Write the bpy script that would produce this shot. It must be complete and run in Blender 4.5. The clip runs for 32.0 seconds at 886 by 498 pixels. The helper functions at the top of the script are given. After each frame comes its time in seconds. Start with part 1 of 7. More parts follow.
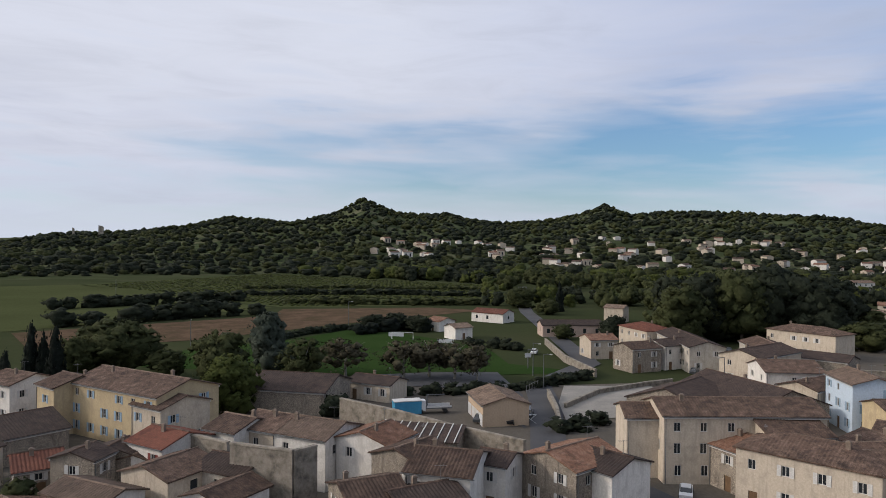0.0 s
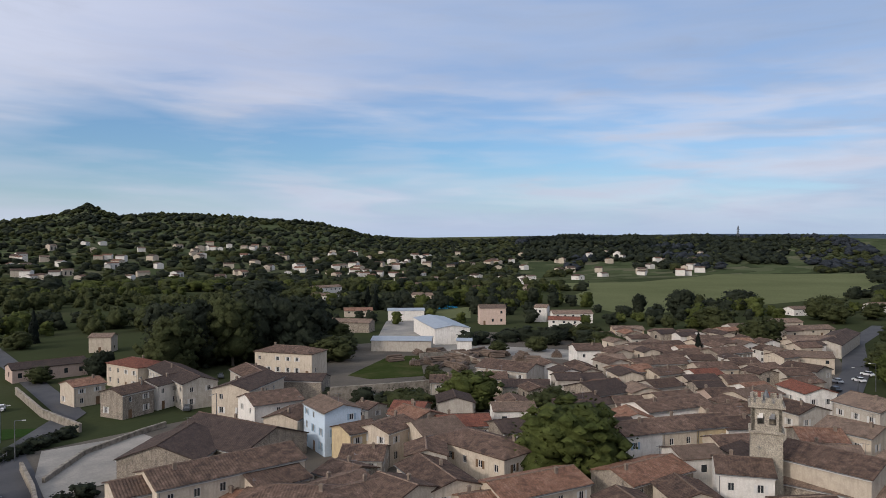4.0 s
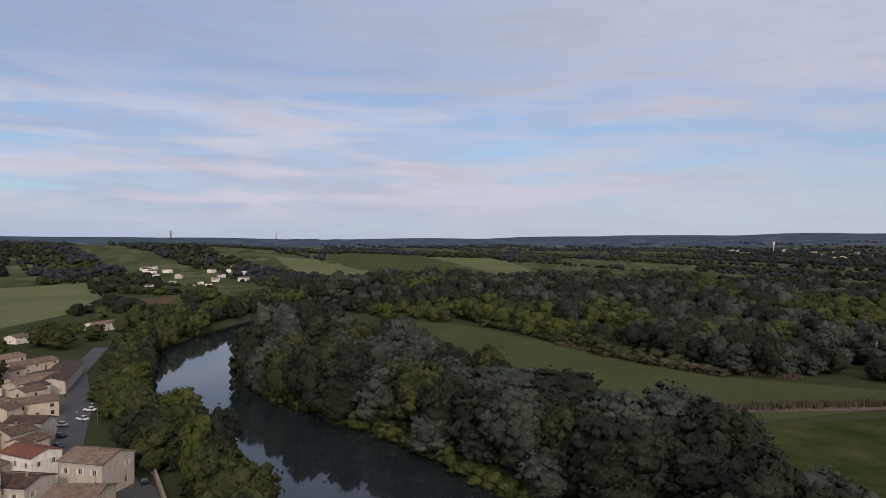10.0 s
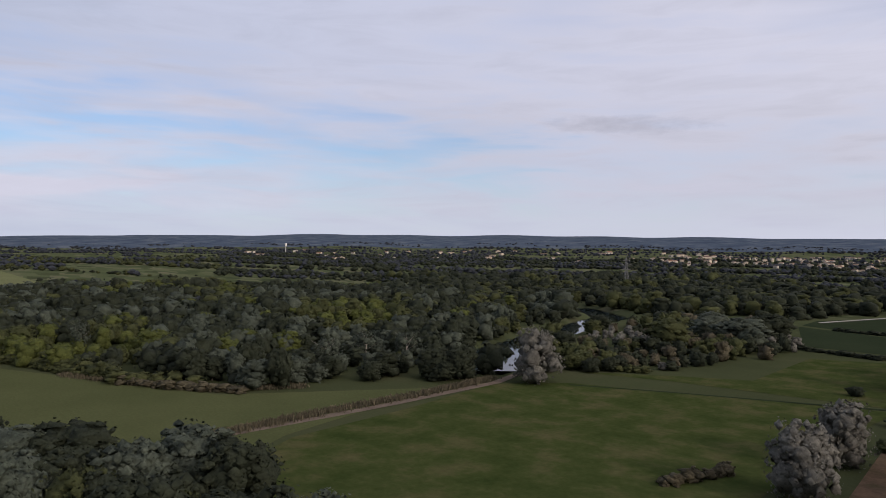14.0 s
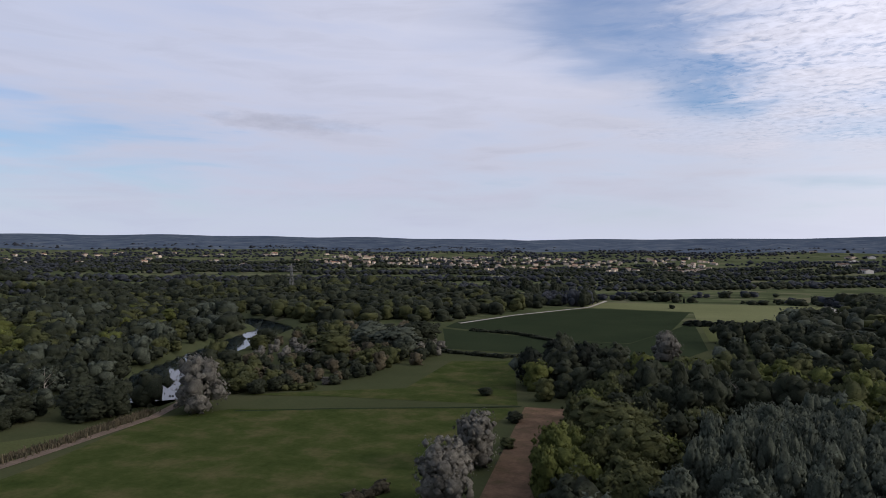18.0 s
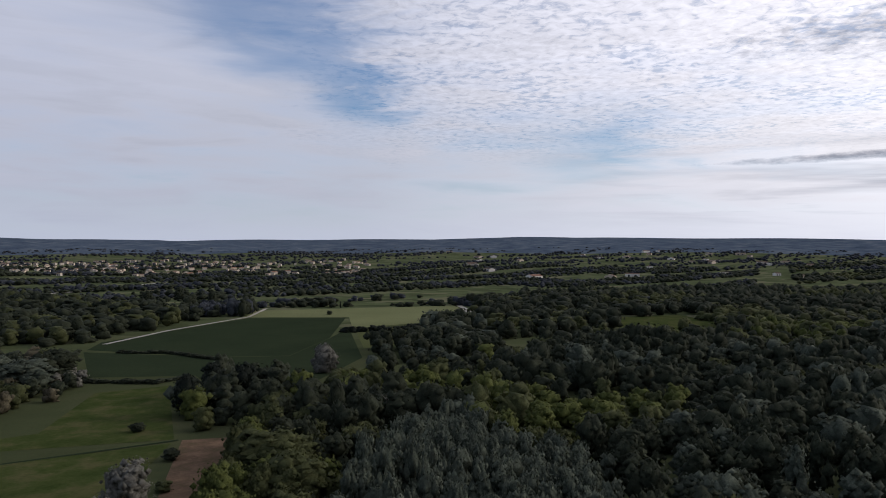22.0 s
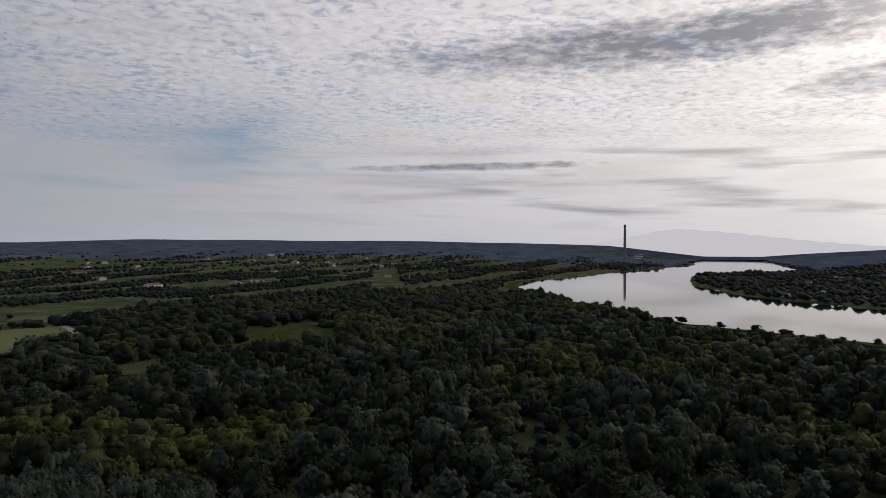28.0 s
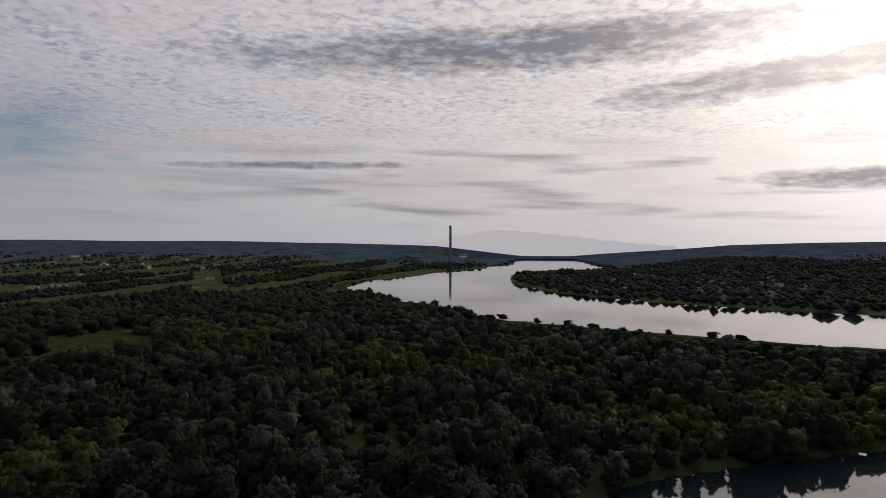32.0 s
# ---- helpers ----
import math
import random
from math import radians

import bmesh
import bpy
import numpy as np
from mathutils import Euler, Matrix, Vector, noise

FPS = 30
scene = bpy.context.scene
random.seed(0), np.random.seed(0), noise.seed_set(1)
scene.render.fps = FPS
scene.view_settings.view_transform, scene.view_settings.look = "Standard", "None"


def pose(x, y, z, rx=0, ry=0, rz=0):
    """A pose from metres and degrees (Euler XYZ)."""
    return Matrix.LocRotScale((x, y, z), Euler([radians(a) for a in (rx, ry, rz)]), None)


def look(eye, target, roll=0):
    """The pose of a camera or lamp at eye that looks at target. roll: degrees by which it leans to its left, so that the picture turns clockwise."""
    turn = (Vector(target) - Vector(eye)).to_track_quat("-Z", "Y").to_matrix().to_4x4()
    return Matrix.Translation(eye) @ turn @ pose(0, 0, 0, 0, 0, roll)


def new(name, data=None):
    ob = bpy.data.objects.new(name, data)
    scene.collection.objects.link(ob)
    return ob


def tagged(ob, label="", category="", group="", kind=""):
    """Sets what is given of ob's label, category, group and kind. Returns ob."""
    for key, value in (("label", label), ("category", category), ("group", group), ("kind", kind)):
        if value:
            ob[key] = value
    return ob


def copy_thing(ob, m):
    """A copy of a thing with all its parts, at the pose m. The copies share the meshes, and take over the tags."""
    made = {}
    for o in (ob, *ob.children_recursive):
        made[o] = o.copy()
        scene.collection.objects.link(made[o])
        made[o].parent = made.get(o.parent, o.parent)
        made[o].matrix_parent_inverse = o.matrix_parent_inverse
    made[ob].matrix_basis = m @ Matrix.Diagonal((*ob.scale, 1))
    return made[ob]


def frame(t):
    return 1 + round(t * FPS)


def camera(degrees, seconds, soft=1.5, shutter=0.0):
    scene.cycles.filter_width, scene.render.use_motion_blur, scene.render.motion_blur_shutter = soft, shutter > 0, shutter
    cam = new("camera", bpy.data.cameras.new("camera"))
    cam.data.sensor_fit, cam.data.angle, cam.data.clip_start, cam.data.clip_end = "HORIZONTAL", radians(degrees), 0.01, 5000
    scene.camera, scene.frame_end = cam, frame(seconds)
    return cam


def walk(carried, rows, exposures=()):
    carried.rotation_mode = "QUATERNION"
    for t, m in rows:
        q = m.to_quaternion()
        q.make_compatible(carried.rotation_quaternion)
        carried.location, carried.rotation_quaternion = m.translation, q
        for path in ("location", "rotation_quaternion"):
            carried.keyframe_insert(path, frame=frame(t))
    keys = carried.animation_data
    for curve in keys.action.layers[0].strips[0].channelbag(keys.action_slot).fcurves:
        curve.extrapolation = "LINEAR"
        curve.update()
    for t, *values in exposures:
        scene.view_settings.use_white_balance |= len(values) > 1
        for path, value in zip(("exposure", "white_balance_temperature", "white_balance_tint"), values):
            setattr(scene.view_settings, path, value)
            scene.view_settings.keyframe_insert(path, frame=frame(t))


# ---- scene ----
cam = camera(64.47, 32.0, soft=0.7)


def heading(t, x, y, z, turn, pitch, roll):
    """A row of the path: the eye, the compass turn from +y to the right, the pitch up and the roll, in degrees."""
    a, p = radians(turn), radians(pitch)
    aim = Vector((math.sin(a) * math.cos(p), math.cos(a) * math.cos(p), math.sin(p)))
    return t, look((x, y, z), Vector((x, y, z)) + aim * 100, roll)


PATH = [
    (0, 0.00, 0.00, 32.70, 0.06, -0.55, 0.45),
    (0.5, 0.10, -0.22, 34.07, 5.84, -0.56, 0.35),
    (1, 0.14, -0.44, 35.40, 10.79, -0.57, 0.27),
    (1.5, 0.15, -0.67, 36.69, 15.83, -0.58, 0.21),
    (2, 0.11, -0.90, 37.95, 20.42, -0.58, 0.15),
    (2.5, 0.02, -1.13, 39.18, 25.40, -0.57, 0.11),
    (3, -0.10, -1.36, 40.39, 29.99, -0.57, 0.07),
    (3.5, -0.26, -1.58, 41.58, 34.93, -0.56, 0.05),
    (5.5, -1.21, -2.34, 46.28, 54.24, -0.52, 0.01),
    (6, -1.52, -2.50, 47.45, 59.28, -0.51, 0.02),
    (6.5, -1.85, -2.63, 48.63, 63.91, -0.50, 0.02),
    (7, -2.20, -2.75, 49.82, 68.91, -0.49, 0.03),
    (7.5, -2.57, -2.84, 51.02, 73.60, -0.48, 0.04),
    (8, -2.95, -2.91, 52.23, 78.61, -0.47, 0.06),
    (8.5, -3.35, -2.95, 53.46, 83.22, -0.46, 0.07),
    (9, -3.75, -2.97, 54.71, 88.21, -0.46, 0.09),
    (9.5, -4.16, -2.96, 55.98, 92.79, -0.46, 0.10),
    (10, -4.57, -2.92, 57.27, 97.75, -0.45, 0.12),
    (10.5, -4.98, -2.86, 58.58, 102.37, -0.45, 0.13),
    (11, -5.39, -2.76, 59.92, 107.36, -0.46, 0.15),
    (11.5, -5.80, -2.64, 61.28, 111.94, -0.46, 0.16),
    (12, -6.20, -2.48, 62.66, 116.84, -0.46, 0.17),
    (12.5, -6.59, -2.29, 64.07, 121.36, -0.47, 0.18),
    (13, -6.96, -2.08, 65.50, 126.27, -0.47, 0.19),
    (13.5, -7.33, -1.83, 66.96, 130.77, -0.48, 0.20),
    (14, -7.68, -1.55, 68.44, 135.56, -0.49, 0.20),
    (14.5, -8.01, -1.24, 69.95, 139.00, -0.50, 0.21),
    (16.5, -9.10, 0.29, 76.15, 152.35, -0.54, 0.21),
    (17, -9.31, 0.75, 77.74, 155.59, -0.55, 0.20),
    (17.5, -9.49, 1.22, 79.35, 159.11, -0.56, 0.20),
    (18, -9.63, 1.73, 80.96, 162.36, -0.58, 0.19),
    (18.5, -9.75, 2.26, 82.57, 165.91, -0.59, 0.18),
    (19, -9.84, 2.80, 84.19, 169.21, -0.60, 0.18),
    (19.5, -9.89, 3.37, 85.81, 172.79, -0.60, 0.17),
    (20, -9.91, 3.96, 87.42, 176.04, -0.61, 0.16),
    (20.5, -9.90, 4.56, 89.03, 179.56, -0.62, 0.15),
    (21, -9.85, 5.18, 90.62, 182.85, -0.62, 0.14),
    (21.5, -9.76, 5.81, 92.19, 186.34, -0.63, 0.13),
    (22, -9.65, 6.45, 93.74, 189.61, -0.63, 0.12),
    (22.5, -9.50, 7.10, 95.26, 193.09, -0.63, 0.11),
    (23, -9.32, 7.75, 96.75, 196.28, -0.63, 0.10),
    (23.5, -9.10, 8.40, 98.20, 199.75, -0.63, 0.09),
    (24, -8.86, 9.04, 99.61, 202.94, -0.63, 0.08),
    (24.5, -8.59, 9.69, 100.96, 206.39, -0.63, 0.08),
    (25, -8.29, 10.32, 102.26, 209.03, -0.62, 0.07),
    (25.5, -7.97, 10.94, 103.50, 211.22, -0.62, 0.06),
    (27.5, -6.50, 13.23, 107.66, 217.97, -0.58, 0.05),
    (28, -6.10, 13.73, 108.47, 219.49, -0.57, 0.05),
    (28.5, -5.69, 14.19, 109.17, 221.10, -0.57, 0.05),
    (29, -5.28, 14.61, 109.76, 222.79, -0.56, 0.06),
    (29.5, -4.88, 14.99, 110.22, 224.71, -0.55, 0.06),
    (30, -4.49, 15.31, 110.54, 226.38, -0.55, 0.06),
    (30.5, -4.11, 15.57, 110.72, 228.12, -0.54, 0.07),
    (31, -3.75, 15.77, 110.75, 229.78, -0.54, 0.07),
    (31.5, -3.42, 15.91, 110.61, 231.58, -0.55, 0.08),
    (32, -3.12, 15.96, 110.31, 233.40, -0.56, 0.08),
]
walk(cam, [heading(*row) for row in PATH],
     exposures=((0, 0.05, 6300, 13), (3, 0.05, 6150, 13), (6, 0.0, 6250, 15), (9, -0.15, 6400, 17), (11, 0.05, 6650, 20), (14, 0.1, 6600, 20), (20, 0.0, 6250, 18), (24, -0.35, 6450, 16), (28, -0.75, 6650, 16), (32, -1.05, 6700, 17)))

# ---- light ----
SUN_TURN, SUN_UP = 268.0, 24.0


def link(tree, *pairs):
    for a, b in pairs:
        tree.links.new(a, b)


def node(tree, kind, **values):
    n = tree.nodes.new(kind)
    for key, value in values.items():
        if key in n.inputs:
            n.inputs[key].default_value = value
    return n


def math_node(tree, op, a, b=None, clamp=False):
    n = tree.nodes.new("ShaderNodeMath")
    n.operation, n.use_clamp = op, clamp
    for k, v in enumerate((a, b)):
        if v is None:
            continue
        if isinstance(v, (int, float)):
            n.inputs[k].default_value = v
        else:
            tree.links.new(v, n.inputs[k])
    return n.outputs[0]


def mix_node(tree, fac, a, b, blend="MIX"):
    n = tree.nodes.new("ShaderNodeMix")
    n.data_type, n.blend_type = "RGBA", blend
    for k, v in ((0, fac), (6, a), (7, b)):
        if isinstance(v, (int, float)):
            n.inputs[k].default_value = v
        elif isinstance(v, tuple):
            n.inputs[k].default_value = (*v, 1) if len(v) == 3 else v
        else:
            tree.links.new(v, n.inputs[k])
    return n.outputs[2]


def ramp_node(tree, fac, stops):
    n = tree.nodes.new("ShaderNodeValToRGB")
    while len(n.color_ramp.elements) < len(stops):
        n.color_ramp.elements.new(0.5)
    for e, (at, colour) in zip(n.color_ramp.elements, stops):
        e.position = at
        e.color = (*colour, 1) if isinstance(colour, tuple) else (colour, colour, colour, 1)
    tree.links.new(fac, n.inputs[0])
    return n.outputs[0]


def noise_node(tree, vector, scale, detail=4.0, rough=0.55, distort=0.0):
    n = node(tree, "ShaderNodeTexNoise", Scale=scale, Detail=detail, Roughness=rough, Distortion=distort)
    if vector is not None:
        tree.links.new(vector, n.inputs["Vector"])
    return n.outputs[0]


# the weather: how much cloud stands at each compass turn, for heights of 1, 4, 8, 12 and 16 degrees over the horizon
WEATHER = (
    (1, ((-60, 0.6), (20, 0.62), (60, 0.66), (100, 0.6), (180, 0.62), (215, 0.75), (240, 0.85), (290, 0.85))),
    (4, ((-60, 0.85), (-32, 0.75), (-17, 0.6), (0, 0.25), (12, 0.12), (26, 0.45), (36, 0.6), (47, 0.3), (60, 0.5), (76, 0.82), (88, 0.92), (112, 0.85), (130, 0.6), (146, 0.76), (180, 0.74), (198, 0.7), (220, 0.88), (290, 0.9))),
    (8, ((-60, 1.0), (-26, 0.98), (-15, 0.5), (-4, 0.38), (3, 0.42), (12, 0.2), (20, 0.02), (36, 0.06), (50, 0.3), (64, 0.62), (80, 0.7), (96, 0.66), (106, 0.42), (120, 0.55), (135, 0.45), (146, 0.85), (178, 0.85), (194, 0.62), (203, 0.3), (211, 0.8), (230, 1.0), (290, 1.0))),
    (12, ((-60, 1.0), (-4, 0.98), (12, 0.78), (17, 0.66), (28, 0.8), (36, 0.66), (50, 0.62), (80, 0.58), (96, 0.56), (112, 0.8), (130, 0.9), (168, 0.97), (178, 0.7), (183, 0.25), (188, 0.78), (200, 0.86), (212, 0.8), (232, 1.0), (290, 1.0))),
    (16, ((-60, 1.0), (8, 0.96), (22, 0.84), (48, 0.74), (66, 0.68), (84, 0.78), (100, 0.9), (126, 1.0), (144, 0.84), (158, 0.92), (167, 0.65), (174, 0.25), (180, 0.36), (187, 0.82), (197, 0.95), (230, 1.0), (290, 1.0))))
# the clouds' own light at each compass turn, brightest towards the sun
CLOUD_LIGHT = ((-60, (0.66, 0.68, 0.74)), (-5, (0.65, 0.68, 0.75)), (20, (0.5, 0.55, 0.68)), (42, (0.38, 0.475, 0.64)), (70, (0.34, 0.44, 0.6)), (95, (0.4, 0.485, 0.62)), (116, (0.47, 0.54, 0.66)), (150, (0.54, 0.59, 0.69)), (182, (0.62, 0.66, 0.74)), (205, (0.9, 0.92, 0.97)), (232, (1.24, 1.24, 1.24)), (250, (1.6, 1.57, 1.52)), (268, (2.5, 2.4, 2.3)), (284, (1.3, 1.28, 1.25)), (300, (0.9, 0.9, 0.9)))
# thick bars of cloud seen from their shaded side: compass turn, height, half length, half depth, slant
BARS = ((241, 15.4, 24, 1.9, 0.04), (260, 12.2, 12, 1.3, 0.08), (266, 4.6, 9, 0.8, 0.0), (222, 6.1, 9.0, 0.3, 0.02), (150, 9.3, 6, 0.7, -0.03))


def make_sky():
    world = bpy.data.worlds.new("sky")
    scene.world = world
    world.use_nodes = True
    t = world.node_tree
    t.nodes.clear()
    sky = t.nodes.new("ShaderNodeTexSky")
    sky.sky_type, sky.sun_disc = "NISHITA", False
    sky.sun_elevation, sky.sun_rotation = radians(SUN_UP), radians(SUN_TURN)
    sky.air_density, sky.dust_density, sky.ozone_density = 1.2, 0.25, 4.0
    way = t.nodes.new("ShaderNodeTexCoord").outputs["Generated"]
    split = t.nodes.new("ShaderNodeSeparateXYZ")
    link(t, (way, split.inputs[0]))
    x, y, z = split.outputs
    up = math_node(t, "MAXIMUM", z, 0.0)

    def add(a, b):
        return math_node(t, "ADD", a, b)

    def times(a, b, clamp=False):
        return math_node(t, "MULTIPLY", a, b, clamp)

    def vector(a, b, c=0.0):
        n = t.nodes.new("ShaderNodeCombineXYZ")
        for k, v in enumerate((a, b, c)):
            if isinstance(v, (int, float)):
                n.inputs[k].default_value = v
            else:
                link(t, (v, n.inputs[k]))
        return n.outputs[0]

    # compass turn from -60 to 300 and height, both in degrees
    turn = times(math_node(t, "ARCTAN2", x, y), 57.2958)
    turn = math_node(t, "SUBTRACT", math_node(t, "MODULO", add(turn, 420.0), 360.0), 60.0)
    high = times(math_node(t, "ARCSINE", up), 57.2958)
    flat = vector(times(turn, 0.055), times(high, 0.3))
    drift = math_node(t, "SUBTRACT", noise_node(t, flat, 1.0, 5.0, 0.6), 0.5)
    swell = math_node(t, "SUBTRACT", noise_node(t, vector(times(turn, 0.09), times(high, 0.55), 4.7), 1.0, 6.0, 0.62, 0.6), 0.5)
    # the weather looked up at a place that is pushed about, so that its edges curl
    turn_w, high_w = add(turn, times(swell, 16.0)), add(high, times(drift, 5.0))
    at = math_node(t, "DIVIDE", add(turn_w, 60.0), 360.0)
    cover = None
    for n, (level, stops) in enumerate(WEATHER):
        band = ramp_node(t, at, [((a + 60) / 360, v) for a, v in stops])
        if cover is None:
            cover = band
        else:
            below = WEATHER[n - 1][0]
            step = math_node(t, "DIVIDE", math_node(t, "SUBTRACT", high_w, below), float(level - below), True)
            cover = mix_node(t, step, cover, band)
    streak = math_node(t, "SUBTRACT", noise_node(t, vector(add(times(turn, 0.1), times(high, 0.12)), times(high, 0.62), 2.2), 1.0, 3.0, 0.45, 0.3), 0.5)
    low = ramp_node(t, math_node(t, "DIVIDE", high, 20.0), ((0.0, 0.25), (0.2, 1.0), (0.45, 0.8), (0.8, 0.35)))
    dense = add(cover, add(times(times(streak, low), 1.15), times(swell, 0.55)))
    dense = ramp_node(t, dense, ((0.1, 0.08), (0.42, 0.42), (0.66, 0.8), (0.9, 1.0)))
    # small flakes in ranks on the side towards the sun
    sheet = vector(math_node(t, "DIVIDE", x, add(up, 0.05)), math_node(t, "DIVIDE", y, add(up, 0.05)))
    flakes = noise_node(t, sheet, 17.0, 4.0, 0.6, 0.5)
    ranks = noise_node(t, sheet, 2.2, 4.0, 0.6, 0.4)
    scaly = times(ramp_node(t, math_node(t, "DIVIDE", add(turn_w, 60.0), 360.0), ((0.655, 0.0), (0.69, 1.0), (0.86, 1.0), (0.93, 0.4))), ramp_node(t, math_node(t, "DIVIDE", add(high, times(swell, 5.0)), 20.0), ((0.3, 0.0), (0.46, 1.0))), True)
    holes = times(scaly, ramp_node(t, add(flakes, times(math_node(t, "SUBTRACT", ranks, 0.5), 0.75)), ((0.28, 0.34), (0.46, 0.0))), True)
    dense = math_node(t, "SUBTRACT", dense, holes, True)
    # light in the clouds
    light = ramp_node(t, math_node(t, "DIVIDE", add(turn, 60.0), 360.0), [((a + 60) / 360, c) for a, c in CLOUD_LIGHT])
    at_turn = math_node(t, "DIVIDE", add(turn, 60.0), 360.0)
    pale = mix_node(t, ramp_node(t, at_turn, ((0.42, 0.0), (0.66, 1.0))), (0.6, 0.63, 0.71), mix_node(t, 1.0, light, (0.88, 0.88, 0.87), "MULTIPLY"))
    white = times(ramp_node(t, math_node(t, "DIVIDE", high, 20.0), ((0.03, 0.15), (0.16, 1.0), (0.5, 0.9), (0.7, 0.1))), ramp_node(t, add(streak, 0.5), ((0.4, 0.35), (0.58, 1.0))))
    light = mix_node(t, white, light, pale)
    folds = ramp_node(t, add(times(swell, 0.9), add(times(streak, 0.3), 0.5)), ((0.25, 1.06), (0.5, 1.0), (0.8, 0.88)))
    light = mix_node(t, 1.0, light, folds, "MULTIPLY")
    grain = ramp_node(t, flakes, ((0.3, 0.86), (0.64, 1.12)))
    light = mix_node(t, scaly, light, mix_node(t, 1.0, light, grain, "MULTIPLY"))
    # the shaded bars, with torn edges
    shade = None
    tear = add(times(swell, 0.9), times(math_node(t, "SUBTRACT", noise_node(t, vector(times(turn, 0.5), times(high, 1.6)), 1.0, 5.0, 0.65), 0.5), 1.5))
    for a, e, long, deep, slant in BARS:
        da = math_node(t, "SUBTRACT", turn, float(a))
        de = math_node(t, "SUBTRACT", math_node(t, "SUBTRACT", high, float(e)), times(da, slant))
        off = add(math_node(t, "POWER", math_node(t, "ABSOLUTE", math_node(t, "DIVIDE", da, float(long))), 2.0), math_node(t, "POWER", math_node(t, "ABSOLUTE", math_node(t, "DIVIDE", de, float(deep))), 2.0))
        one = ramp_node(t, times(add(off, times(tear, 2.4)), 0.5), ((0.0, 1.0), (0.75, 0.0)))
        one = times(one, 0.35 if a < 200 else 0.95)
        shade = one if shade is None else math_node(t, "MAXIMUM", shade, one)
    wisps = noise_node(t, vector(add(times(turn, 0.075), times(high, 0.2)), times(high, 0.9), 7.1), 1.0, 4.0, 0.5, 0.15)
    wisps = times(ramp_node(t, wisps, ((0.5, 0.0), (0.68, 0.75))), times(ramp_node(t, at_turn, ((0.7, 0.0), (0.8, 1.0))), ramp_node(t, math_node(t, "DIVIDE", high, 20.0), ((0.04, 0.0), (0.12, 1.0), (0.32, 0.9), (0.44, 0.0)))))
    shade = math_node(t, "MAXIMUM", shade, wisps)
    shaded = mix_node(t, 0.1, (0.25, 0.275, 0.33), light)
    light = mix_node(t, shade, light, shaded)
    dense = math_node(t, "MAXIMUM", dense, shade, True)
    # the sun behind the cloud
    toward = t.nodes.new("ShaderNodeVectorMath")
    toward.operation = "DOT_PRODUCT"
    a, e = radians(SUN_TURN), radians(SUN_UP)
    toward.inputs[1].default_value = (math.sin(a) * math.cos(e), math.cos(a) * math.cos(e), math.sin(e))
    link(t, (way, toward.inputs[0]))
    core = math_node(t, "POWER", math_node(t, "MAXIMUM", toward.outputs["Value"], 0.0), 40.0)
    light = mix_node(t, core, light, (3.4, 3.2, 2.95))
    # haze along the horizon
    haze = ramp_node(t, math_node(t, "DIVIDE", high, 20.0), ((0.0, 0.8), (0.06, 0.6), (0.16, 0.25), (0.32, 0.0)))
    veil = mix_node(t, 0.5, (0.52, 0.6, 0.72), light)
    clear = mix_node(t, 1.0, sky.outputs[0], (0.88, 1.1, 1.3), "MULTIPLY")
    scaled = mix_node(t, 1.0, light, (11.8, 11.8, 11.8), "MULTIPLY")
    colour = mix_node(t, dense, clear, scaled)
    colour = mix_node(t, haze, colour, mix_node(t, 1.0, veil, (11.8, 11.8, 11.8), "MULTIPLY"))
    back = node(t, "ShaderNodeBackground", Strength=0.085)
    out = t.nodes.new("ShaderNodeOutputWorld")
    link(t, (colour, back.inputs[0]), (back.outputs[0], out.inputs[0]))


make_sky()
sun_data = bpy.data.lights.new("sun", "SUN")
sun_data.energy, sun_data.angle, sun_data.color = 1.6, radians(4), (1.0, 0.9, 0.76)
sun = new("sun", sun_data)
sun.matrix_world = look((0, 0, 0), (-math.sin(radians(SUN_TURN)) * math.cos(radians(SUN_UP)), -math.cos(radians(SUN_TURN)) * math.cos(radians(SUN_UP)), -math.sin(radians(SUN_UP))))


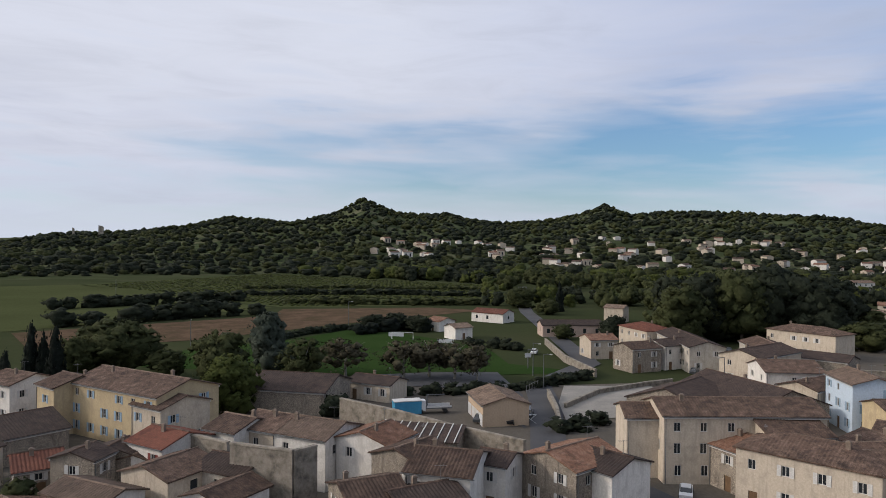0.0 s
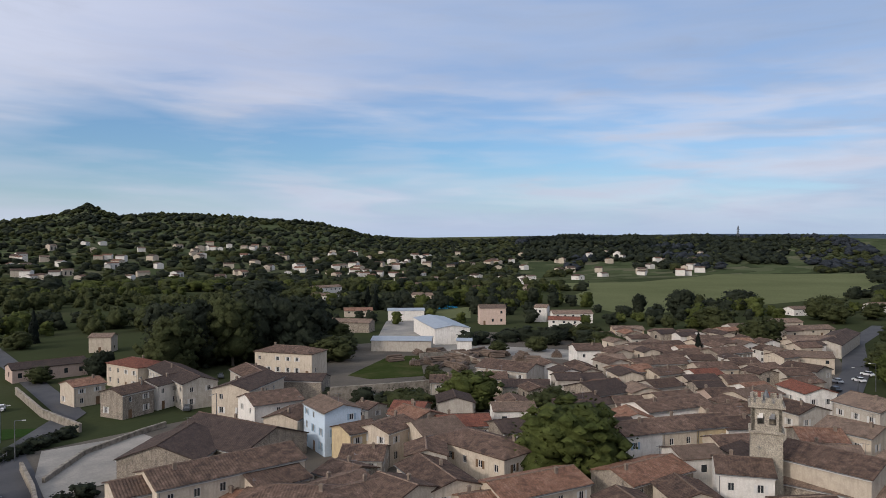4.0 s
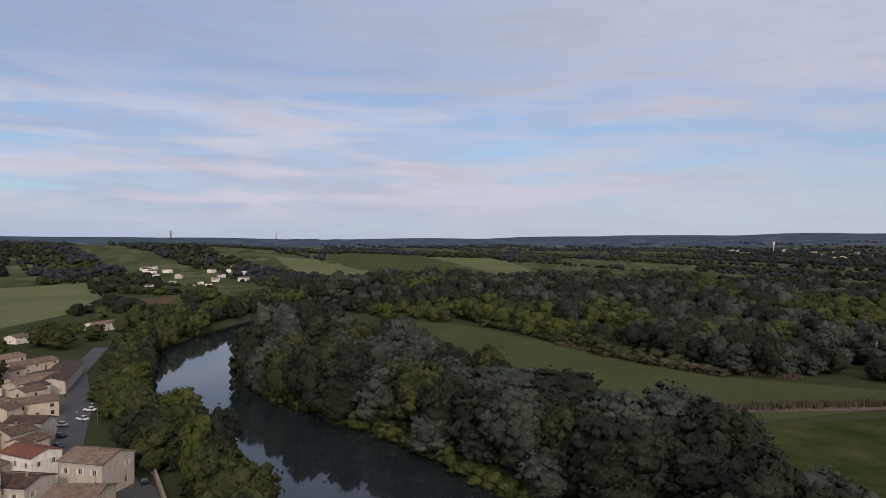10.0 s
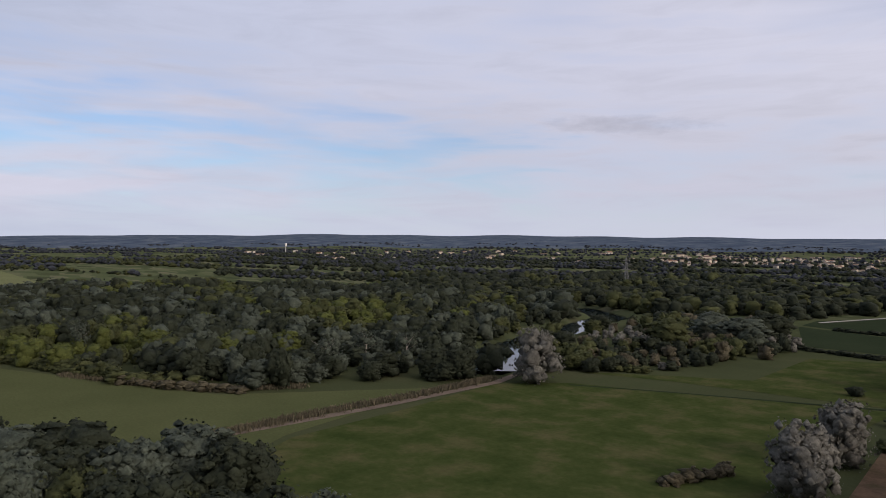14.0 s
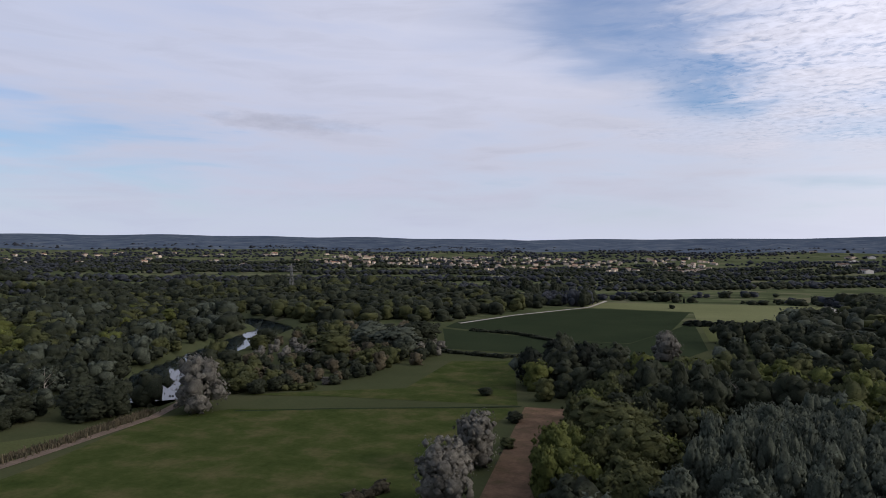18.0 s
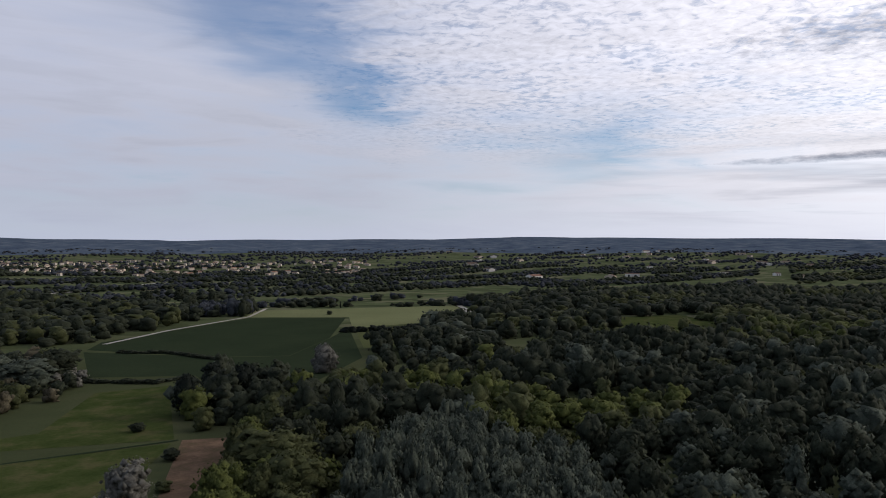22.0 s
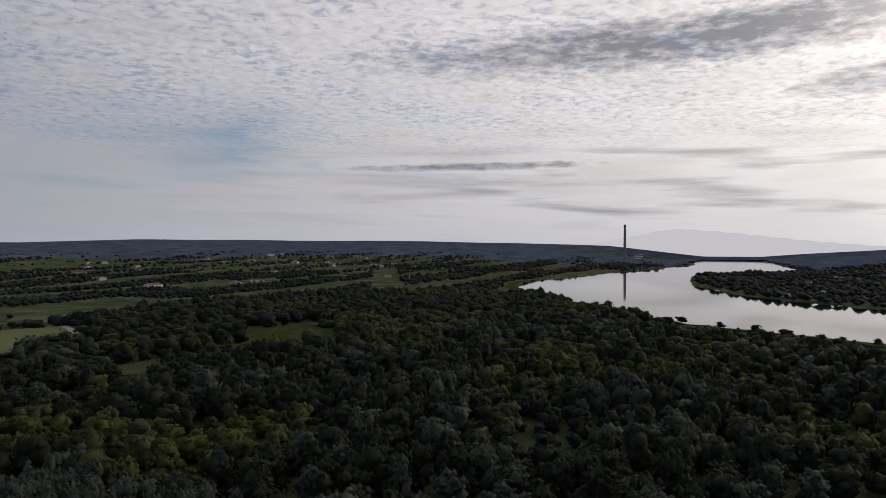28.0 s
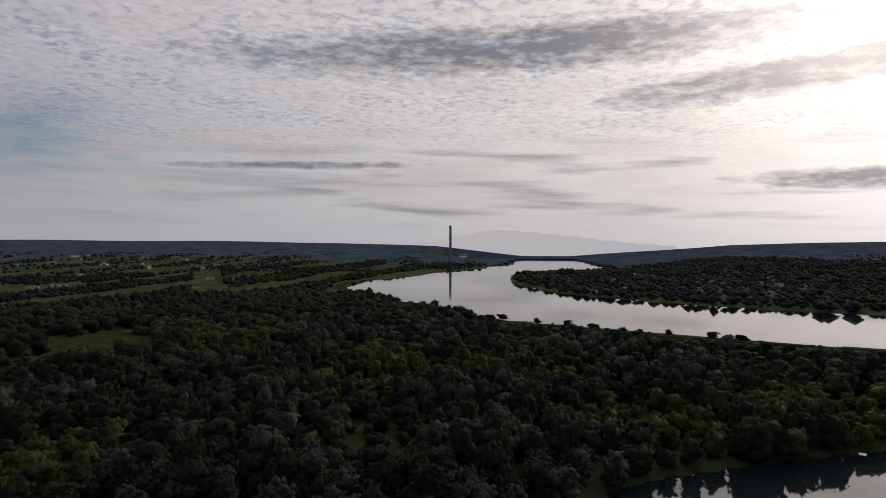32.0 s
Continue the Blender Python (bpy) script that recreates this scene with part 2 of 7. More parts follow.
# ---- materials ----
def material(name, colours, scale=1.0, fine=12.0, rough=0.85, bump=0.3, island=0.0, own=0.0, space="Object", spec=0.3, metal=0.0):
    """A surface of two or three colours in large patches, with fine grain, and a relief; island and own vary it piece by piece and thing by thing."""
    m = bpy.data.materials.new(name)
    m.use_nodes = True
    t = m.node_tree
    bsdf = t.nodes["Principled BSDF"]
    if space == "World":
        geo = t.nodes.new("ShaderNodeNewGeometry")
        at = geo.outputs["Position"]
    else:
        at = t.nodes.new("ShaderNodeTexCoord").outputs["Object"]
    big = noise_node(t, at, scale, 5.0, 0.6)
    stops = [(0.3 + 0.4 * k / max(1, len(colours) - 1), c) for k, c in enumerate(colours)]
    base = ramp_node(t, big, stops)
    grain = noise_node(t, at, fine, 6.0, 0.65)
    base = mix_node(t, 0.55, base, ramp_node(t, grain, ((0.25, 0.45), (0.75, 1.0))), "MULTIPLY")
    if island:
        geo = t.nodes.new("ShaderNodeNewGeometry")
        base = mix_node(t, island, base, ramp_node(t, geo.outputs["Random Per Island"], ((0.0, 0.35), (1.0, 1.0))), "MULTIPLY")
    if own:
        info = t.nodes.new("ShaderNodeObjectInfo")
        base = mix_node(t, own, base, ramp_node(t, info.outputs["Random"], ((0.0, (0.42, 0.39, 0.38)), (0.5, (0.85, 0.82, 0.8)), (1.0, (1.12, 1.1, 1.08)))), "MULTIPLY")
    relief = node(t, "ShaderNodeBump", Strength=bump, Distance=0.3 if name.endswith("leaves") else 0.1)
    link(t, (grain, relief.inputs["Height"]), (relief.outputs[0], bsdf.inputs["Normal"]), (base, bsdf.inputs["Base Color"]))
    bsdf.inputs["Roughness"].default_value, bsdf.inputs["Metallic"].default_value = rough, metal
    bsdf.inputs["Specular IOR Level"].default_value = spec
    return m


def leaves(name, dark, light):
    """Foliage: leaf-sized specks of light and dark, larger drifts of colour, gaps between the leaves."""
    m = material(name, (dark, light), 0.16, 1.6, 0.85, 0.45, island=0.3, space="World", spec=0.06)
    t = m.node_tree
    bsdf = t.nodes["Principled BSDF"]
    at = t.nodes.new("ShaderNodeNewGeometry").outputs["Position"]
    specks = noise_node(t, at, 1.1, 3.0, 0.65)
    was = bsdf.inputs["Base Color"].links[0].from_socket
    link(t, (mix_node(t, 0.8, was, ramp_node(t, specks, ((0.32, 0.6), (0.68, 1.45))), "MULTIPLY"), bsdf.inputs["Base Color"]))
    lit = node(t, "ShaderNodeBsdfTranslucent", Color=(*[c * 1.2 for c in light], 1))
    mixer = node(t, "ShaderNodeMixShader", Fac=0.08)
    gaps = t.nodes.new("ShaderNodeBsdfTransparent")
    cut = node(t, "ShaderNodeMixShader", Fac=0.0)
    holes = math_node(t, "LESS_THAN", noise_node(t, at, 1.5, 4.0, 0.75), 0.41)
    link(t, (bsdf.outputs[0], mixer.inputs[1]), (lit.outputs[0], mixer.inputs[2]), (holes, cut.inputs[0]), (mixer.outputs[0], cut.inputs[1]), (gaps.outputs[0], cut.inputs[2]), (cut.outputs[0], t.nodes["Material Output"].inputs[0]))
    return m


def water(name, colour, ripple):
    m = bpy.data.materials.new(name)
    m.use_nodes = True
    t = m.node_tree
    bsdf = t.nodes["Principled BSDF"]
    bsdf.inputs["Base Color"].default_value = (*colour, 1)
    bsdf.inputs["Roughness"].default_value = 0.05
    bsdf.inputs["IOR"].default_value = 1.33
    geo = t.nodes.new("ShaderNodeNewGeometry")
    relief = node(t, "ShaderNodeBump", Strength=ripple, Distance=0.05)
    link(t, (noise_node(t, geo.outputs["Position"], 0.35, 4.0, 0.6), relief.inputs["Height"]), (relief.outputs[0], bsdf.inputs["Normal"]))
    return m


def masonry(m, size):
    """Adds rubble stones of uneven tone with dark joints to a surface."""
    t = m.node_tree
    bsdf = t.nodes["Principled BSDF"]
    at = t.nodes.new("ShaderNodeTexCoord").outputs["Object"]
    place = t.nodes.new("ShaderNodeMapping")
    place.inputs["Scale"].default_value = (1 / size, 1 / size, 1.6 / size)
    cells, joints = t.nodes.new("ShaderNodeTexVoronoi"), t.nodes.new("ShaderNodeTexVoronoi")
    joints.feature = "DISTANCE_TO_EDGE"
    tone = t.nodes.new("ShaderNodeSeparateColor")
    link(t, (at, place.inputs[0]), (place.outputs[0], cells.inputs["Vector"]), (place.outputs[0], joints.inputs["Vector"]), (cells.outputs["Color"], tone.inputs[0]))
    was = bsdf.inputs["Base Color"].links[0].from_socket
    stones = mix_node(t, 0.8, was, ramp_node(t, tone.outputs[0], ((0.0, 0.5), (1.0, 1.5))), "MULTIPLY")
    link(t, (mix_node(t, 0.8, stones, ramp_node(t, joints.outputs["Distance"], ((0.02, 0.35), (0.12, 1.0))), "MULTIPLY"), bsdf.inputs["Base Color"]))
    return m


M_GROUND = material("grassland", ((0.04, 0.052, 0.023), (0.06, 0.075, 0.033), (0.09, 0.09, 0.048)), 0.012, 0.6, 0.95, 0.2, space="World", spec=0.0)
# blue-grey puts the haze of distance into the hills' base colour
M_FARHILL = material("haze_blue_hills", ((0.042, 0.06, 0.088), (0.066, 0.087, 0.118), (0.11, 0.13, 0.15)), 0.011, 0.05, 0.95, 0.0, space="World", spec=0.0)
M_EARTH = material("village_earth", ((0.095, 0.086, 0.074), (0.15, 0.132, 0.11)), 0.08, 2.0, 0.95, 0.2, space="World", spec=0.0)
M_MEADOW = material("meadow", ((0.026, 0.039, 0.012), (0.042, 0.054, 0.018), (0.074, 0.07, 0.032)), 0.06, 0.45, 0.95, 0.25, space="World", spec=0.0)
M_CROP = material("crop", ((0.06, 0.07, 0.03), (0.077, 0.086, 0.038)), 0.02, 0.9, 0.95, 0.2, space="World", spec=0.0)
M_DARKCROP = material("dark_crop", ((0.02, 0.029, 0.016), (0.027, 0.037, 0.02)), 0.02, 0.5, 0.95, 0.2, space="World", spec=0.0)
M_PALECROP = material("pale_crop", ((0.11, 0.122, 0.058), (0.145, 0.155, 0.078)), 0.01, 0.5, 0.95, 0.2, space="World", spec=0.0)
M_SOIL = material("ploughed_soil", ((0.075, 0.062, 0.035), (0.105, 0.072, 0.048), (0.15, 0.1, 0.068)), 0.12, 0.8, 0.95, 0.3, space="World", spec=0.0)
M_PITCH = material("sports_turf", ((0.026, 0.05, 0.014), (0.036, 0.062, 0.019)), 0.06, 1.5, 0.9, 0.1, space="World", spec=0.0)
M_ASPHALT = material("asphalt", ((0.055, 0.055, 0.06), (0.085, 0.083, 0.085)), 0.15, 6.0, 0.9, 0.1, space="World")
M_GRAVEL = material("pale_gravel", ((0.2, 0.19, 0.17), (0.34, 0.31, 0.27)), 0.12, 3.0, 0.95, 0.1, space="World")
M_WATER = water("still_river", (0.012, 0.018, 0.02), 0.02)
M_LEAF = (leaves("dark_leaves", (0.0167, 0.0216, 0.0142), (0.0385, 0.0455, 0.0283)),
          leaves("olive_leaves", (0.0301, 0.037, 0.0151), (0.0703, 0.0771, 0.0319)),
          leaves("silver_leaves", (0.034, 0.043, 0.032), (0.084, 0.099, 0.074)),
          leaves("bright_leaves", (0.0401, 0.0509, 0.0142), (0.0903, 0.104, 0.0301)),
          leaves("pale_leaves", (0.074, 0.073, 0.062), (0.165, 0.162, 0.14)),
          leaves("cypress_leaves", (0.0092, 0.0131, 0.0106), (0.0184, 0.0231, 0.0177)),
          # bluish leaf colour for far woods, standing in for haze in the air
          leaves("haze_blue_leaves", (0.0251, 0.0308, 0.0372), (0.0535, 0.0601, 0.0708)),
          leaves("brown_twigs", (0.048, 0.042, 0.027), (0.1, 0.09, 0.058)))
M_BARK = material("bark", ((0.08, 0.065, 0.05), (0.16, 0.14, 0.12)), 1.0, 8.0, 0.95, 0.5)


# ---- helpers for meshes ----
def mesh_of(name, verts, faces, mats, index=None, smooth=False):
    me = bpy.data.meshes.new(name)
    me.from_pydata([tuple(v) for v in verts], [], faces)
    for m in mats if isinstance(mats, (list, tuple)) else (mats,):
        me.materials.append(m)
    if index is not None:
        me.polygons.foreach_set("material_index", index)
    if smooth:
        me.polygons.foreach_set("use_smooth", [True] * len(me.polygons))
    me.update()
    return me


def quick_mesh(name, verts, faces, mats, index=None):
    """The same from arrays; faces all have the same number of corners."""
    verts, faces = np.asarray(verts, np.float32), np.asarray(faces, np.int32)
    me = bpy.data.meshes.new(name)
    me.vertices.add(len(verts))
    me.vertices.foreach_set("co", verts.ravel())
    n, k = faces.shape
    me.loops.add(n * k)
    me.loops.foreach_set("vertex_index", faces.ravel())
    me.polygons.add(n)
    me.polygons.foreach_set("loop_start", np.arange(n, dtype=np.int32) * k)
    for m in mats if isinstance(mats, (list, tuple)) else (mats,):
        me.materials.append(m)
    if index is not None:
        me.polygons.foreach_set("material_index", np.asarray(index, np.int32))
    me.update(calc_edges=True)
    return me


def inside(px, py, poly):
    """Whether points lie in a polygon."""
    hit = np.zeros(np.shape(px), bool)
    for (ax, ay), (bx, by) in zip(poly, poly[1:] + poly[:1]):
        crosses = (ay > py) != (by > py)
        hit ^= crosses & (px < (bx - ax) * (py - ay) / ((by - ay) or 1e-9) + ax)
    return hit


def away(px, py, line):
    """The distance of points from a line of several stretches."""
    best = np.full(np.shape(px), 1e9)
    for (ax, ay), (bx, by) in zip(line, line[1:]):
        dx, dy = bx - ax, by - ay
        s = np.clip(((px - ax) * dx + (py - ay) * dy) / (dx * dx + dy * dy), 0, 1)
        best = np.minimum(best, np.hypot(px - ax - s * dx, py - ay - s * dy))
    return best


# ---- the lie of the land ----
# the small river past the village, from the bend to the great river, as (x, y)
GARDON = [(900, -40), (700, 10), (560, 45), (480, 68), (410, 76), (325, 62), (262, 44), (204, 8), (145, -22), (88, -48), (10, -68), (-80, -72), (-190, -70), (-290, -74), (-383, -17), (-480, 52), (-620, 118), (-900, 155)]
GARDON_HALF = 24.0
ARM = [(248, -300), (268, -322), (292, -362), (312, -435), (333, -523), (350, -600), (430, -660)]
ARM_HALF = 16.0
MOUTH = [(-285, -74), (-318, -60), (-383, -17), (-427, 17), (-530, 85), (-660, 135), (-880, 160)]
MOUTH_HALF = 42.0
# the great river
RHONE = [(-860, 900), (-862, -60), (-838, -203), (-848, -347), (-868, -531), (-952, -760), (-1078, -985), (-1238, -1200), (-1425, -1352), (-1989, -1519), (-2559, -1679), (-3100, -1846), (-3600, -2120), (-3900, -2290),
         (-4010, -2150), (-4060, -1980), (-3700, -1740), (-3217, -1440), (-2950, -1270), (-2690, -1205), (-2368, -1178), (-1990, -1180), (-1800, -1070), (-1648, -960), (-1401, -700), (-1330, -524), (-1290, -351), (-1275, -211), (-1300, 0), (-1330, 900)]
HILL_TURN = (-180, -60, -45, -32, -29, -24, -20, -17, -14, -12, -9, -6.4, -3.4, -1, 0.4, 1.8, 5.3, 9.6, 11.4, 13, 15, 20, 26, 30, 32, 34, 38, 45, 50, 70, 80, 88, 180)
HILL_RISE = (0, 0, 0, 18, 38, 46, 62, 84, 76, 72, 92, 130, 96, 95, 101, 86, 76, 88, 102, 119, 97, 102, 90, 80, 66, 50, 40, 45, 52, 52, 46, 30, 0)
FAR_TURN = (-180, -164, -150, -142, -135, -127, -122, -120, -116, -113, -104, -95, -80, -40, 40, 60, 86, 100, 112, 127, 140, 149, 160, 170, 180)
FAR_RISE = (92, 118, 108, 104, 100, 74, 30, 13, 13, 34, 92, 108, 90, 30, 56, 60, 62, 72, 96, 108, 106, 104, 96, 92, 94)


def land(x, y):
    """The height of the ground."""
    x, y = np.asarray(x, float), np.asarray(y, float)
    d, a = np.hypot(x, y), np.degrees(np.arctan2(x, y))

    def step(v, lo, hi):
        s = np.clip((v - lo) / (hi - lo), 0, 1)
        return s * s * (3 - 2 * s)

    wave = np.sin(x / 310 + 1.3) * np.sin(y / 270) + 0.6 * np.sin(x / 130 + y / 170)
    hill = np.interp(a, HILL_TURN, HILL_RISE)
    low = np.interp(a, (-180, 34, 50, 180), (700, 700, 900, 900))
    z = hill * (step(d, low, 1750) - 0.5 * step(d, 1800, 3000)) * (1 + 0.06 * wave * step(d, 800, 1200) * (1 - step(d, 1500, 1700)))
    early = np.interp(a, (-180, -138, -132, -112, -106, 180), (0.3, 0.3, 0.0, 0.0, 0.3, 0.3))
    reach = step(a, -136, -122) * (1 - step(a, -114, -104))
    z = z + np.interp(a, FAR_TURN, FAR_RISE) * (1 - reach * (1 - step(d, 4600, 4850))) * (early * step(d, 1900, 3400) + (1 - early) * step(d, 3000, 4700))
    z = z + 5.0 * step(d, 1100, 2600) * wave
    bed = np.minimum(np.minimum(away(x, y, GARDON) - GARDON_HALF, away(x, y, ARM) - ARM_HALF), away(x, y, MOUTH) - MOUTH_HALF)
    z = np.where(bed < 6, np.minimum(z, -7 + 7 * step(bed, -6, 6)), z)
    great = inside(x, y, RHONE)
    return np.where(great, -7.0, np.where(bed < 0, z, np.maximum(z, -7)))


def make_ground():
    turns, rings = 500, np.r_[0.5, np.geomspace(25, 4900, 165)]
    a = np.linspace(0, 2 * np.pi, turns, endpoint=False)
    r, a = np.meshgrid(rings, a, indexing="ij")
    x, y = r * np.sin(a), r * np.cos(a)
    verts = np.stack([x, y, land(x, y)], -1).reshape(-1, 3)
    i, j = np.meshgrid(np.arange(len(rings) - 1), np.arange(turns), indexing="ij")
    k = (j + 1) % turns
    faces = np.stack([i * turns + j, i * turns + k, (i + 1) * turns + k, (i + 1) * turns + j], -1).reshape(-1, 4)[:, ::-1]
    me = quick_mesh("ground", verts, faces, M_GROUND)
    me.polygons.foreach_set("use_smooth", [True] * len(me.polygons))
    tagged(new("ground", me), "green and brown open country with low wooded hills", "ground", kind="structure")


def patch_ground():
    """Blocks of land of different crops on the open country."""
    t = M_GROUND.node_tree
    bsdf = t.nodes["Principled BSDF"]
    was = bsdf.inputs["Base Color"].links[0].from_socket
    at = t.nodes.new("ShaderNodeNewGeometry").outputs["Position"]
    spread = t.nodes.new("ShaderNodeMapping")
    spread.inputs["Rotation"].default_value = (0, 0, 0.5)
    spread.inputs["Scale"].default_value = (0.0045, 0.0085, 0)
    cells = t.nodes.new("ShaderNodeTexVoronoi")
    cells.distance = "CHEBYCHEV"
    link(t, (at, spread.inputs[0]), (spread.outputs[0], cells.inputs["Vector"]))
    shade = t.nodes.new("ShaderNodeSeparateColor")
    link(t, (cells.outputs["Color"], shade.inputs[0]))
    crops = ramp_node(t, shade.outputs[0], ((0.0, (0.036, 0.046, 0.024)), (0.35, (0.055, 0.07, 0.034)), (0.6, (0.07, 0.085, 0.042)), (0.8, (0.09, 0.1, 0.055)), (1.0, (0.13, 0.122, 0.08))))
    far = t.nodes.new("ShaderNodeVectorMath")
    far.operation = "LENGTH"
    link(t, (at, far.inputs[0]))
    out = ramp_node(t, math_node(t, "DIVIDE", far.outputs["Value"], 5000.0), ((0.1, 0.0), (0.2, 0.75)))
    litter = mix_node(t, 0.6, was, (0.034, 0.038, 0.02))
    link(t, (mix_node(t, out, litter, crops), bsdf.inputs["Base Color"]))


make_ground()
patch_ground()


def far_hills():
    """The blue-grey rim of hills that closes the plain; the blue is painted-in haze."""
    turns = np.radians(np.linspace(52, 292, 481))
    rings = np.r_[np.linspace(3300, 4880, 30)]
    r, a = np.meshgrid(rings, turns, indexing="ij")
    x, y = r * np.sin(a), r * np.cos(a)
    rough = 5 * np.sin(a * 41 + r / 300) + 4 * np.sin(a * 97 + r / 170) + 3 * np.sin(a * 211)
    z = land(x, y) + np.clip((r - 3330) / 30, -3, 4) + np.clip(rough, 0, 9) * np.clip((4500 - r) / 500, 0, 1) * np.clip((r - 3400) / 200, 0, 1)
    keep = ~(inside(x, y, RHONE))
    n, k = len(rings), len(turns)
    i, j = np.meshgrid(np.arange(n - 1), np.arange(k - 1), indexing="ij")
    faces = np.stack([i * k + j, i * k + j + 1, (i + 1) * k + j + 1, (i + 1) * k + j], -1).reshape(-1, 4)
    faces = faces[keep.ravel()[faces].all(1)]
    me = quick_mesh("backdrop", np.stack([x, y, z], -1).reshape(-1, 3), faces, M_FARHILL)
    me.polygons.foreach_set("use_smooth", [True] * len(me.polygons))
    tagged(new("backdrop", me), "distant hills round the plain, painted haze blue-grey", "hills", kind="structure")


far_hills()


def far_mountain():
    """The pale mountain beyond the great river's valley; its glow stands in for haze."""
    m = bpy.data.materials.new("glowing_far_mountain")
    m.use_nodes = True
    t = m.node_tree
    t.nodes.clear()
    # emission imitates bright hazy air in front; the mountain is no light source
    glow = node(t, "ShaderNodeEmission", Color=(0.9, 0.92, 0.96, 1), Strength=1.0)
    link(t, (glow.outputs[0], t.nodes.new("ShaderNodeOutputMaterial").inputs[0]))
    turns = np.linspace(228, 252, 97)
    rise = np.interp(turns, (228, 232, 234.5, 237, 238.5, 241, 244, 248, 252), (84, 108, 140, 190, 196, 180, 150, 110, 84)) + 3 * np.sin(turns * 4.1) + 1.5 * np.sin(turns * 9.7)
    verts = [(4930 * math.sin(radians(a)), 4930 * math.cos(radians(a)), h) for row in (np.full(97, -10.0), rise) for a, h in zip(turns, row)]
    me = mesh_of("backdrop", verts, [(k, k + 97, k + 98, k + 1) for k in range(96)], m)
    tagged(new("backdrop", me), "mountain far beyond the river valley, haze glow painted on", "mountain", kind="structure")


far_mountain()


def sheet(name, poly, mat, label, category, lift=0.12, level=None, cell=12.0):
    """A flat piece of land with a polygon's outline, draped on the ground in cells."""
    bm = bmesh.new()
    face = bm.faces.new([bm.verts.new((x, y, 0)) for x, y in poly])
    if face.normal.z < 0:
        face.normal_flip()
    if level is None:
        xs, ys = [p[0] for p in poly], [p[1] for p in poly]
        for axis, lo, hi in ((0, min(xs), max(xs)), (1, min(ys), max(ys))):
            step = max(cell, (hi - lo) / 24)
            for n in range(1, int((hi - lo) / step) + 1):
                spot, normal = [0, 0, 0], [0, 0, 0]
                spot[axis], normal[axis] = lo + n * step, 1
                bmesh.ops.bisect_plane(bm, geom=bm.verts[:] + bm.edges[:] + bm.faces[:], plane_co=spot, plane_no=normal)
        for v in bm.verts:
            v.co.z = float(land(v.co.x, v.co.y)) + lift
    else:
        for v in bm.verts:
            v.co.z = level
    bmesh.ops.recalc_face_normals(bm, faces=bm.faces)
    if sum(f.normal.z for f in bm.faces) < 0:
        bmesh.ops.reverse_faces(bm, faces=bm.faces)
    me = bpy.data.meshes.new(name)
    bm.to_mesh(me)
    bm.free()
    me.materials.append(mat)
    return tagged(new(name, me), label, category, kind="structure")


def ribbon(line, half):
    """The outline of a strip along a line; half may be a list."""
    left, right = [], []
    for k, (x, y) in enumerate(line):
        ax, ay = line[max(k - 1, 0)]
        bx, by = line[min(k + 1, len(line) - 1)]
        n = math.hypot(bx - ax, by - ay)
        h = half[k] if isinstance(half, (list, tuple)) else half
        left.append((x - (by - ay) / n * h, y + (bx - ax) / n * h))
        right.append((x + (by - ay) / n * h, y - (bx - ax) / n * h))
    return left + right[::-1]


sheet("water", ribbon(GARDON, GARDON_HALF + 3), M_WATER, "still dark river reflecting trees and sky", "river", level=-3.0)
sheet("water", ribbon(MOUTH, MOUTH_HALF + 3), M_WATER, "widening river mouth under the bright sky", "river", level=-2.9)
sheet("water", ribbon(ARM, ARM_HALF + 3), M_WATER, "calm backwater pool among trees", "pond", level=-3.0)
sheet("water", RHONE, M_WATER, "wide calm river mirroring the bright sky", "river", level=-2.5)

# ---- fields, roads and yards ----
FIELDS = []
STREET = [(60, 20), (17, 110), (21, 140), (22, 160), (40, 190), (40, 260), (40, 330), (46, 420), (60, 520)]
QUAY = [(100, 20), (130, 31), (165, 45), (195, 72), (250, 88), (323, 115), (400, 130)]


def field(name, poly, mat, label, category="field", lift=0.12):
    FIELDS.append(poly)
    return sheet(name, poly, mat, label, category, lift)


field("field", [(520, -30), (485, -82), (386, -119), (284, -156), (226, -236), (216, -190), (206, -140), (180, -92), (205, -76), (247, -64), (264, -45), (345, -14)], M_CROP, "smooth pale green crop field beside the woods")
field("field", [(205, -195), (214, -262), (189, -290), (60, -334), (63, -285), (63, -150), (100, -97), (178, -94), (202, -140)], M_MEADOW, "rough green meadow with worn patches")
field("field", [(203, -318), (154, -330), (60, -340), (89, -469), (129, -454), (127, -361), (159, -345)], M_MEADOW, "yellow-green meadow behind a ditch")
field("field", [(192, -681), (80, -872), (-36, -860), (-15, -680), (18, -579), (79, -582), (190, -635)], M_DARKCROP, "dark green flat crop field")
field("field", [(189, -623), (79, -582), (79, -502), (149, -506)], M_DARKCROP, "dark green crop strip beside a hedge")
field("field", [(78, -961), (-212, -1001), (-178, -816), (-40, -756), (-40, -867), (89, -884)], M_PALECROP, "pale yellow-green crop field")
field("field", [(79, -580), (18, -577), (-15, -678), (-36, -756), (-40, -560), (0, -458), (57, -452), (79, -504)], M_DARKCROP, "dark green crop field behind the tall wood")
field("field", [(-42, -752), (-110, -785), (-102, -645), (-44, -606)], M_CROP, "green field behind a dark hedge")
field("field", [(56, -338), (32, -340), (26, -214), (46, -210)], M_SOIL, "strip of bare reddish soil with dry grass")
field("field", [(423, 496), (538, 495), (646, 444), (857, 475), (980, 337), (764, 249), (679, 210), (485, 226), (346, 243), (391, 338), (517, 406)], M_PALECROP, "light green open fields beyond the village")
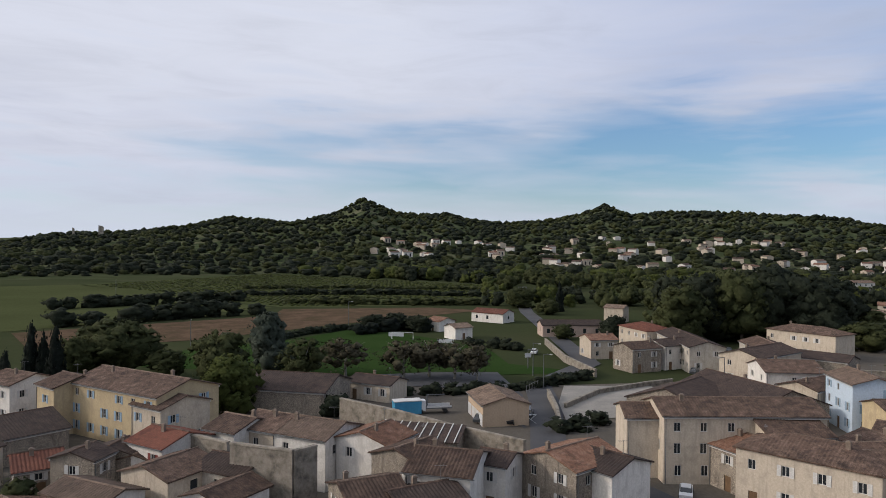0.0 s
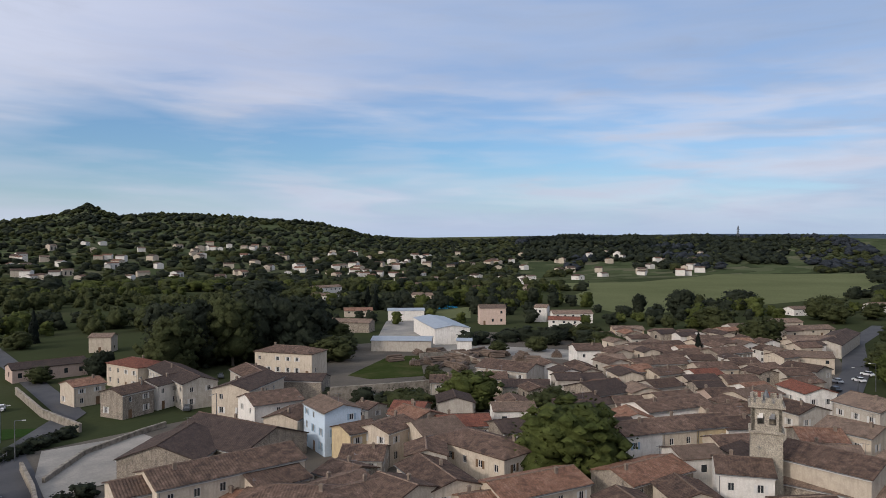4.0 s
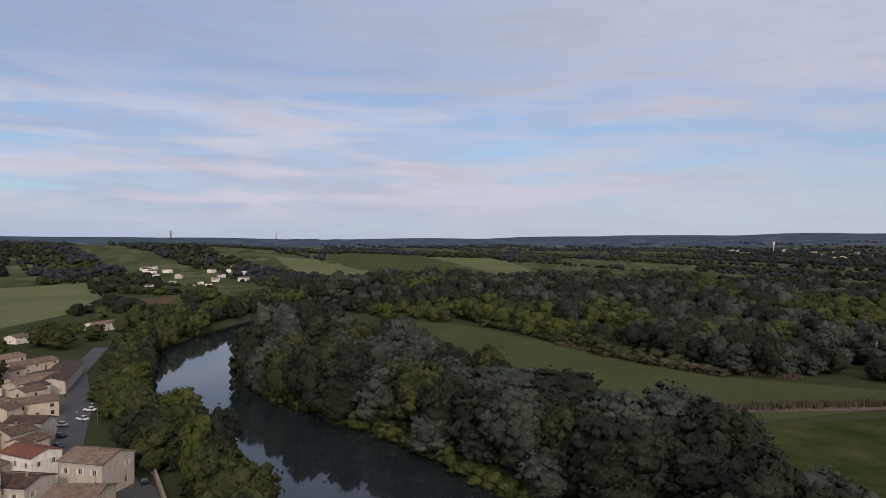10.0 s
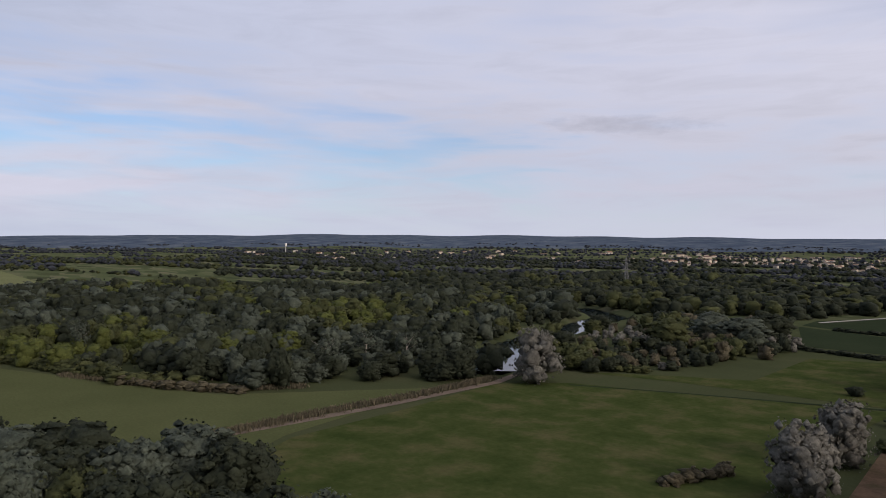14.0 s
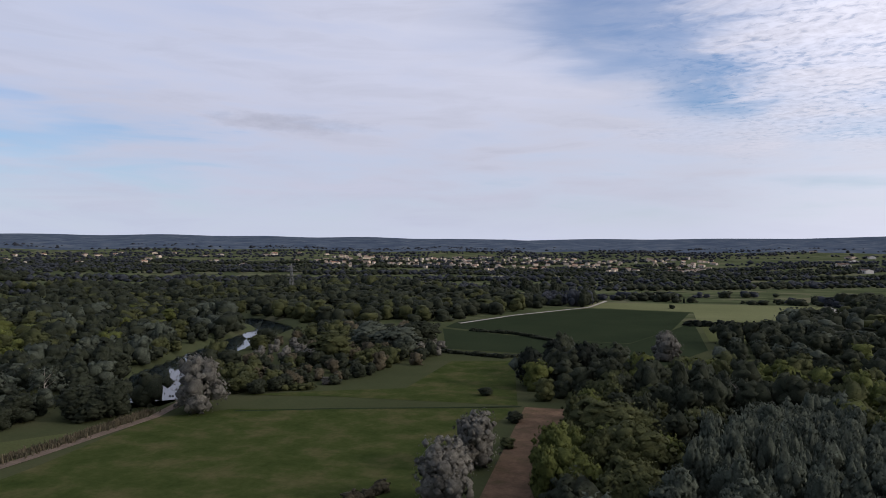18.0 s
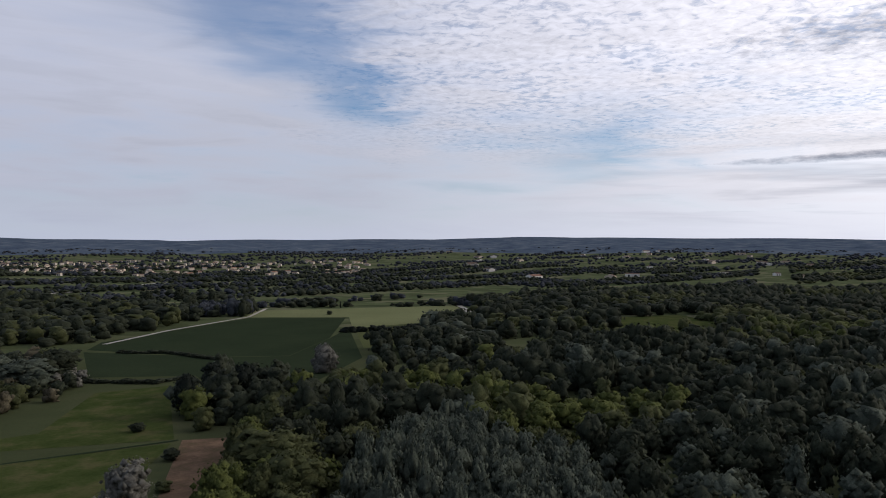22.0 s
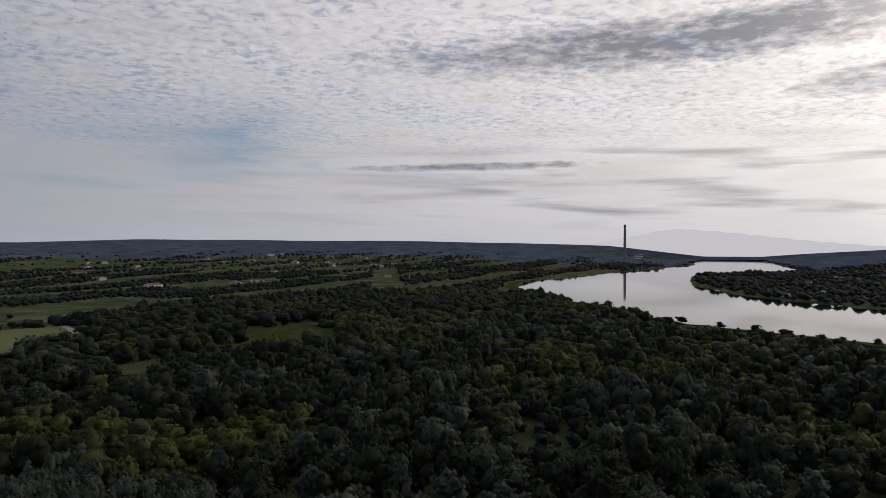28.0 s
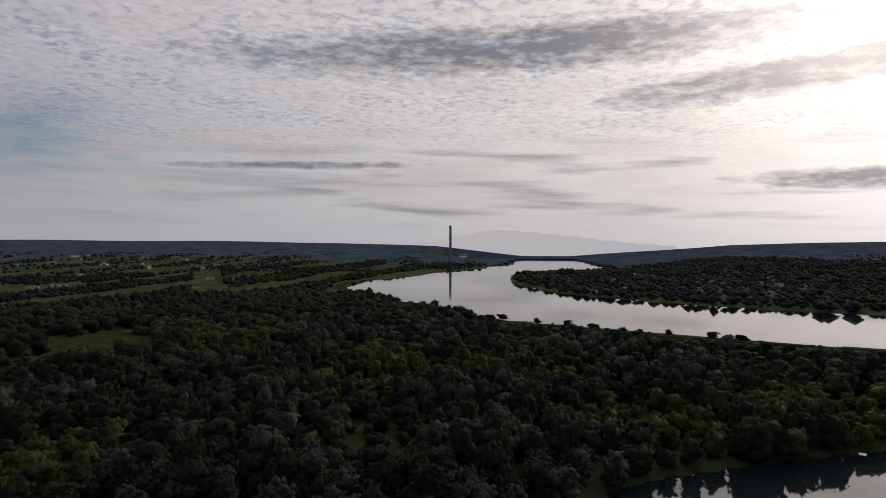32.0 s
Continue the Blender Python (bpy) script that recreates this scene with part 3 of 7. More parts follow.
field("field", [(-297, -653), (-383, -608), (-460, -749), (-458, -826), (-370, -814)], M_MEADOW, "small rough clearing inside the wood")
field("field", [(-420, 390), (-262, 508), (-82, 342), (-152, 247), (-260, 225)], M_CROP, "open green field below the wooded hills")
field("field", [(734, 239), (770, 179), (683, 159), (671, 207)], M_SOIL, "strip of bare orange-brown soil beyond the green field")
field("field", [(1000, 0), (1150, 72), (1500, 150), (1480, 60), (1150, -60)], M_PALECROP, "pale green fields beside the outer houses")
field("field", [(1160, -70), (1490, 45), (1740, 60), (1762, -197), (1644, -163), (1126, -230)], M_CROP, "green crop field on the open plain")
field("field", [(1100, -250), (1640, -190), (1600, -330), (1083, -328)], M_PALECROP, "pale green crop strip on the plain")
field("sports_field", [(-48, 235), (-30, 267), (14, 219), (18, 189), (37, 177), (14, 173), (-22, 171), (-77, 180), (-86, 198)], M_PITCH, "bright green mown football pitch", "sports field")
field("field", [(-149, 243), (-74, 305), (-76, 335), (-6, 350), (19, 337), (-40, 276), (-81, 229), (-122, 207)], M_SOIL, "brown ploughed field")
field("field", [(-259, 502), (-170, 697), (34, 540), (20, 368), (-78, 344)], M_CROP, "green orchard land with rows of young trees")
sheet("road", ribbon(STREET, 3.2), M_ASPHALT, "grey asphalt street leading out of the village", "road", 0.2)
sheet("road", ribbon(QUAY, 4.0), M_ASPHALT, "grey asphalt road along the river bank", "road", 0.2)
sheet("yard", [(24, 143), (28, 160), (48, 160), (50, 150), (34, 131), (23, 129)], M_GRAVEL, "pale gravel court beside the street", "yard", 0.22)
sheet("village_ground", [(-120, 40), (-90, 120), (-40, 165), (20, 160), (80, 170), (130, 250), (230, 240), (330, 130), (230, 80), (190, 72), (160, 44), (120, 20), (60, -20), (-60, -10)], M_EARTH, "pale trodden earth between the houses", "ground", 0.06)


# ---- parts ----
def part(name, me, parent, at=(0, 0, 0), turn=0.0, label=""):
    """Links a mesh as one part under a thing or a part."""
    ob = new(name, me)
    ob.parent = parent
    ob.matrix_basis = pose(*at, 0, 0, turn)
    return tagged(ob, label)


def box_data(x0, x1, y0, y1, z0, z1):
    v = [(x, y, z) for z in (z0, z1) for y in (y0, y1) for x in (x0, x1)]
    return v, [(0, 2, 3, 1), (4, 5, 7, 6), (0, 1, 5, 4), (1, 3, 7, 5), (3, 2, 6, 7), (2, 0, 4, 6)]


def boxes(name, rows, mat):
    """One mesh of several boxes: each row is x0, x1, y0, y1, z0, z1."""
    verts, faces = [], []
    for row in rows:
        v, f = box_data(*row)
        faces += [tuple(i + len(verts) for i in q) for q in f]
        verts += v
    return mesh_of(name, verts, faces, mat)


def pipe(name, rows, mat, sides=8):
    """A lofted tube through rows of x, y, z, radius."""
    verts, faces = [], []
    for n, (x, y, z, r) in enumerate(rows):
        for k in range(sides):
            a = 2 * math.pi * k / sides
            verts.append((x + r * math.cos(a), y + r * math.sin(a), z))
        if n:
            for k in range(sides):
                i, j = (n - 1) * sides + k, (n - 1) * sides + (k + 1) % sides
                faces.append((i, j, j + sides, i + sides))
    faces.append(tuple(range(len(verts) - sides, len(verts))))
    faces.append(tuple(range(sides))[::-1])
    return mesh_of(name, verts, faces, mat)


# ---- houses ----
def plaster(name, colour, worn):
    m = material(name, (tuple(0.5 * (a + b) for a, b in zip(colour, worn)), colour, colour), 0.7, 4.0, 0.92, 0.25, own=0.25)
    t = m.node_tree
    bsdf = t.nodes["Principled BSDF"]
    # rain streaks and old repairs
    at = t.nodes.new("ShaderNodeMapping")
    at.inputs["Scale"].default_value = (1.6, 1.6, 0.22)
    link(t, (t.nodes.new("ShaderNodeTexCoord").outputs["Object"], at.inputs[0]))
    streaks = ramp_node(t, noise_node(t, at.outputs[0], 1.0, 6.0, 0.65), ((0.5, 0.0), (0.68, 0.8)))
    was = bsdf.inputs["Base Color"].links[0].from_socket
    link(t, (mix_node(t, streaks, was, worn), bsdf.inputs["Base Color"]))
    return m


M_WALL = {"grey": plaster("grey_render", (0.52, 0.47, 0.4), (0.3, 0.265, 0.22)), "white": plaster("white_render", (0.78, 0.74, 0.68), (0.5, 0.46, 0.41)),
          "yellow": plaster("ochre_render", (0.58, 0.46, 0.28), (0.36, 0.28, 0.18)), "stone": plaster("rubble_stone", (0.4, 0.34, 0.27), (0.15, 0.125, 0.105)),
          "cream": plaster("cream_render", (0.58, 0.495, 0.39), (0.34, 0.285, 0.225)), "blue": plaster("pale_blue_render", (0.56, 0.66, 0.76), (0.46, 0.54, 0.62)),
          "pink": plaster("pink_render", (0.58, 0.44, 0.36), (0.42, 0.32, 0.26)), "tan": plaster("tan_render", (0.58, 0.44, 0.31), (0.46, 0.35, 0.24))}
def tiles(name, colours, own):
    """Old clay tiles: dark and pale tiles, lichen, rows of shadow between the channels."""
    m = material(name, colours, 0.9, 4.5, 0.92, 0.8, own=own)
    t = m.node_tree
    bsdf = t.nodes["Principled BSDF"]
    at = t.nodes.new("ShaderNodeTexCoord").outputs["Object"]
    cells = t.nodes.new("ShaderNodeTexVoronoi")
    size = t.nodes.new("ShaderNodeMapping")
    size.inputs["Scale"].default_value = (4.4, 2.4, 2.4)
    shade = t.nodes.new("ShaderNodeSeparateColor")
    link(t, (at, size.inputs[0]), (size.outputs[0], cells.inputs["Vector"]), (cells.outputs["Color"], shade.inputs[0]))
    was = bsdf.inputs["Base Color"].links[0].from_socket
    mixed = mix_node(t, 0.75, was, ramp_node(t, shade.outputs[0], ((0.0, 0.45), (0.6, 1.0), (1.0, 1.5))), "MULTIPLY")
    moss = ramp_node(t, noise_node(t, at, 0.55, 6.0, 0.7), ((0.52, 0.0), (0.7, 0.75)))
    link(t, (mix_node(t, moss, mixed, tuple(0.35 * c for c in colours[0])), bsdf.inputs["Base Color"]))
    return m


M_ROOF = {"brown": tiles("old_brown_tiles", ((0.06, 0.04, 0.03), (0.125, 0.08, 0.058), (0.2, 0.135, 0.1)), 0.75),
          "orange": tiles("orange_tiles", ((0.13, 0.066, 0.042), (0.23, 0.122, 0.078), (0.3, 0.185, 0.13)), 0.65),
          "red": tiles("red_tiles", ((0.15, 0.055, 0.036), (0.23, 0.088, 0.055)), 0.4),
          "dark": tiles("dark_brown_tiles", ((0.045, 0.032, 0.027), (0.09, 0.062, 0.05)), 0.5),
          "tan": tiles("sun_bleached_tiles", ((0.14, 0.1, 0.074), (0.26, 0.185, 0.138)), 0.65),
          "metal": material("grey_sheet_metal", ((0.27, 0.3, 0.33), (0.34, 0.37, 0.4)), 0.3, 3.0, 0.45, 0.1, spec=0.5)}
masonry(M_WALL["stone"], 0.55)
M_FRAME = material("painted_frame", ((0.55, 0.53, 0.5), (0.68, 0.66, 0.62)), 1.0, 8.0, 0.6, 0.1)
M_GLASS = material("window_glass", ((0.02, 0.025, 0.03), (0.035, 0.04, 0.045)), 0.7, 5.0, 0.12, 0.0, spec=0.6)
M_SHUTTER = {"white": M_FRAME, "red": material("red_shutters", ((0.16, 0.035, 0.03), (0.24, 0.06, 0.05)), 1.0, 8.0, 0.7, 0.1),
             "blue": material("blue_shutters", ((0.25, 0.36, 0.46), (0.33, 0.43, 0.52)), 1.0, 8.0, 0.7, 0.1),
             "brown": material("brown_shutters", ((0.13, 0.075, 0.04), (0.2, 0.12, 0.065)), 1.0, 8.0, 0.7, 0.1)}
SHARED = {}


def shared(key, make):
    if key not in SHARED:
        SHARED[key] = make()
    return SHARED[key]


def lattice(name, xs, zs, open_cells, y0, y1, mat):
    """A flat frame in one piece: a grid of bars with open cells, y0 to y1 thick."""
    nx, nz = len(xs), len(zs)
    verts = [(x, y, z) for y in (y0, y1) for z in zs for x in xs]
    solid = {(i, k) for i in range(nx - 1) for k in range(nz - 1)} - set(open_cells)
    faces, back = [], nx * nz

    def at(i, k):
        return k * nx + i

    for i, k in sorted(solid):
        q = (at(i, k), at(i + 1, k), at(i + 1, k + 1), at(i, k + 1))
        faces += [q, tuple(v + back for v in q[::-1])]
        for (di, dk), (a, b) in (((0, -1), (q[0], q[1])), ((1, 0), (q[1], q[2])), ((0, 1), (q[2], q[3])), ((-1, 0), (q[3], q[0]))):
            if (i + di, k + dk) not in solid:
                faces.append((b, a, a + back, b + back))
    return mesh_of(name, verts, faces, mat)


def window_part(parent, at, turn, w, h, shutter, fine):
    """A window in its opening, facing -y of its own frame: frame, pane and two open shutters."""
    key = (round(w, 2), round(h, 2))
    f = 0.08
    frame_me = shared(("frame", key), lambda: lattice("window", (-w / 2, -w / 2 + f, -0.035, 0.035, w / 2 - f, w / 2), (0, f, h - f, h), ((1, 1), (3, 1)), 0.1, 0.16, M_FRAME))
    if not fine:
        return part("window", shared(("plain", key), lambda: boxes("window", [(-w / 2, w / 2, 0.12, 0.19, 0, h)], M_GLASS)), parent, at, turn)
    win = part("window", frame_me, parent, at, turn)
    part("pane", shared(("pane", key), lambda: boxes("pane", [(-w / 2, w / 2, 0.165, 0.19, 0, h)], M_GLASS)), win, label="dark window glass")
    if shutter:
        me = shared(("shutter", key, shutter), lambda: boxes("shutter", [(0, w * 0.5, -0.07, -0.02, -0.03, h + 0.03)], M_SHUTTER[shutter]))
        part("shutter", me, win, (w / 2 + 0.03, 0, 0))
        part("shutter", me, win, (-w * 1.0 - 0.03, 0, 0))
    return win


def door_part(parent, at, turn, w, h, colour):
    me = shared(("door", w, h, colour), lambda: boxes("door", [(-w / 2, w / 2, 0.1, 0.17, 0, h)], M_SHUTTER[colour]))
    return part("door", me, parent, at, turn)


def square_pipe(name, rows, mat):
    """A four-sided loft through rows of z, half width, half depth."""
    verts = [(sx * a, sy * b, z) for z, a, b in rows for sx, sy in ((-1, -1), (1, -1), (1, 1), (-1, 1))]
    faces = [(4 * n + k, 4 * n + (k + 1) % 4, 4 * n + 4 + (k + 1) % 4, 4 * n + 4 + k) for n in range(len(rows) - 1) for k in range(4)]
    last = 4 * len(rows) - 4
    return mesh_of(name, verts, faces + [(3, 2, 1, 0), (last, last + 1, last + 2, last + 3)], mat)


def walls_mesh(L, W, H, rise, holes, hip):
    """Four walls round x in +-L/2, y in +-W/2, with reveals at the openings, and gables unless hip."""
    verts, faces = [], []

    def quad(*q):
        faces.append(tuple(range(len(verts), len(verts) + len(q))))
        verts.extend(q)

    sides = (((-L / 2, -W / 2), (1, 0), L), ((L / 2, -W / 2), (0, 1), W), ((L / 2, W / 2), (-1, 0), L), ((-L / 2, W / 2), (0, -1), W))
    for n, ((ox, oy), (ux, uy), length) in enumerate(sides):
        here = [h for h in holes if h[0] == n]

        def at(u, z, depth=0.0):
            return (ox + ux * u - uy * depth, oy + uy * u + ux * depth, z)

        us = sorted({0.0, length, *(h[1] for h in here), *(h[2] for h in here)})
        zs = sorted({-1.5, H, *(h[3] for h in here), *(h[4] for h in here)})
        for a, b in zip(us, us[1:]):
            for c, d in zip(zs, zs[1:]):
                mu, mz = (a + b) / 2, (c + d) / 2
                if not any(h[1] < mu < h[2] and h[3] < mz < h[4] for h in here):
                    quad(at(a, c), at(b, c), at(b, d), at(a, d))
        for _, a, b, c, d in here:
            e = 0.2
            quad(at(a, c), at(a, d), at(a, d, e), at(a, c, e))
            quad(at(b, c), at(b, c, e), at(b, d, e), at(b, d))
            quad(at(a, d), at(b, d), at(b, d, e), at(a, d, e))
            quad(at(a, c), at(a, c, e), at(b, c, e), at(b, c))
        if n in (1, 3) and not hip:
            quad(at(0, H), at(length, H), at(length / 2, H + rise))
    return verts, faces


def roof_mesh(L, W, H, rise, hip, flat_metal=False):
    """Two or four slopes of half-round tile rows, with thickness, overhang and a ridge."""
    over, thick, wave = 0.35, 0.16, 0.0 if flat_metal else 0.06
    verts, faces = [], []
    slope = rise / (W / 2)
    n = max(6, min(150, int((L + 2 * over) / 0.22)))
    for side in (-1, 1):
        base = len(verts)
        for k in range(n + 1):
            x = -L / 2 - over + (L + 2 * over) * k / n
            cut = 0.0
            if hip:
                cut = max(0.0, (abs(x) - (L / 2 + over - (W / 2 + over))))
            lift = wave * (k % 2)
            yi, yo = side * min(cut, W / 2 + over), side * (W / 2 + over)
            zi, zo = H + rise - slope * abs(yi), H + rise - slope * abs(yo)
            verts += [(x, yi, zi + lift + thick), (x, yo, zo + lift + thick), (x, yo, zo), (x, yi, zi)]
        for k in range(n):
            i, j = base + 4 * k, base + 4 * k + 4
            f = [(i, j, j + 1, i + 1), (i + 1, j + 1, j + 2, i + 2), (i + 2, j + 2, j + 3, i + 3)]
            faces += f if side < 0 else [q[::-1] for q in f]
        for i in (base, base + 4 * n):
            faces.append((i, i + 1, i + 2, i + 3))
    if hip:
        m = max(6, int((W + 2 * over) / 0.22))
        for side in (-1, 1):
            base = len(verts)
            ex = side * (L / 2 + over)
            top = side * max(0.0, L / 2 + over - (W / 2 + over))
            for k in range(m + 1):
                y = -(W / 2 + over) + (W + 2 * over) * k / m
                s = 1 - abs(y) / (W / 2 + over)
                xi = ex + (top - ex) * s
                zo = H + rise - slope * (W / 2 + over)
                lift = wave * (k % 2)
                verts += [(ex, y, zo + thick + lift), (xi, y, H + rise - slope * abs(y) + thick + lift), (ex, y, zo)]
            for k in range(m):
                i, j = base + 3 * k, base + 3 * k + 3
                f = [(i, j, j + 1, i + 1), (i, i + 2, j + 2, j)]
                faces += f if side > 0 else [q[::-1] for q in f]
    return verts, faces


M_PIPE = material("zinc_pipe", ((0.16, 0.16, 0.16), (0.24, 0.24, 0.24)), 1.0, 8.0, 0.5, 0.05, metal=0.6)
M_CHIMNEY = material("chimney_render", ((0.17, 0.13, 0.1), (0.27, 0.21, 0.165)), 1.0, 6.0, 0.95, 0.4)
LOOKS = {"grey": "grey rendered", "white": "white rendered", "yellow": "ochre rendered", "stone": "rubble stone", "cream": "cream rendered", "blue": "pale blue rendered", "pink": "reddish rendered", "tan": "tan rendered"}
TILES = {"brown": "weathered brown tile roof", "orange": "orange tile roof", "red": "red tile roof", "dark": "dark brown roof", "tan": "sun-bleached tile roof", "metal": "grey sheet metal roof"}
HOUSES = []
dice = random.Random(5)


def house(x, y, turn, L, W, top, wall="grey", roof="brown", shutter="white", floors=2, hip=0, bare=0, stacks=1, note="", pitch=0.3, fine=1, z=None):
    """A house with its ridge along its own x: walls with openings, roof, windows, doors and chimneys; top is the ridge's height."""
    rise = min(pitch * W / 2, top - 2.2)
    H = top - rise
    ground = float(land(x, y)) if z is None else z
    kind = "house" if not note else note.split("|")[0]
    base = new(kind, None)
    base.matrix_basis = pose(x, y, ground, 0, 0, turn)
    text = note.split("|")[1] if "|" in note else f"{LOOKS[wall]} {'one-storey' if floors == 1 else 'two-storey' if floors == 2 else 'three-storey'} house with {TILES[roof]}"
    tagged(base, text, kind.replace("_", " "), group="village houses" if kind == "house" else "")
    holes, fits = [], []
    storey = (H - 0.3) / floors
    open_side = math.cos(radians(turn)) * y - math.sin(radians(turn)) * x
    hidden = (2,) if open_side > 0 else (0,)
    if not bare:
        for n, length in ((0, L), (1, W), (2, L), (3, W)):
            count = max(1, int(length / (3.4 if fine else 4.2)))
            if n in (1, 3):
                count = min(count, 2 if fine else 1)
            doors = dice.randrange(count)
            for level in range(floors):
                w, h = (0.95, min(1.5, storey * 0.52)) if fine else (1.1, min(1.5, storey * 0.5))
                if level == floors - 1 and floors > 1 and h > 1.2:
                    h *= 0.85
                for k in range(count):
                    if dice.random() < (0.12 if n in (0, 2) else 0.45) + 0.4 * (n in hidden):
                        continue
                    u = length * (k + 0.5) / count + dice.uniform(-0.15, 0.15)
                    zb = level * storey + storey * 0.38
                    if level == 0 and k == doors and n in (0, 2):
                        fits.append(("door", n, u, 0.0, 1.1, 2.15))
                        holes.append((n, u - 0.55, u + 0.55, 0.0, min(2.15, H - 0.2)))
                    else:
                        fits.append(("window", n, u, zb, w, h))
                        holes.append((n, u - w / 2, u + w / 2, zb, zb + h))
    v, f = walls_mesh(L, W, H, rise, holes, hip)
    part("wall", mesh_of("wall", v, f, M_WALL[wall]), base)
    v, f = roof_mesh(L, W, H, rise, hip, roof == "metal")
    part("roof", mesh_of("roof", v, f, M_ROOF[roof]), base)
    half = L / 2 + 0.35 if not hip else max(0.3, L / 2 - W / 2)
    if roof != "metal":
        cap = shared(("ridge", round(half, 1), roof in ("dark", "red")), lambda: mesh_of("ridge", [(s * half, y, z) for s in (-1, 1) for y, z in ((-0.17, 0), (-0.1, 0.11), (0.1, 0.11), (0.17, 0))], [(0, 1, 5, 4), (1, 2, 6, 5), (2, 3, 7, 6), (3, 0, 4, 7), (3, 2, 1, 0), (4, 5, 6, 7)], M_ROOF["brown" if roof in ("dark", "red") else "tan"]))
        part("ridge", cap, base, (0, 0, H + rise + 0.16), label="paler ridge tiles")
    corners = ((-L / 2, -W / 2, 1, 0), (L / 2, -W / 2, 0, 1), (L / 2, W / 2, -1, 0), (-L / 2, W / 2, 0, -1))
    for what, n, u, zb, w, h in fits:
        ox, oy, ux, uy = corners[n]
        at, face = (ox + ux * u, oy + uy * u, zb), math.degrees(math.atan2(uy, ux))
        if what == "door":
            door_part(base, at, face, w, min(h, H - 0.2), "brown")
        else:
            window_part(base, at, face, w, h, shutter if fine and n not in hidden and dice.random() < 0.7 else "", fine)
    for k in range(stacks if fine else 0):
        cx = dice.uniform(-L * 0.4, L * 0.4)
        cy = dice.choice((-1, 1)) * W * 0.12
        cz = H + rise - rise / (W / 2) * abs(cy)
        stack = part("chimney", shared("stack", lambda: square_pipe("chimney", ((-0.5, 0.26, 0.2), (0.8, 0.26, 0.2), (0.85, 0.32, 0.26), (0.95, 0.32, 0.26), (0.97, 0.22, 0.16), (1.1, 0.2, 0.14)), M_CHIMNEY)), base, (cx, cy, cz + 0.1))
    if fine and not hip:
        e = rise / (W / 2) * 0.18
        course = shared(("cornice", round(L, 1)), lambda: boxes("cornice", [(-L / 2 - 0.05, L / 2 + 0.05, -0.1, 0.1, -0.13, 0.13)], M_FRAME))
        for s in (-1, 1):
            part("cornice", course, base, (0, s * (W / 2 + 0.1), H - e - 0.19), label="pale moulded eaves course")
        gutter = shared(("gutter", round(L)), lambda: boxes("gutter", [(-L / 2 - 0.2, L / 2 + 0.2, -0.07, 0.07, -0.06, 0.05)], M_PIPE))
        part("gutter", gutter, base, (0, -W / 2 - 0.4, H - rise / (W / 2) * 0.4 + 0.05))
        part("downpipe", shared(("downpipe", round(H, 1)), lambda: pipe("downpipe", ((0, 0, 0, 0.05), (0, 0, H - 0.2, 0.05)), M_PIPE, 6)), base, (-L / 2 + 0.25, -W / 2 - 0.08, 0))
        if dice.random() < 0.4:
            me = shared("aerial", lambda: boxes("aerial", [(-0.02, 0.02, -0.02, 0.02, 0, 1.9), (-0.7, 0.7, -0.015, 0.015, 1.75, 1.79), *[(x - 0.012, x + 0.012, -0.3 + 0.05 * k, 0.3 - 0.05 * k, 1.77, 1.8) for k, x in enumerate((-0.6, -0.35, -0.1, 0.15, 0.4, 0.62))]], M_PIPE))
            part("aerial", me, base, (L * 0.3, 0, H + rise + 0.1), dice.uniform(0, 180))
    HOUSES.append((x, y, max(L, W) / 2 + 1.5))
    return base




# ---- trees ----
PLANTED = []
SHAPES = {  # lobes: how many, how far the crown starts up the trunk, its fullness, lobe size
    "round": (12, 0.07, 1.0, 0.31), "plane": (17, 0.08, 1.0, 0.28), "silver": (14, 0.06, 0.95, 0.28), "poplar": (12, 0.05, 0.8, 0.28), "cypress": (9, 0.03, 0.8, 0.42),
    "blossom": (14, 0.05, 1.0, 0.28), "birch": (12, 0.16, 0.9, 0.22), "bush": (7, 0.0, 1.0, 0.36), "bare": (12, 0.3, 1.0, 0.24)}


def ball(fine):
    """A unit ball of triangles, 20 or 80."""
    g = (1 + 5 ** 0.5) / 2
    v = [Vector(c).normalized() for c in ((-1, g, 0), (1, g, 0), (-1, -g, 0), (1, -g, 0), (0, -1, g), (0, 1, g), (0, -1, -g), (0, 1, -g), (g, 0, -1), (g, 0, 1), (-g, 0, -1), (-g, 0, 1))]
    f = [(0, 11, 5), (0, 5, 1), (0, 1, 7), (0, 7, 10), (0, 10, 11), (1, 5, 9), (5, 11, 4), (11, 10, 2), (10, 7, 6), (7, 1, 8), (3, 9, 4), (3, 4, 2), (3, 2, 6), (3, 6, 8), (3, 8, 9), (4, 9, 5), (2, 4, 11), (6, 2, 10), (8, 6, 7), (9, 8, 1)]
    if fine:
        mids, out = {}, []

        def mid(i, j):
            key = (min(i, j), max(i, j))
            if key not in mids:
                mids[key] = len(v)
                v.append(((v[i] + v[j]) / 2).normalized())
            return mids[key]

        for i, j, k in f:
            a, b, c = mid(i, j), mid(j, k), mid(k, i)
            out += [(i, a, c), (j, b, a), (k, c, b), (a, b, c)]
        f = out
    return np.array([tuple(c) for c in v]), np.array(f)


BALLS = (ball(False), ball(True), (np.array(((1, 0, 0), (-1, 0, 0), (0, 1, 0), (0, -1, 0), (0, 0, 1), (0, 0, -1.0))), np.array(((0, 2, 4), (2, 1, 4), (1, 3, 4), (3, 0, 4), (2, 0, 5), (1, 2, 5), (3, 1, 5), (0, 3, 5)))))


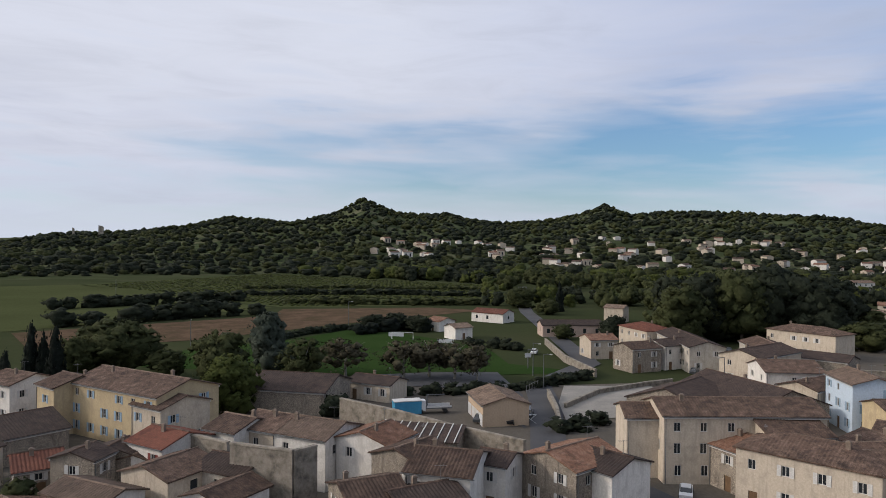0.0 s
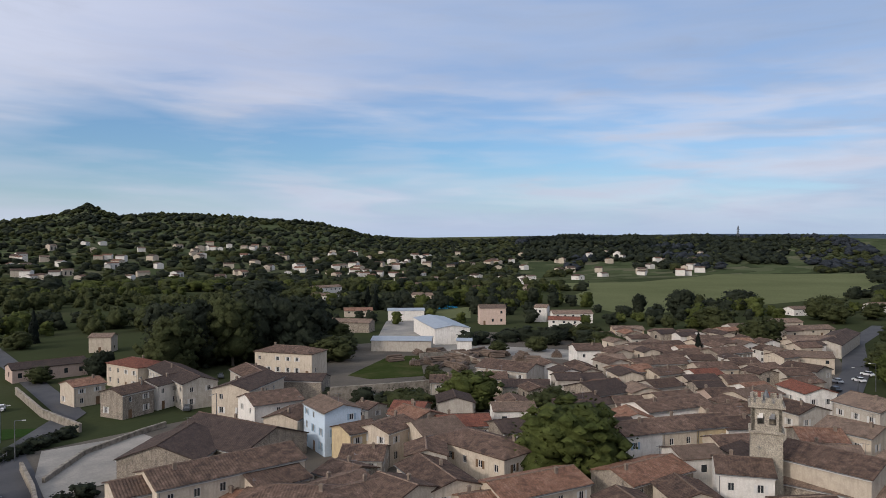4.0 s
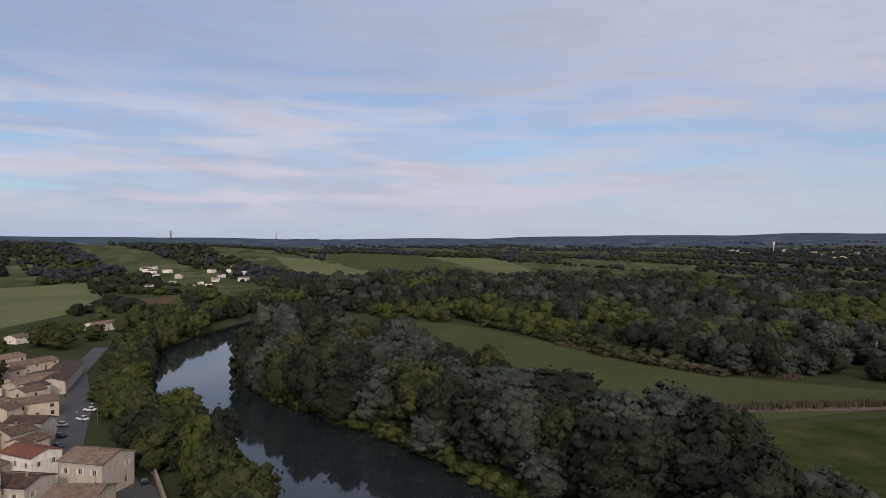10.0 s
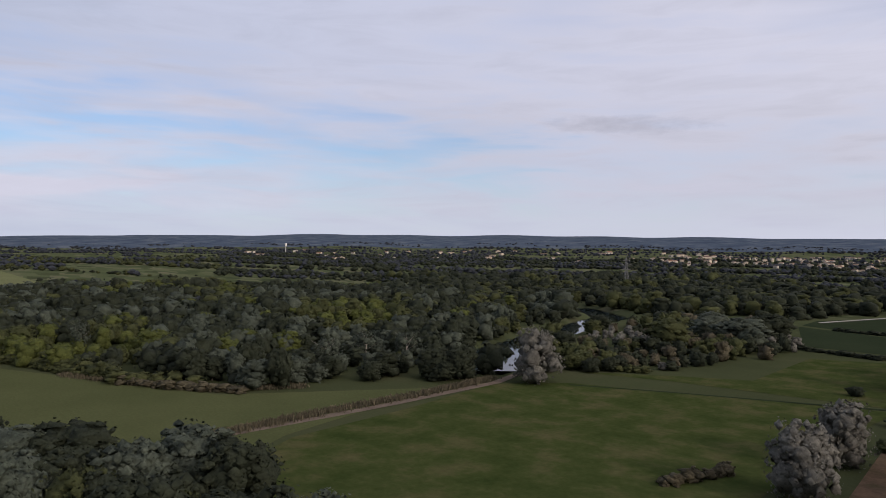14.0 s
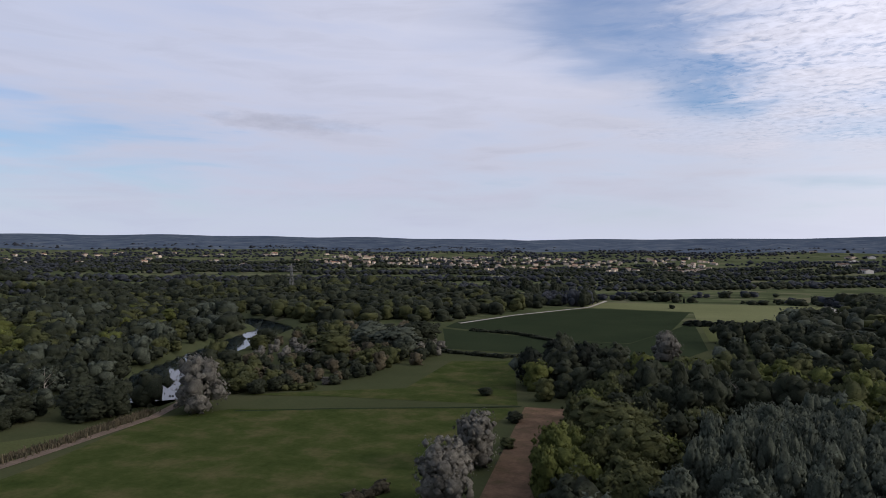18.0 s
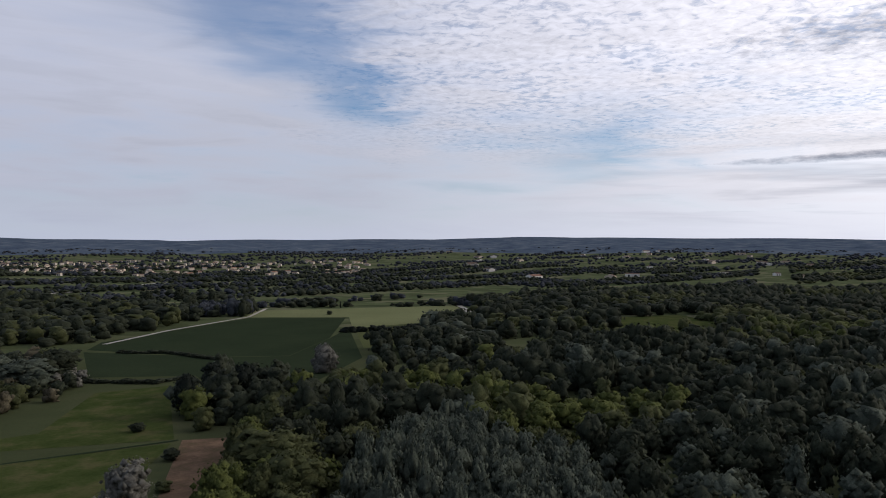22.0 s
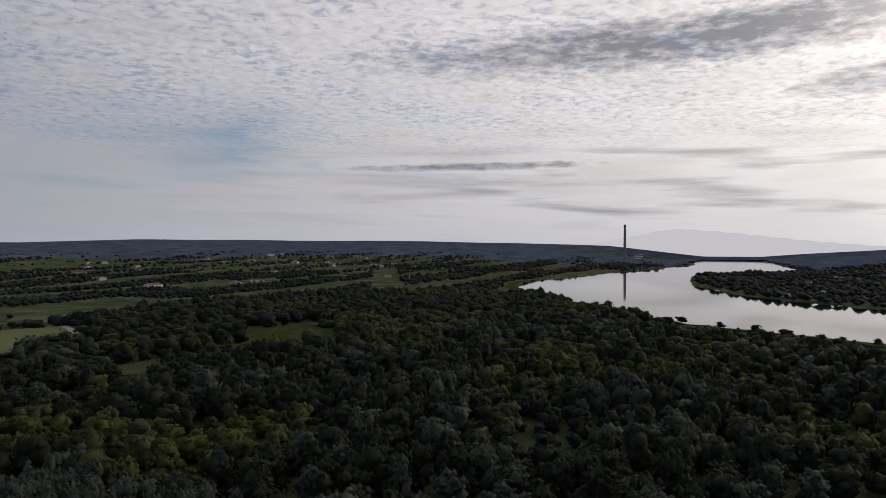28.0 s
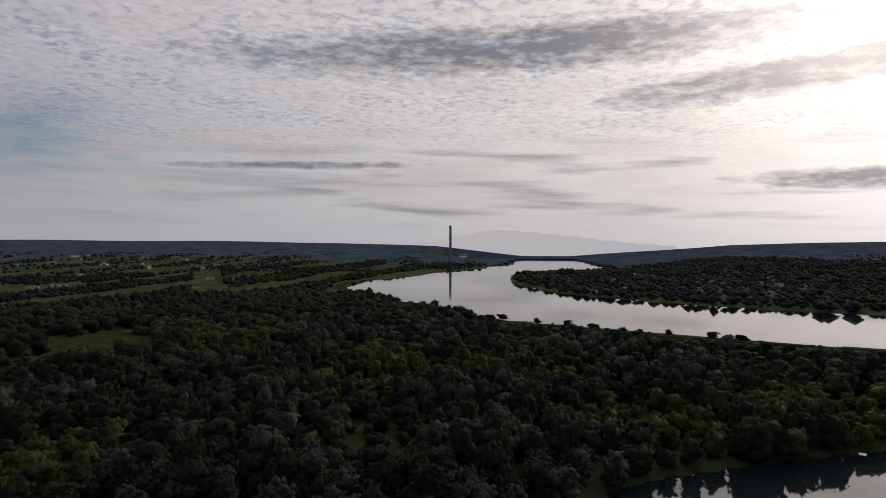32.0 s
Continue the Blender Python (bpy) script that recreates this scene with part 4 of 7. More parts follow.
def crown(kind, lobes, clumps, sprays, size, seed, lobe_ball, clump_ball):
    """A crown one high and one wide, foot at the origin: uneven boughs, set all over with small leafy clumps and loose sprays, all triangles.
    Gives corners, triangles and the way each corner faces."""
    rng = np.random.default_rng(seed)
    usual, low, full, big = SHAPES[kind]
    big *= (usual / lobes) ** 0.3
    verts, faces, ways, spots = [], [], [], []
    flat = 0.95 if kind not in ("cypress", "poplar") else 1.2
    lean = rng.uniform(-0.08, 0.08, 2)
    for k in range(lobes):
        s = 0.1 + 0.8 * (k + 0.5) / lobes
        z = low + (1 - low) * s
        if kind == "cypress":
            wide = 0.42 * (1 - s) ** 0.7 + 0.04
        elif kind == "poplar":
            wide = 0.4 * math.sin(math.pi * min(1, s * 0.85 + 0.15)) ** 0.7
        else:
            wide = 0.46 * math.sin(math.pi * min(1, s * 0.72 + 0.22)) ** 0.45
        a = k * 2.4 + rng.uniform(-0.6, 0.6)
        r = max(0.0, wide - big * 0.7) * rng.uniform(0.65, 1.2) if kind != "cypress" else 0.015
        rad = big * rng.uniform(0.65, 1.15) * (0.85 if s > 0.8 else 1.0) if kind != "cypress" else wide
        spots.append((r * math.cos(a) + lean[0] * s, r * math.sin(a) + lean[1] * s, min(z, 1.0 - rad * flat * 0.8) + rng.uniform(-0.04, 0.03), rad))
    spots = np.array(spots)
    shrink = 1.0 if not clumps else 0.5 if kind in ("bare", "birch") else 0.74 if kind == "blossom" else 0.82

    def skin(count):
        pick = rng.choice(len(spots), count, p=spots[:, 3] ** 2 / (spots[:, 3] ** 2).sum())
        way = rng.normal(size=(count, 3))
        way[:, 2] += 0.45
        return pick, way / np.linalg.norm(way, axis=1)[:, None]

    def add(v, f, w):
        faces.append(f + sum(len(o) for o in verts))
        verts.append(v)
        ways.append(w)

    unit, tris = BALLS[lobe_ball]
    for x, y, z, rad in spots:
        add(unit * rng.uniform(0.74, 1.2, (len(unit), 1)) * (rad * shrink, rad * shrink, rad * shrink * flat) + (x, y, z), tris, unit)
    if clumps:
        unit, tris = BALLS[clump_ball]
        pick, way = skin(clumps)
        at = spots[pick, :3] + way * (spots[pick, 3] * rng.uniform(0.72, 1.02, clumps))[:, None] * (1, 1, flat)
        for k in range(clumps):
            rad = spots[pick[k], 3] * rng.uniform(0.2, 0.46) * (1.25 if clumps < 30 else 1.0 if clumps < 56 else 0.72)
            add(unit * rng.uniform(0.75, 1.25, (len(unit), 1)) * (rad, rad, rad * rng.uniform(0.8, 1.1)) + at[k], tris, unit * 0.75 + way[k] * 0.5)
    if sprays:
        pick, way = skin(sprays)
        at = spots[pick, :3] + way * (spots[pick, 3] * rng.uniform(0.92, 1.22, sprays))[:, None] * (1, 1, flat)
        face = way + rng.normal(size=(sprays, 3)) * 0.7
        face /= np.linalg.norm(face, axis=1)[:, None]
        side = np.cross(face, rng.normal(size=(sprays, 3)))
        side /= np.linalg.norm(side, axis=1)[:, None] + 1e-9
        up = np.cross(face, side)
        s = size * rng.uniform(0.5, 1.4, (sprays, 1))
        corners = np.stack([at - side * s * 0.5, at - up * s * 0.7, at + side * s * 0.5, at + up * s * 0.7], 1).reshape(-1, 3)
        i = 4 * np.arange(sprays)
        add(corners, np.concatenate([np.stack([i, i + 1, i + 2], 1), np.stack([i, i + 2, i + 3], 1)]), np.repeat(way * 0.8 + face * 0.4, 4, 0))
    verts, ways = np.concatenate(verts), np.concatenate(ways)
    verts[:, 2] = np.clip(verts[:, 2], 0.01, 1.08)
    out = verts - (0, 0, 0.4)
    ways = ways + 0.3 * out / (np.linalg.norm(out, axis=1)[:, None] + 1e-6) + rng.normal(0, 0.3, ways.shape)
    ways /= np.linalg.norm(ways, axis=1)[:, None] + 1e-9
    return verts, np.concatenate(faces), ways


def round_off(me, ways):
    me.polygons.foreach_set("use_smooth", np.ones(len(me.polygons), bool))
    me.normals_split_custom_set_from_vertices(ways.astype(np.float32))


def trunk_data(kind, seed):
    """A tapered, slightly bent trunk with limbs, for a tree one high."""
    rng = random.Random(seed)
    verts, faces = [], []

    def tube(rows, sides=6):
        base = len(verts)
        for n, (x, y, z, r) in enumerate(rows):
            for k in range(sides):
                a = 2 * math.pi * k / sides
                verts.append((x + r * math.cos(a), y + r * math.sin(a), z))
            if n:
                for k in range(sides):
                    i, j = base + (n - 1) * sides + k, base + (n - 1) * sides + (k + 1) % sides
                    faces.append((i, j, j + sides, i + sides))

    tube([(0, 0, -0.03, 0.034), (0.005, 0.004, 0.1, 0.027), (0.012, -0.006, 0.35, 0.02), (0.0, 0.006, 0.62, 0.012), (0.01, 0.0, 0.88, 0.003)])
    for k in range(9 if kind in ("bare", "birch") else 5):
        a, z = k * 2.2 + rng.uniform(0, 1), 0.2 + 0.07 * k
        r = rng.uniform(0.22, 0.4) * (0.4 if kind in ("cypress", "poplar") else 1.0)
        tube([(0, 0, z, 0.013), (r * 0.5 * math.cos(a), r * 0.5 * math.sin(a), z + 0.12, 0.009), (r * math.cos(a), r * math.sin(a), z + 0.26, 0.002)], 5)
    return verts, faces


M_PALEBARK = material("pale_bark", ((0.2, 0.18, 0.15), (0.36, 0.33, 0.29)), 1.0, 8.0, 0.95, 0.4)
WORDS = {"round": "leafy broad-crowned tree", "plane": "large dense plane tree", "silver": "tall silver-leaved poplar", "poplar": "tall narrow poplar", "cypress": "dark pointed cypress", "blossom": "pale silvery round tree",
         "birch": "thin pale-trunked tree in young leaf", "bush": "low rounded shrub", "bare": "pruned tree in early leaf"}
TINTS = ("dark green", "olive green", "grey-green", "bright yellow-green", "pale silvery grey", "blackish green", "haze-tinted blue-green", "brownish")
SPRAYS = {"round": (170, 760, 0.036), "plane": (240, 900, 0.03), "silver": (230, 800, 0.032), "poplar": (170, 640, 0.038), "cypress": (100, 320, 0.045), "blossom": (150, 1000, 0.032), "birch": (60, 900, 0.036), "bush": (28, 160, 0.08), "bare": (26, 1000, 0.034)}


def crown_mesh(kind, variant, tint):
    clumps, sprays, size = SPRAYS[kind]
    v, f, ways = crown(kind, SHAPES[kind][0], clumps, sprays, size, 11 * variant + len(kind), 0, 2)
    me = quick_mesh("crown", v, f, M_LEAF[tint])
    round_off(me, ways)
    return me


def tree(kind, x, y, top, wide, tint, foot=None):
    """A tree that reaches the height top, with its trunk and crown."""
    z = float(land(x, y)) if foot is None else foot
    tall = max(1.2, top - z)
    wide = min(wide, tall * (0.32 if kind == "cypress" else 0.75 if kind == "poplar" else 1.35))
    variant = (int(abs(x) * 7) + int(abs(y) * 3)) % 3
    name = "shrub" if kind == "bush" else "tree"
    base = new(name, None)
    base.matrix_basis = pose(x, y, z - 0.1, 0, 0, (x * 37 + y * 53) % 360) @ Matrix.Diagonal((wide * 1.2, wide * 1.2, tall, 1))
    tagged(base, f"{TINTS[tint]} {WORDS[kind]}", name, group="trees" if name == "tree" else "shrubs")
    part("trunk", shared(("trunk", kind, variant), lambda: mesh_of("trunk", *trunk_data(kind, variant), M_PALEBARK if kind in ("birch", "blossom", "bare") else M_BARK, smooth=True)), base)
    part("crown", shared(("crown", kind, variant, tint), lambda: crown_mesh(kind, variant, tint)), base)
    PLANTED.append((x, y, wide * 0.42))
    return base


# ---- woods ----
def free_spots(x, y, margin=3.0):
    """Whether places are clear of water, fields, streets and houses."""
    ok = (away(x, y, MOUTH) > MOUTH_HALF + margin) & (away(x, y, GARDON) > GARDON_HALF + margin) & (away(x, y, ARM) > ARM_HALF + margin) & ~inside(x, y, RHONE)
    for poly in FIELDS:
        ok &= ~inside(x, y, poly)
    for line in (STREET, QUAY):
        ok &= away(x, y, line) > 7
    for hx, hy, r in HOUSES:
        ok &= np.hypot(x - hx, y - hy) > r + margin * 0.6
    return ok


def scatter(poly, gap, seed):
    """Places in a polygon, about gap metres apart, unevenly."""
    rng = np.random.default_rng(seed)
    xs, ys = [p[0] for p in poly], [p[1] for p in poly]
    gx, gy = np.meshgrid(np.arange(min(xs), max(xs), gap), np.arange(min(ys), max(ys), gap))
    x = (gx + rng.uniform(-0.48, 0.48, gx.shape) * gap).ravel()
    y = (gy + rng.uniform(-0.48, 0.48, gy.shape) * gap).ravel()
    keep = inside(x, y, poly)
    return x[keep], y[keep], rng


LOW = {}


def low_crown(variant, kind, lobes, clumps, sprays, size, lobe_ball, clump_ball):
    key = (variant, kind, lobes, clumps, sprays, lobe_ball)
    if key not in LOW:
        LOW[key] = crown(kind, lobes, clumps, sprays, size, 31 + variant, lobe_ball, clump_ball)
    return LOW[key]


def joined(name, x, y, tall, wide, tint, level, label, seed=0, kinds=("round",), category="woodland", kind_of="stuff"):
    """Many tree crowns joined into one object of kind stuff."""
    if not len(x):
        return None
    rng = np.random.default_rng(seed)
    z = land(x, y)
    verts, faces, index, ways, n = [], [], [], [], 0
    for k in range(len(x)):
        q, tri, out = low_crown(int(rng.integers(4)), kinds[k % len(kinds)], *level)
        a = rng.uniform(0, 6.28)
        ca, sa = math.cos(a), math.sin(a)
        verts.append(np.stack([(q[:, 0] * ca - q[:, 1] * sa) * wide[k] + x[k], (q[:, 0] * sa + q[:, 1] * ca) * wide[k] + y[k], q[:, 2] * tall[k] + z[k] - 0.3], 1))
        ways.append(np.stack([out[:, 0] * ca - out[:, 1] * sa, out[:, 0] * sa + out[:, 1] * ca, out[:, 2]], 1))
        faces.append(tri + n)
        index.append(np.full(len(tri), tint[k]))
        n += len(q)
    me = quick_mesh(name, np.concatenate(verts), np.concatenate(faces), list(M_LEAF), np.concatenate(index))
    round_off(me, np.concatenate(ways))
    return tagged(new(name, me), label, category, kind=kind_of)


def hedge(line, tall, wide, tint, label, gap=0.7, seed=2):
    """A row of bushes grown together along a line."""
    rng = np.random.default_rng(seed)
    xs, ys = [], []
    for (ax, ay), (bx, by) in zip(line, line[1:]):
        n = max(2, int(math.hypot(bx - ax, by - ay) / (wide * gap)))
        s = (np.arange(n) + rng.uniform(-0.3, 0.3, n)) / n
        xs.append(ax + (bx - ax) * s)
        ys.append(ay + (by - ay) * s)
    x, y = np.concatenate(xs), np.concatenate(ys)
    joined("hedge", x, y, tall * rng.uniform(0.75, 1.2, len(x)), wide * rng.uniform(0.9, 1.4, len(x)), np.full(len(x), tint), (5, 12, 24, 0.11, 0, 2), label, seed, ("bush", "round"), "hedge", "")


def wood(poly, gap, tall, tints, label, seed, thin=0.0, single=0, margin=3.0, belts=0.0):
    """A wood: the nearest trees as single things, the others joined, coarser with distance from the middle of the place."""
    x, y, rng = scatter(poly, gap, seed)
    ok = free_spots(x, y, margin)
    x, y = x[ok], y[ok]
    if thin:
        patch = np.sin(x / 37 + seed) * np.sin(y / 29 + 2 * seed) + 0.5 * np.sin(x / 13) * np.sin(y / 17)
        keep = patch > -1 + 2 * thin + rng.uniform(-0.4, 0.4, len(x))
        x, y = x[keep], y[keep]
    if belts:  # rows of trees along the fields' edges and square groves
        u, v = 0.88 * x + 0.48 * y, 0.88 * y - 0.48 * x
        rows = np.abs((v / 150 + 0.25 * np.sin(u / 420)) % 1 - 0.5) < 0.07
        blocks = np.sin(np.floor(u / 260) * 12.9 + np.floor(v / 120) * 78.2 + seed) > 1 - 2 * belts
        keep = (rows & (np.sin(u / 190 + v / 60) > -0.3)) | blocks
        x, y = x[keep], y[keep]
    d = np.hypot(x, y)
    swell = np.sin(x / 38 + seed) * np.sin(y / 31)
    shade = 0.6 * np.sin(x / 61 + seed) + 0.6 * np.sin(y / 47 + 1.7 * seed) - 1.1 * swell + rng.normal(0, 0.38, len(x))
    cuts = np.quantile(shade, np.linspace(0, 1, len(tints) + 1)[1:-1]) if len(x) else []
    tint = np.array(tints)[np.digitize(shade, cuts)] if len(x) else np.array([])
    height = rng.uniform(*tall, len(x)) * (1 + 0.36 * swell)
    height = height * np.where(away(x, y, MOUTH) < 70, 0.78, 1.0)
    width = np.minimum(gap * rng.uniform(0.85, 1.45, len(x)), height * np.where(d > 620, 2.0, 1.15))
    order = np.argsort(d)[:single]
    for k in order:
        tree(("round", "silver", "poplar", "round")[k % 4] if tint[k] in (0, 1, 2) else "round", float(x[k]), float(y[k]), float(height[k] + land(x[k], y[k])), float(width[k]), int(tint[k]))
    rest = np.ones(len(x), bool)
    rest[order] = False
    for lo, hi, level in ((0, 330, (10, 60, 170, 0.05, 2, 2)), (330, 620, (7, 12, 50, 0.085, 0, 2)), (620, 1150, (3, 5, 16, 0.11, 0, 2)), (1150, 2000, (3, 0, 0, 0.2, 2, 2)), (2000, 6000, (2, 0, 0, 0.2, 2, 2))):
        pick = rest & (d >= lo) & (d < hi)
        joined("wood", x[pick], y[pick], height[pick], width[pick], tint[pick], level, label, seed + lo, ("round", "silver", "poplar", "round"))


def sector(a0, a1, d0, d1, n=8):
    """A piece of the plain between two compass turns and two distances."""
    turns = [radians(a0 + (a1 - a0) * k / n) for k in range(n + 1)]
    return [(d0 * math.sin(a), d0 * math.cos(a)) for a in turns] + [(d1 * math.sin(a), d1 * math.cos(a)) for a in turns[::-1]]

# ---- the village's houses ----
house(-49.8, 117.6, -31, 22.4, 12, 10.5, wall="yellow", floors=3, shutter="blue", stacks=2, note="house|long ochre three-storey house with weathered brown roof")
house(-63.5, 120.8, -37, 6.3, 9, 9.5, wall="yellow", shutter="blue")
house(-42.7, 111.0, -33, 7.3, 9, 8.5, wall="cream", shutter="blue")
house(-65.4, 106.4, 52, 11.7, 13, 6, wall="stone", roof="dark", bare=1, stacks=0, note="barn|dark open-sided barn with a dull brown roof")
house(-80.0, 129.7, -28, 16.0, 9, 8.5, wall="white")
house(-36.1, 93.6, -31, 6.9, 8, 7.5, wall="white", roof="red", shutter="red")
house(-28.2, 98.8, -30, 5.6, 8, 8, wall="white", roof="brown")
house(-23.4, 99.9, -26, 6.3, 9, 8.2, wall="cream", roof="brown", shutter="brown")
house(-16.9, 96.8, -26, 8.6, 9, 8.2, wall="white", roof="tan", shutter="red")
house(-29.1, 139.6, -13, 18.2, 14, 6.5, wall="stone", roof="dark", bare=1, stacks=0, floors=1, note="warehouse|low long warehouse with a dark roof")
house(-13.4, 147.3, -27, 10.2, 7, 4.6, wall="cream", roof="dark", floors=1)
house(10.5, 130.2, -79, 11.5, 8.5, 5.2, wall="tan", roof="tan", bare=1, stacks=0, floors=1, note="garage|tan rendered garage with a pale tile roof")
house(41.4, 99.9, 0, 22.2, 9.5, 10.8, wall="cream", roof="brown", floors=3, shutter="")
house(29.0, 101.7, -3, 5.6, 8, 9.6, wall="cream", roof="brown", bare=1, stacks=0)
house(57.6, 132.5, -72, 22.0, 17, 7.2, wall="stone", roof="dark", bare=1, stacks=1, floors=1, note="hall|broad hall with a plain dark roof", pitch=0.35)
house(45.3, 131.1, 46, 15.2, 15, 6.8, wall="stone", roof="dark", bare=1, stacks=0, floors=1, note="hall|side wing of a hall with a plain dark roof", pitch=0.35)
house(16.7, 88.6, 40, 9.6, 9, 7.2, wall="stone", roof="orange")
house(21.1, 86.7, -49, 6.0, 8, 6.8, wall="white", roof="dark", bare=1)
house(46.8, 95.5, 4, 8.4, 9, 9, wall="cream", roof="brown")
house(46.4, 86.2, -44, 16.0, 10, 8.8, wall="cream", roof="brown", hip=1)
house(54.5, 88.3, 6, 8.6, 8, 7.8, wall="grey", roof="brown")
house(63.5, 217.2, -74, 16.0, 10, 8.2, wall="cream", roof="red", hip=1)
house(67.7, 192.3, -92, 30.6, 9, 8, wall="grey", roof="dark")
house(50.8, 182.2, 23, 9.1, 8, 7.2, wall="stone", roof="brown")
house(45.2, 202.2, 12, 8.1, 8, 6.6, wall="cream", roof="orange")
house(60.9, 187.2, 27, 10.9, 8, 7.4, wall="white", roof="dark")
house(21.2, 291.5, -36, 15.2, 9, 5.2, wall="white", roof="red", floors=1, fine=0)
house(-0.4, 261.7, -48, 7.5, 8, 4.8, wall="white", roof="orange", floors=1, fine=0)
house(5.7, 239.4, 32, 6.9, 7, 5, wall="white", roof="tan", floors=1, fine=0)
house(45.4, 249.0, 4, 21.2, 9, 5.4, wall="pink", roof="dark", floors=1, fine=0)
house(73.2, 294.2, -34, 8.3, 7, 7, wall="cream", roof="tan", fine=0)
house(-8.7, 93.8, 61, 6.7, 8, 8, wall="white", roof="orange")
house(-3.4, 86.0, 51, 6.3, 8, 8, wall="stone", roof="brown")
house(1.0, 83.7, -16, 7.7, 10, 8, wall="white", roof="brown")
house(-8.0, 77.4, 26, 6.6, 8, 6.5, wall="stone", roof="brown")
house(-2.0, 76.8, 29, 7.7, 9, 6, wall="stone", roof="dark")
house(7.2, 87.1, -27, 4.2, 6, 6.8, wall="white", roof="dark")
house(-39.0, 92.2, -99, 4.2, 6, 5, wall="white", roof="brown")
house(-42.5, 92.6, 84, 4.2, 6, 6, wall="stone", roof="dark")
house(-45.0, 88.3, 80, 4.2, 6, 6.5, wall="stone", roof="dark")
house(-52.6, 91.3, 35, 5.6, 8, 5, wall="stone", roof="red")
house(288.6, 493.1, 8, 27.1, 9, 8, wall="white", roof="tan", fine=0)
house(75.2, 125.2, -97, 11.2, 8, 10, wall="blue", roof="tan", shutter="blue", floors=3, note="house|tall pale blue house with a bleached tile roof")
house(72.9, 148.8, -5, 11.5, 11, 8.2, wall="white", roof="brown")
house(76.1, 167.2, 37, 18.7, 10, 8.5, wall="cream", roof="dark")
house(107.7, 205.3, -58, 20.7, 10, 9, wall="cream", roof="brown", hip=1)
house(72.4, 137.2, 34, 10.4, 8, 6.5, wall="cream", roof="brown")
house(83.8, 179.9, -98, 19.1, 9, 8, wall="grey", roof="brown")
house(94.2, 174.7, -47, 15.3, 8, 6, wall="stone", roof="dark", bare=1, stacks=0)
house(74.9, 115.5, -1, 6.8, 7, 7.2, wall="yellow", roof="brown")
house(79.8, 111.5, 14, 8.9, 8, 7.8, wall="cream", roof="brown")
house(94.3, 123.2, -53, 7.2, 9, 7.2, wall="stone", roof="red")
house(86.4, 105.4, -12, 9.2, 10, 8, wall="cream", roof="tan")
house(89.4, 132.4, -77, 5.0, 6, 6.2, wall="grey", roof="brown")
house(71.0, 106.4, -44, 7.7, 9, 5.4, wall="grey", roof="brown")
house(52.8, 83.0, -5, 9.4, 8, 8.2, wall="cream", roof="brown")
house(59.2, 80.1, -83, 8.0, 9, 8.6, wall="cream", roof="brown")
house(68.4, 82.4, -105, 13.8, 8, 8, wall="cream", roof="brown")
house(84.3, 88.4, -86, 17.9, 10, 9, wall="cream", roof="brown", hip=1, shutter="brown")
house(78.0, 71.3, -11, 15.6, 9, 7.6, wall="cream", roof="orange")
house(69.7, 72.4, -17, 8.5, 8, 6.5, wall="cream", roof="orange")
house(97.1, 64.8, -7, 14.0, 9, 7.2, wall="stone", roof="orange")
house(42.0, 94.1, -66, 6.7, 9, 7, wall="stone", roof="orange")
house(61.0, 96.8, -77, 6.6, 8, 6.5, wall="stone", roof="brown")
house(111.4, 77.3, -18, 8.3, 9, 9, wall="white", roof="brown", shutter="blue")
house(118.9, 74.5, -22, 7.5, 9, 9, wall="cream", roof="brown", shutter="blue")
house(126.5, 71.4, -25, 8.0, 9, 9, wall="yellow", roof="brown", shutter="white")
house(131.2, 67.8, -32, 6.3, 9, 8.6, wall="white", roof="brown")
house(134.4, 84.0, -16, 17.4, 9, 9, wall="white", roof="brown")
house(139.1, 106.1, -10, 10.8, 13, 8.8, wall="stone", roof="dark")
house(131.1, 103.5, -11, 10.1, 11, 7.2, wall="grey", roof="dark", bare=1)
house(125.1, 102.9, -49, 8.2, 9, 6.6, wall="white", roof="dark")
house(146.0, 143.4, -74, 16.6, 11, 8, wall="grey", roof="brown")
house(135.7, 139.0, -39, 6.1, 8, 6.6, wall="cream", roof="brown")
house(136.6, 128.2, -46, 12.1, 8, 6, wall="grey", roof="dark", bare=1, stacks=0)
house(120.9, 143.0, -40, 7.6, 8, 7, wall="grey", roof="brown")
house(100.7, 89.3, -20, 5.6, 8, 6.5, wall="white", roof="orange")
house(101.4, 96.0, -22, 11.4, 9, 7.5, wall="stone", roof="dark")
house(95.9, 107.4, -31, 10.5, 9, 7, wall="stone", roof="red")
house(91.1, 117.0, -87, 8.3, 9, 7.4, wall="stone", roof="orange")
house(200.3, 241.2, -116, 45.0, 15, 8, wall="white", roof="metal", bare=1, stacks=0, floors=1, pitch=0.16, note="warehouse|large white warehouse with a pale metal roof", fine=0)
house(166.6, 223.8, -43, 23.4, 12, 5.2, wall="grey", roof="metal", bare=1, stacks=0, floors=1, pitch=0.16, note="warehouse|low workshop with a grey metal roof", fine=0)
house(182.5, 204.6, -42, 5.6, 8, 5, wall="white", roof="metal", bare=1, stacks=0, floors=1, pitch=0.12, note="shed|small white metal shed", fine=0)
house(232.0, 309.1, -36, 19.8, 11, 6.4, wall="white", roof="metal", bare=1, fine=0, stacks=0, floors=1, pitch=0.16, note="warehouse|low white storage warehouse with metal roof")
house(255.3, 265.2, -35, 13.5, 9, 10, wall="pink", roof="tan", fine=0)
house(297.1, 382.0, -59, 7.3, 9, 8, wall="cream", roof="tan", fine=0)
house(302.2, 373.4, -59, 8.4, 9, 8, wall="cream", roof="tan", fine=0)
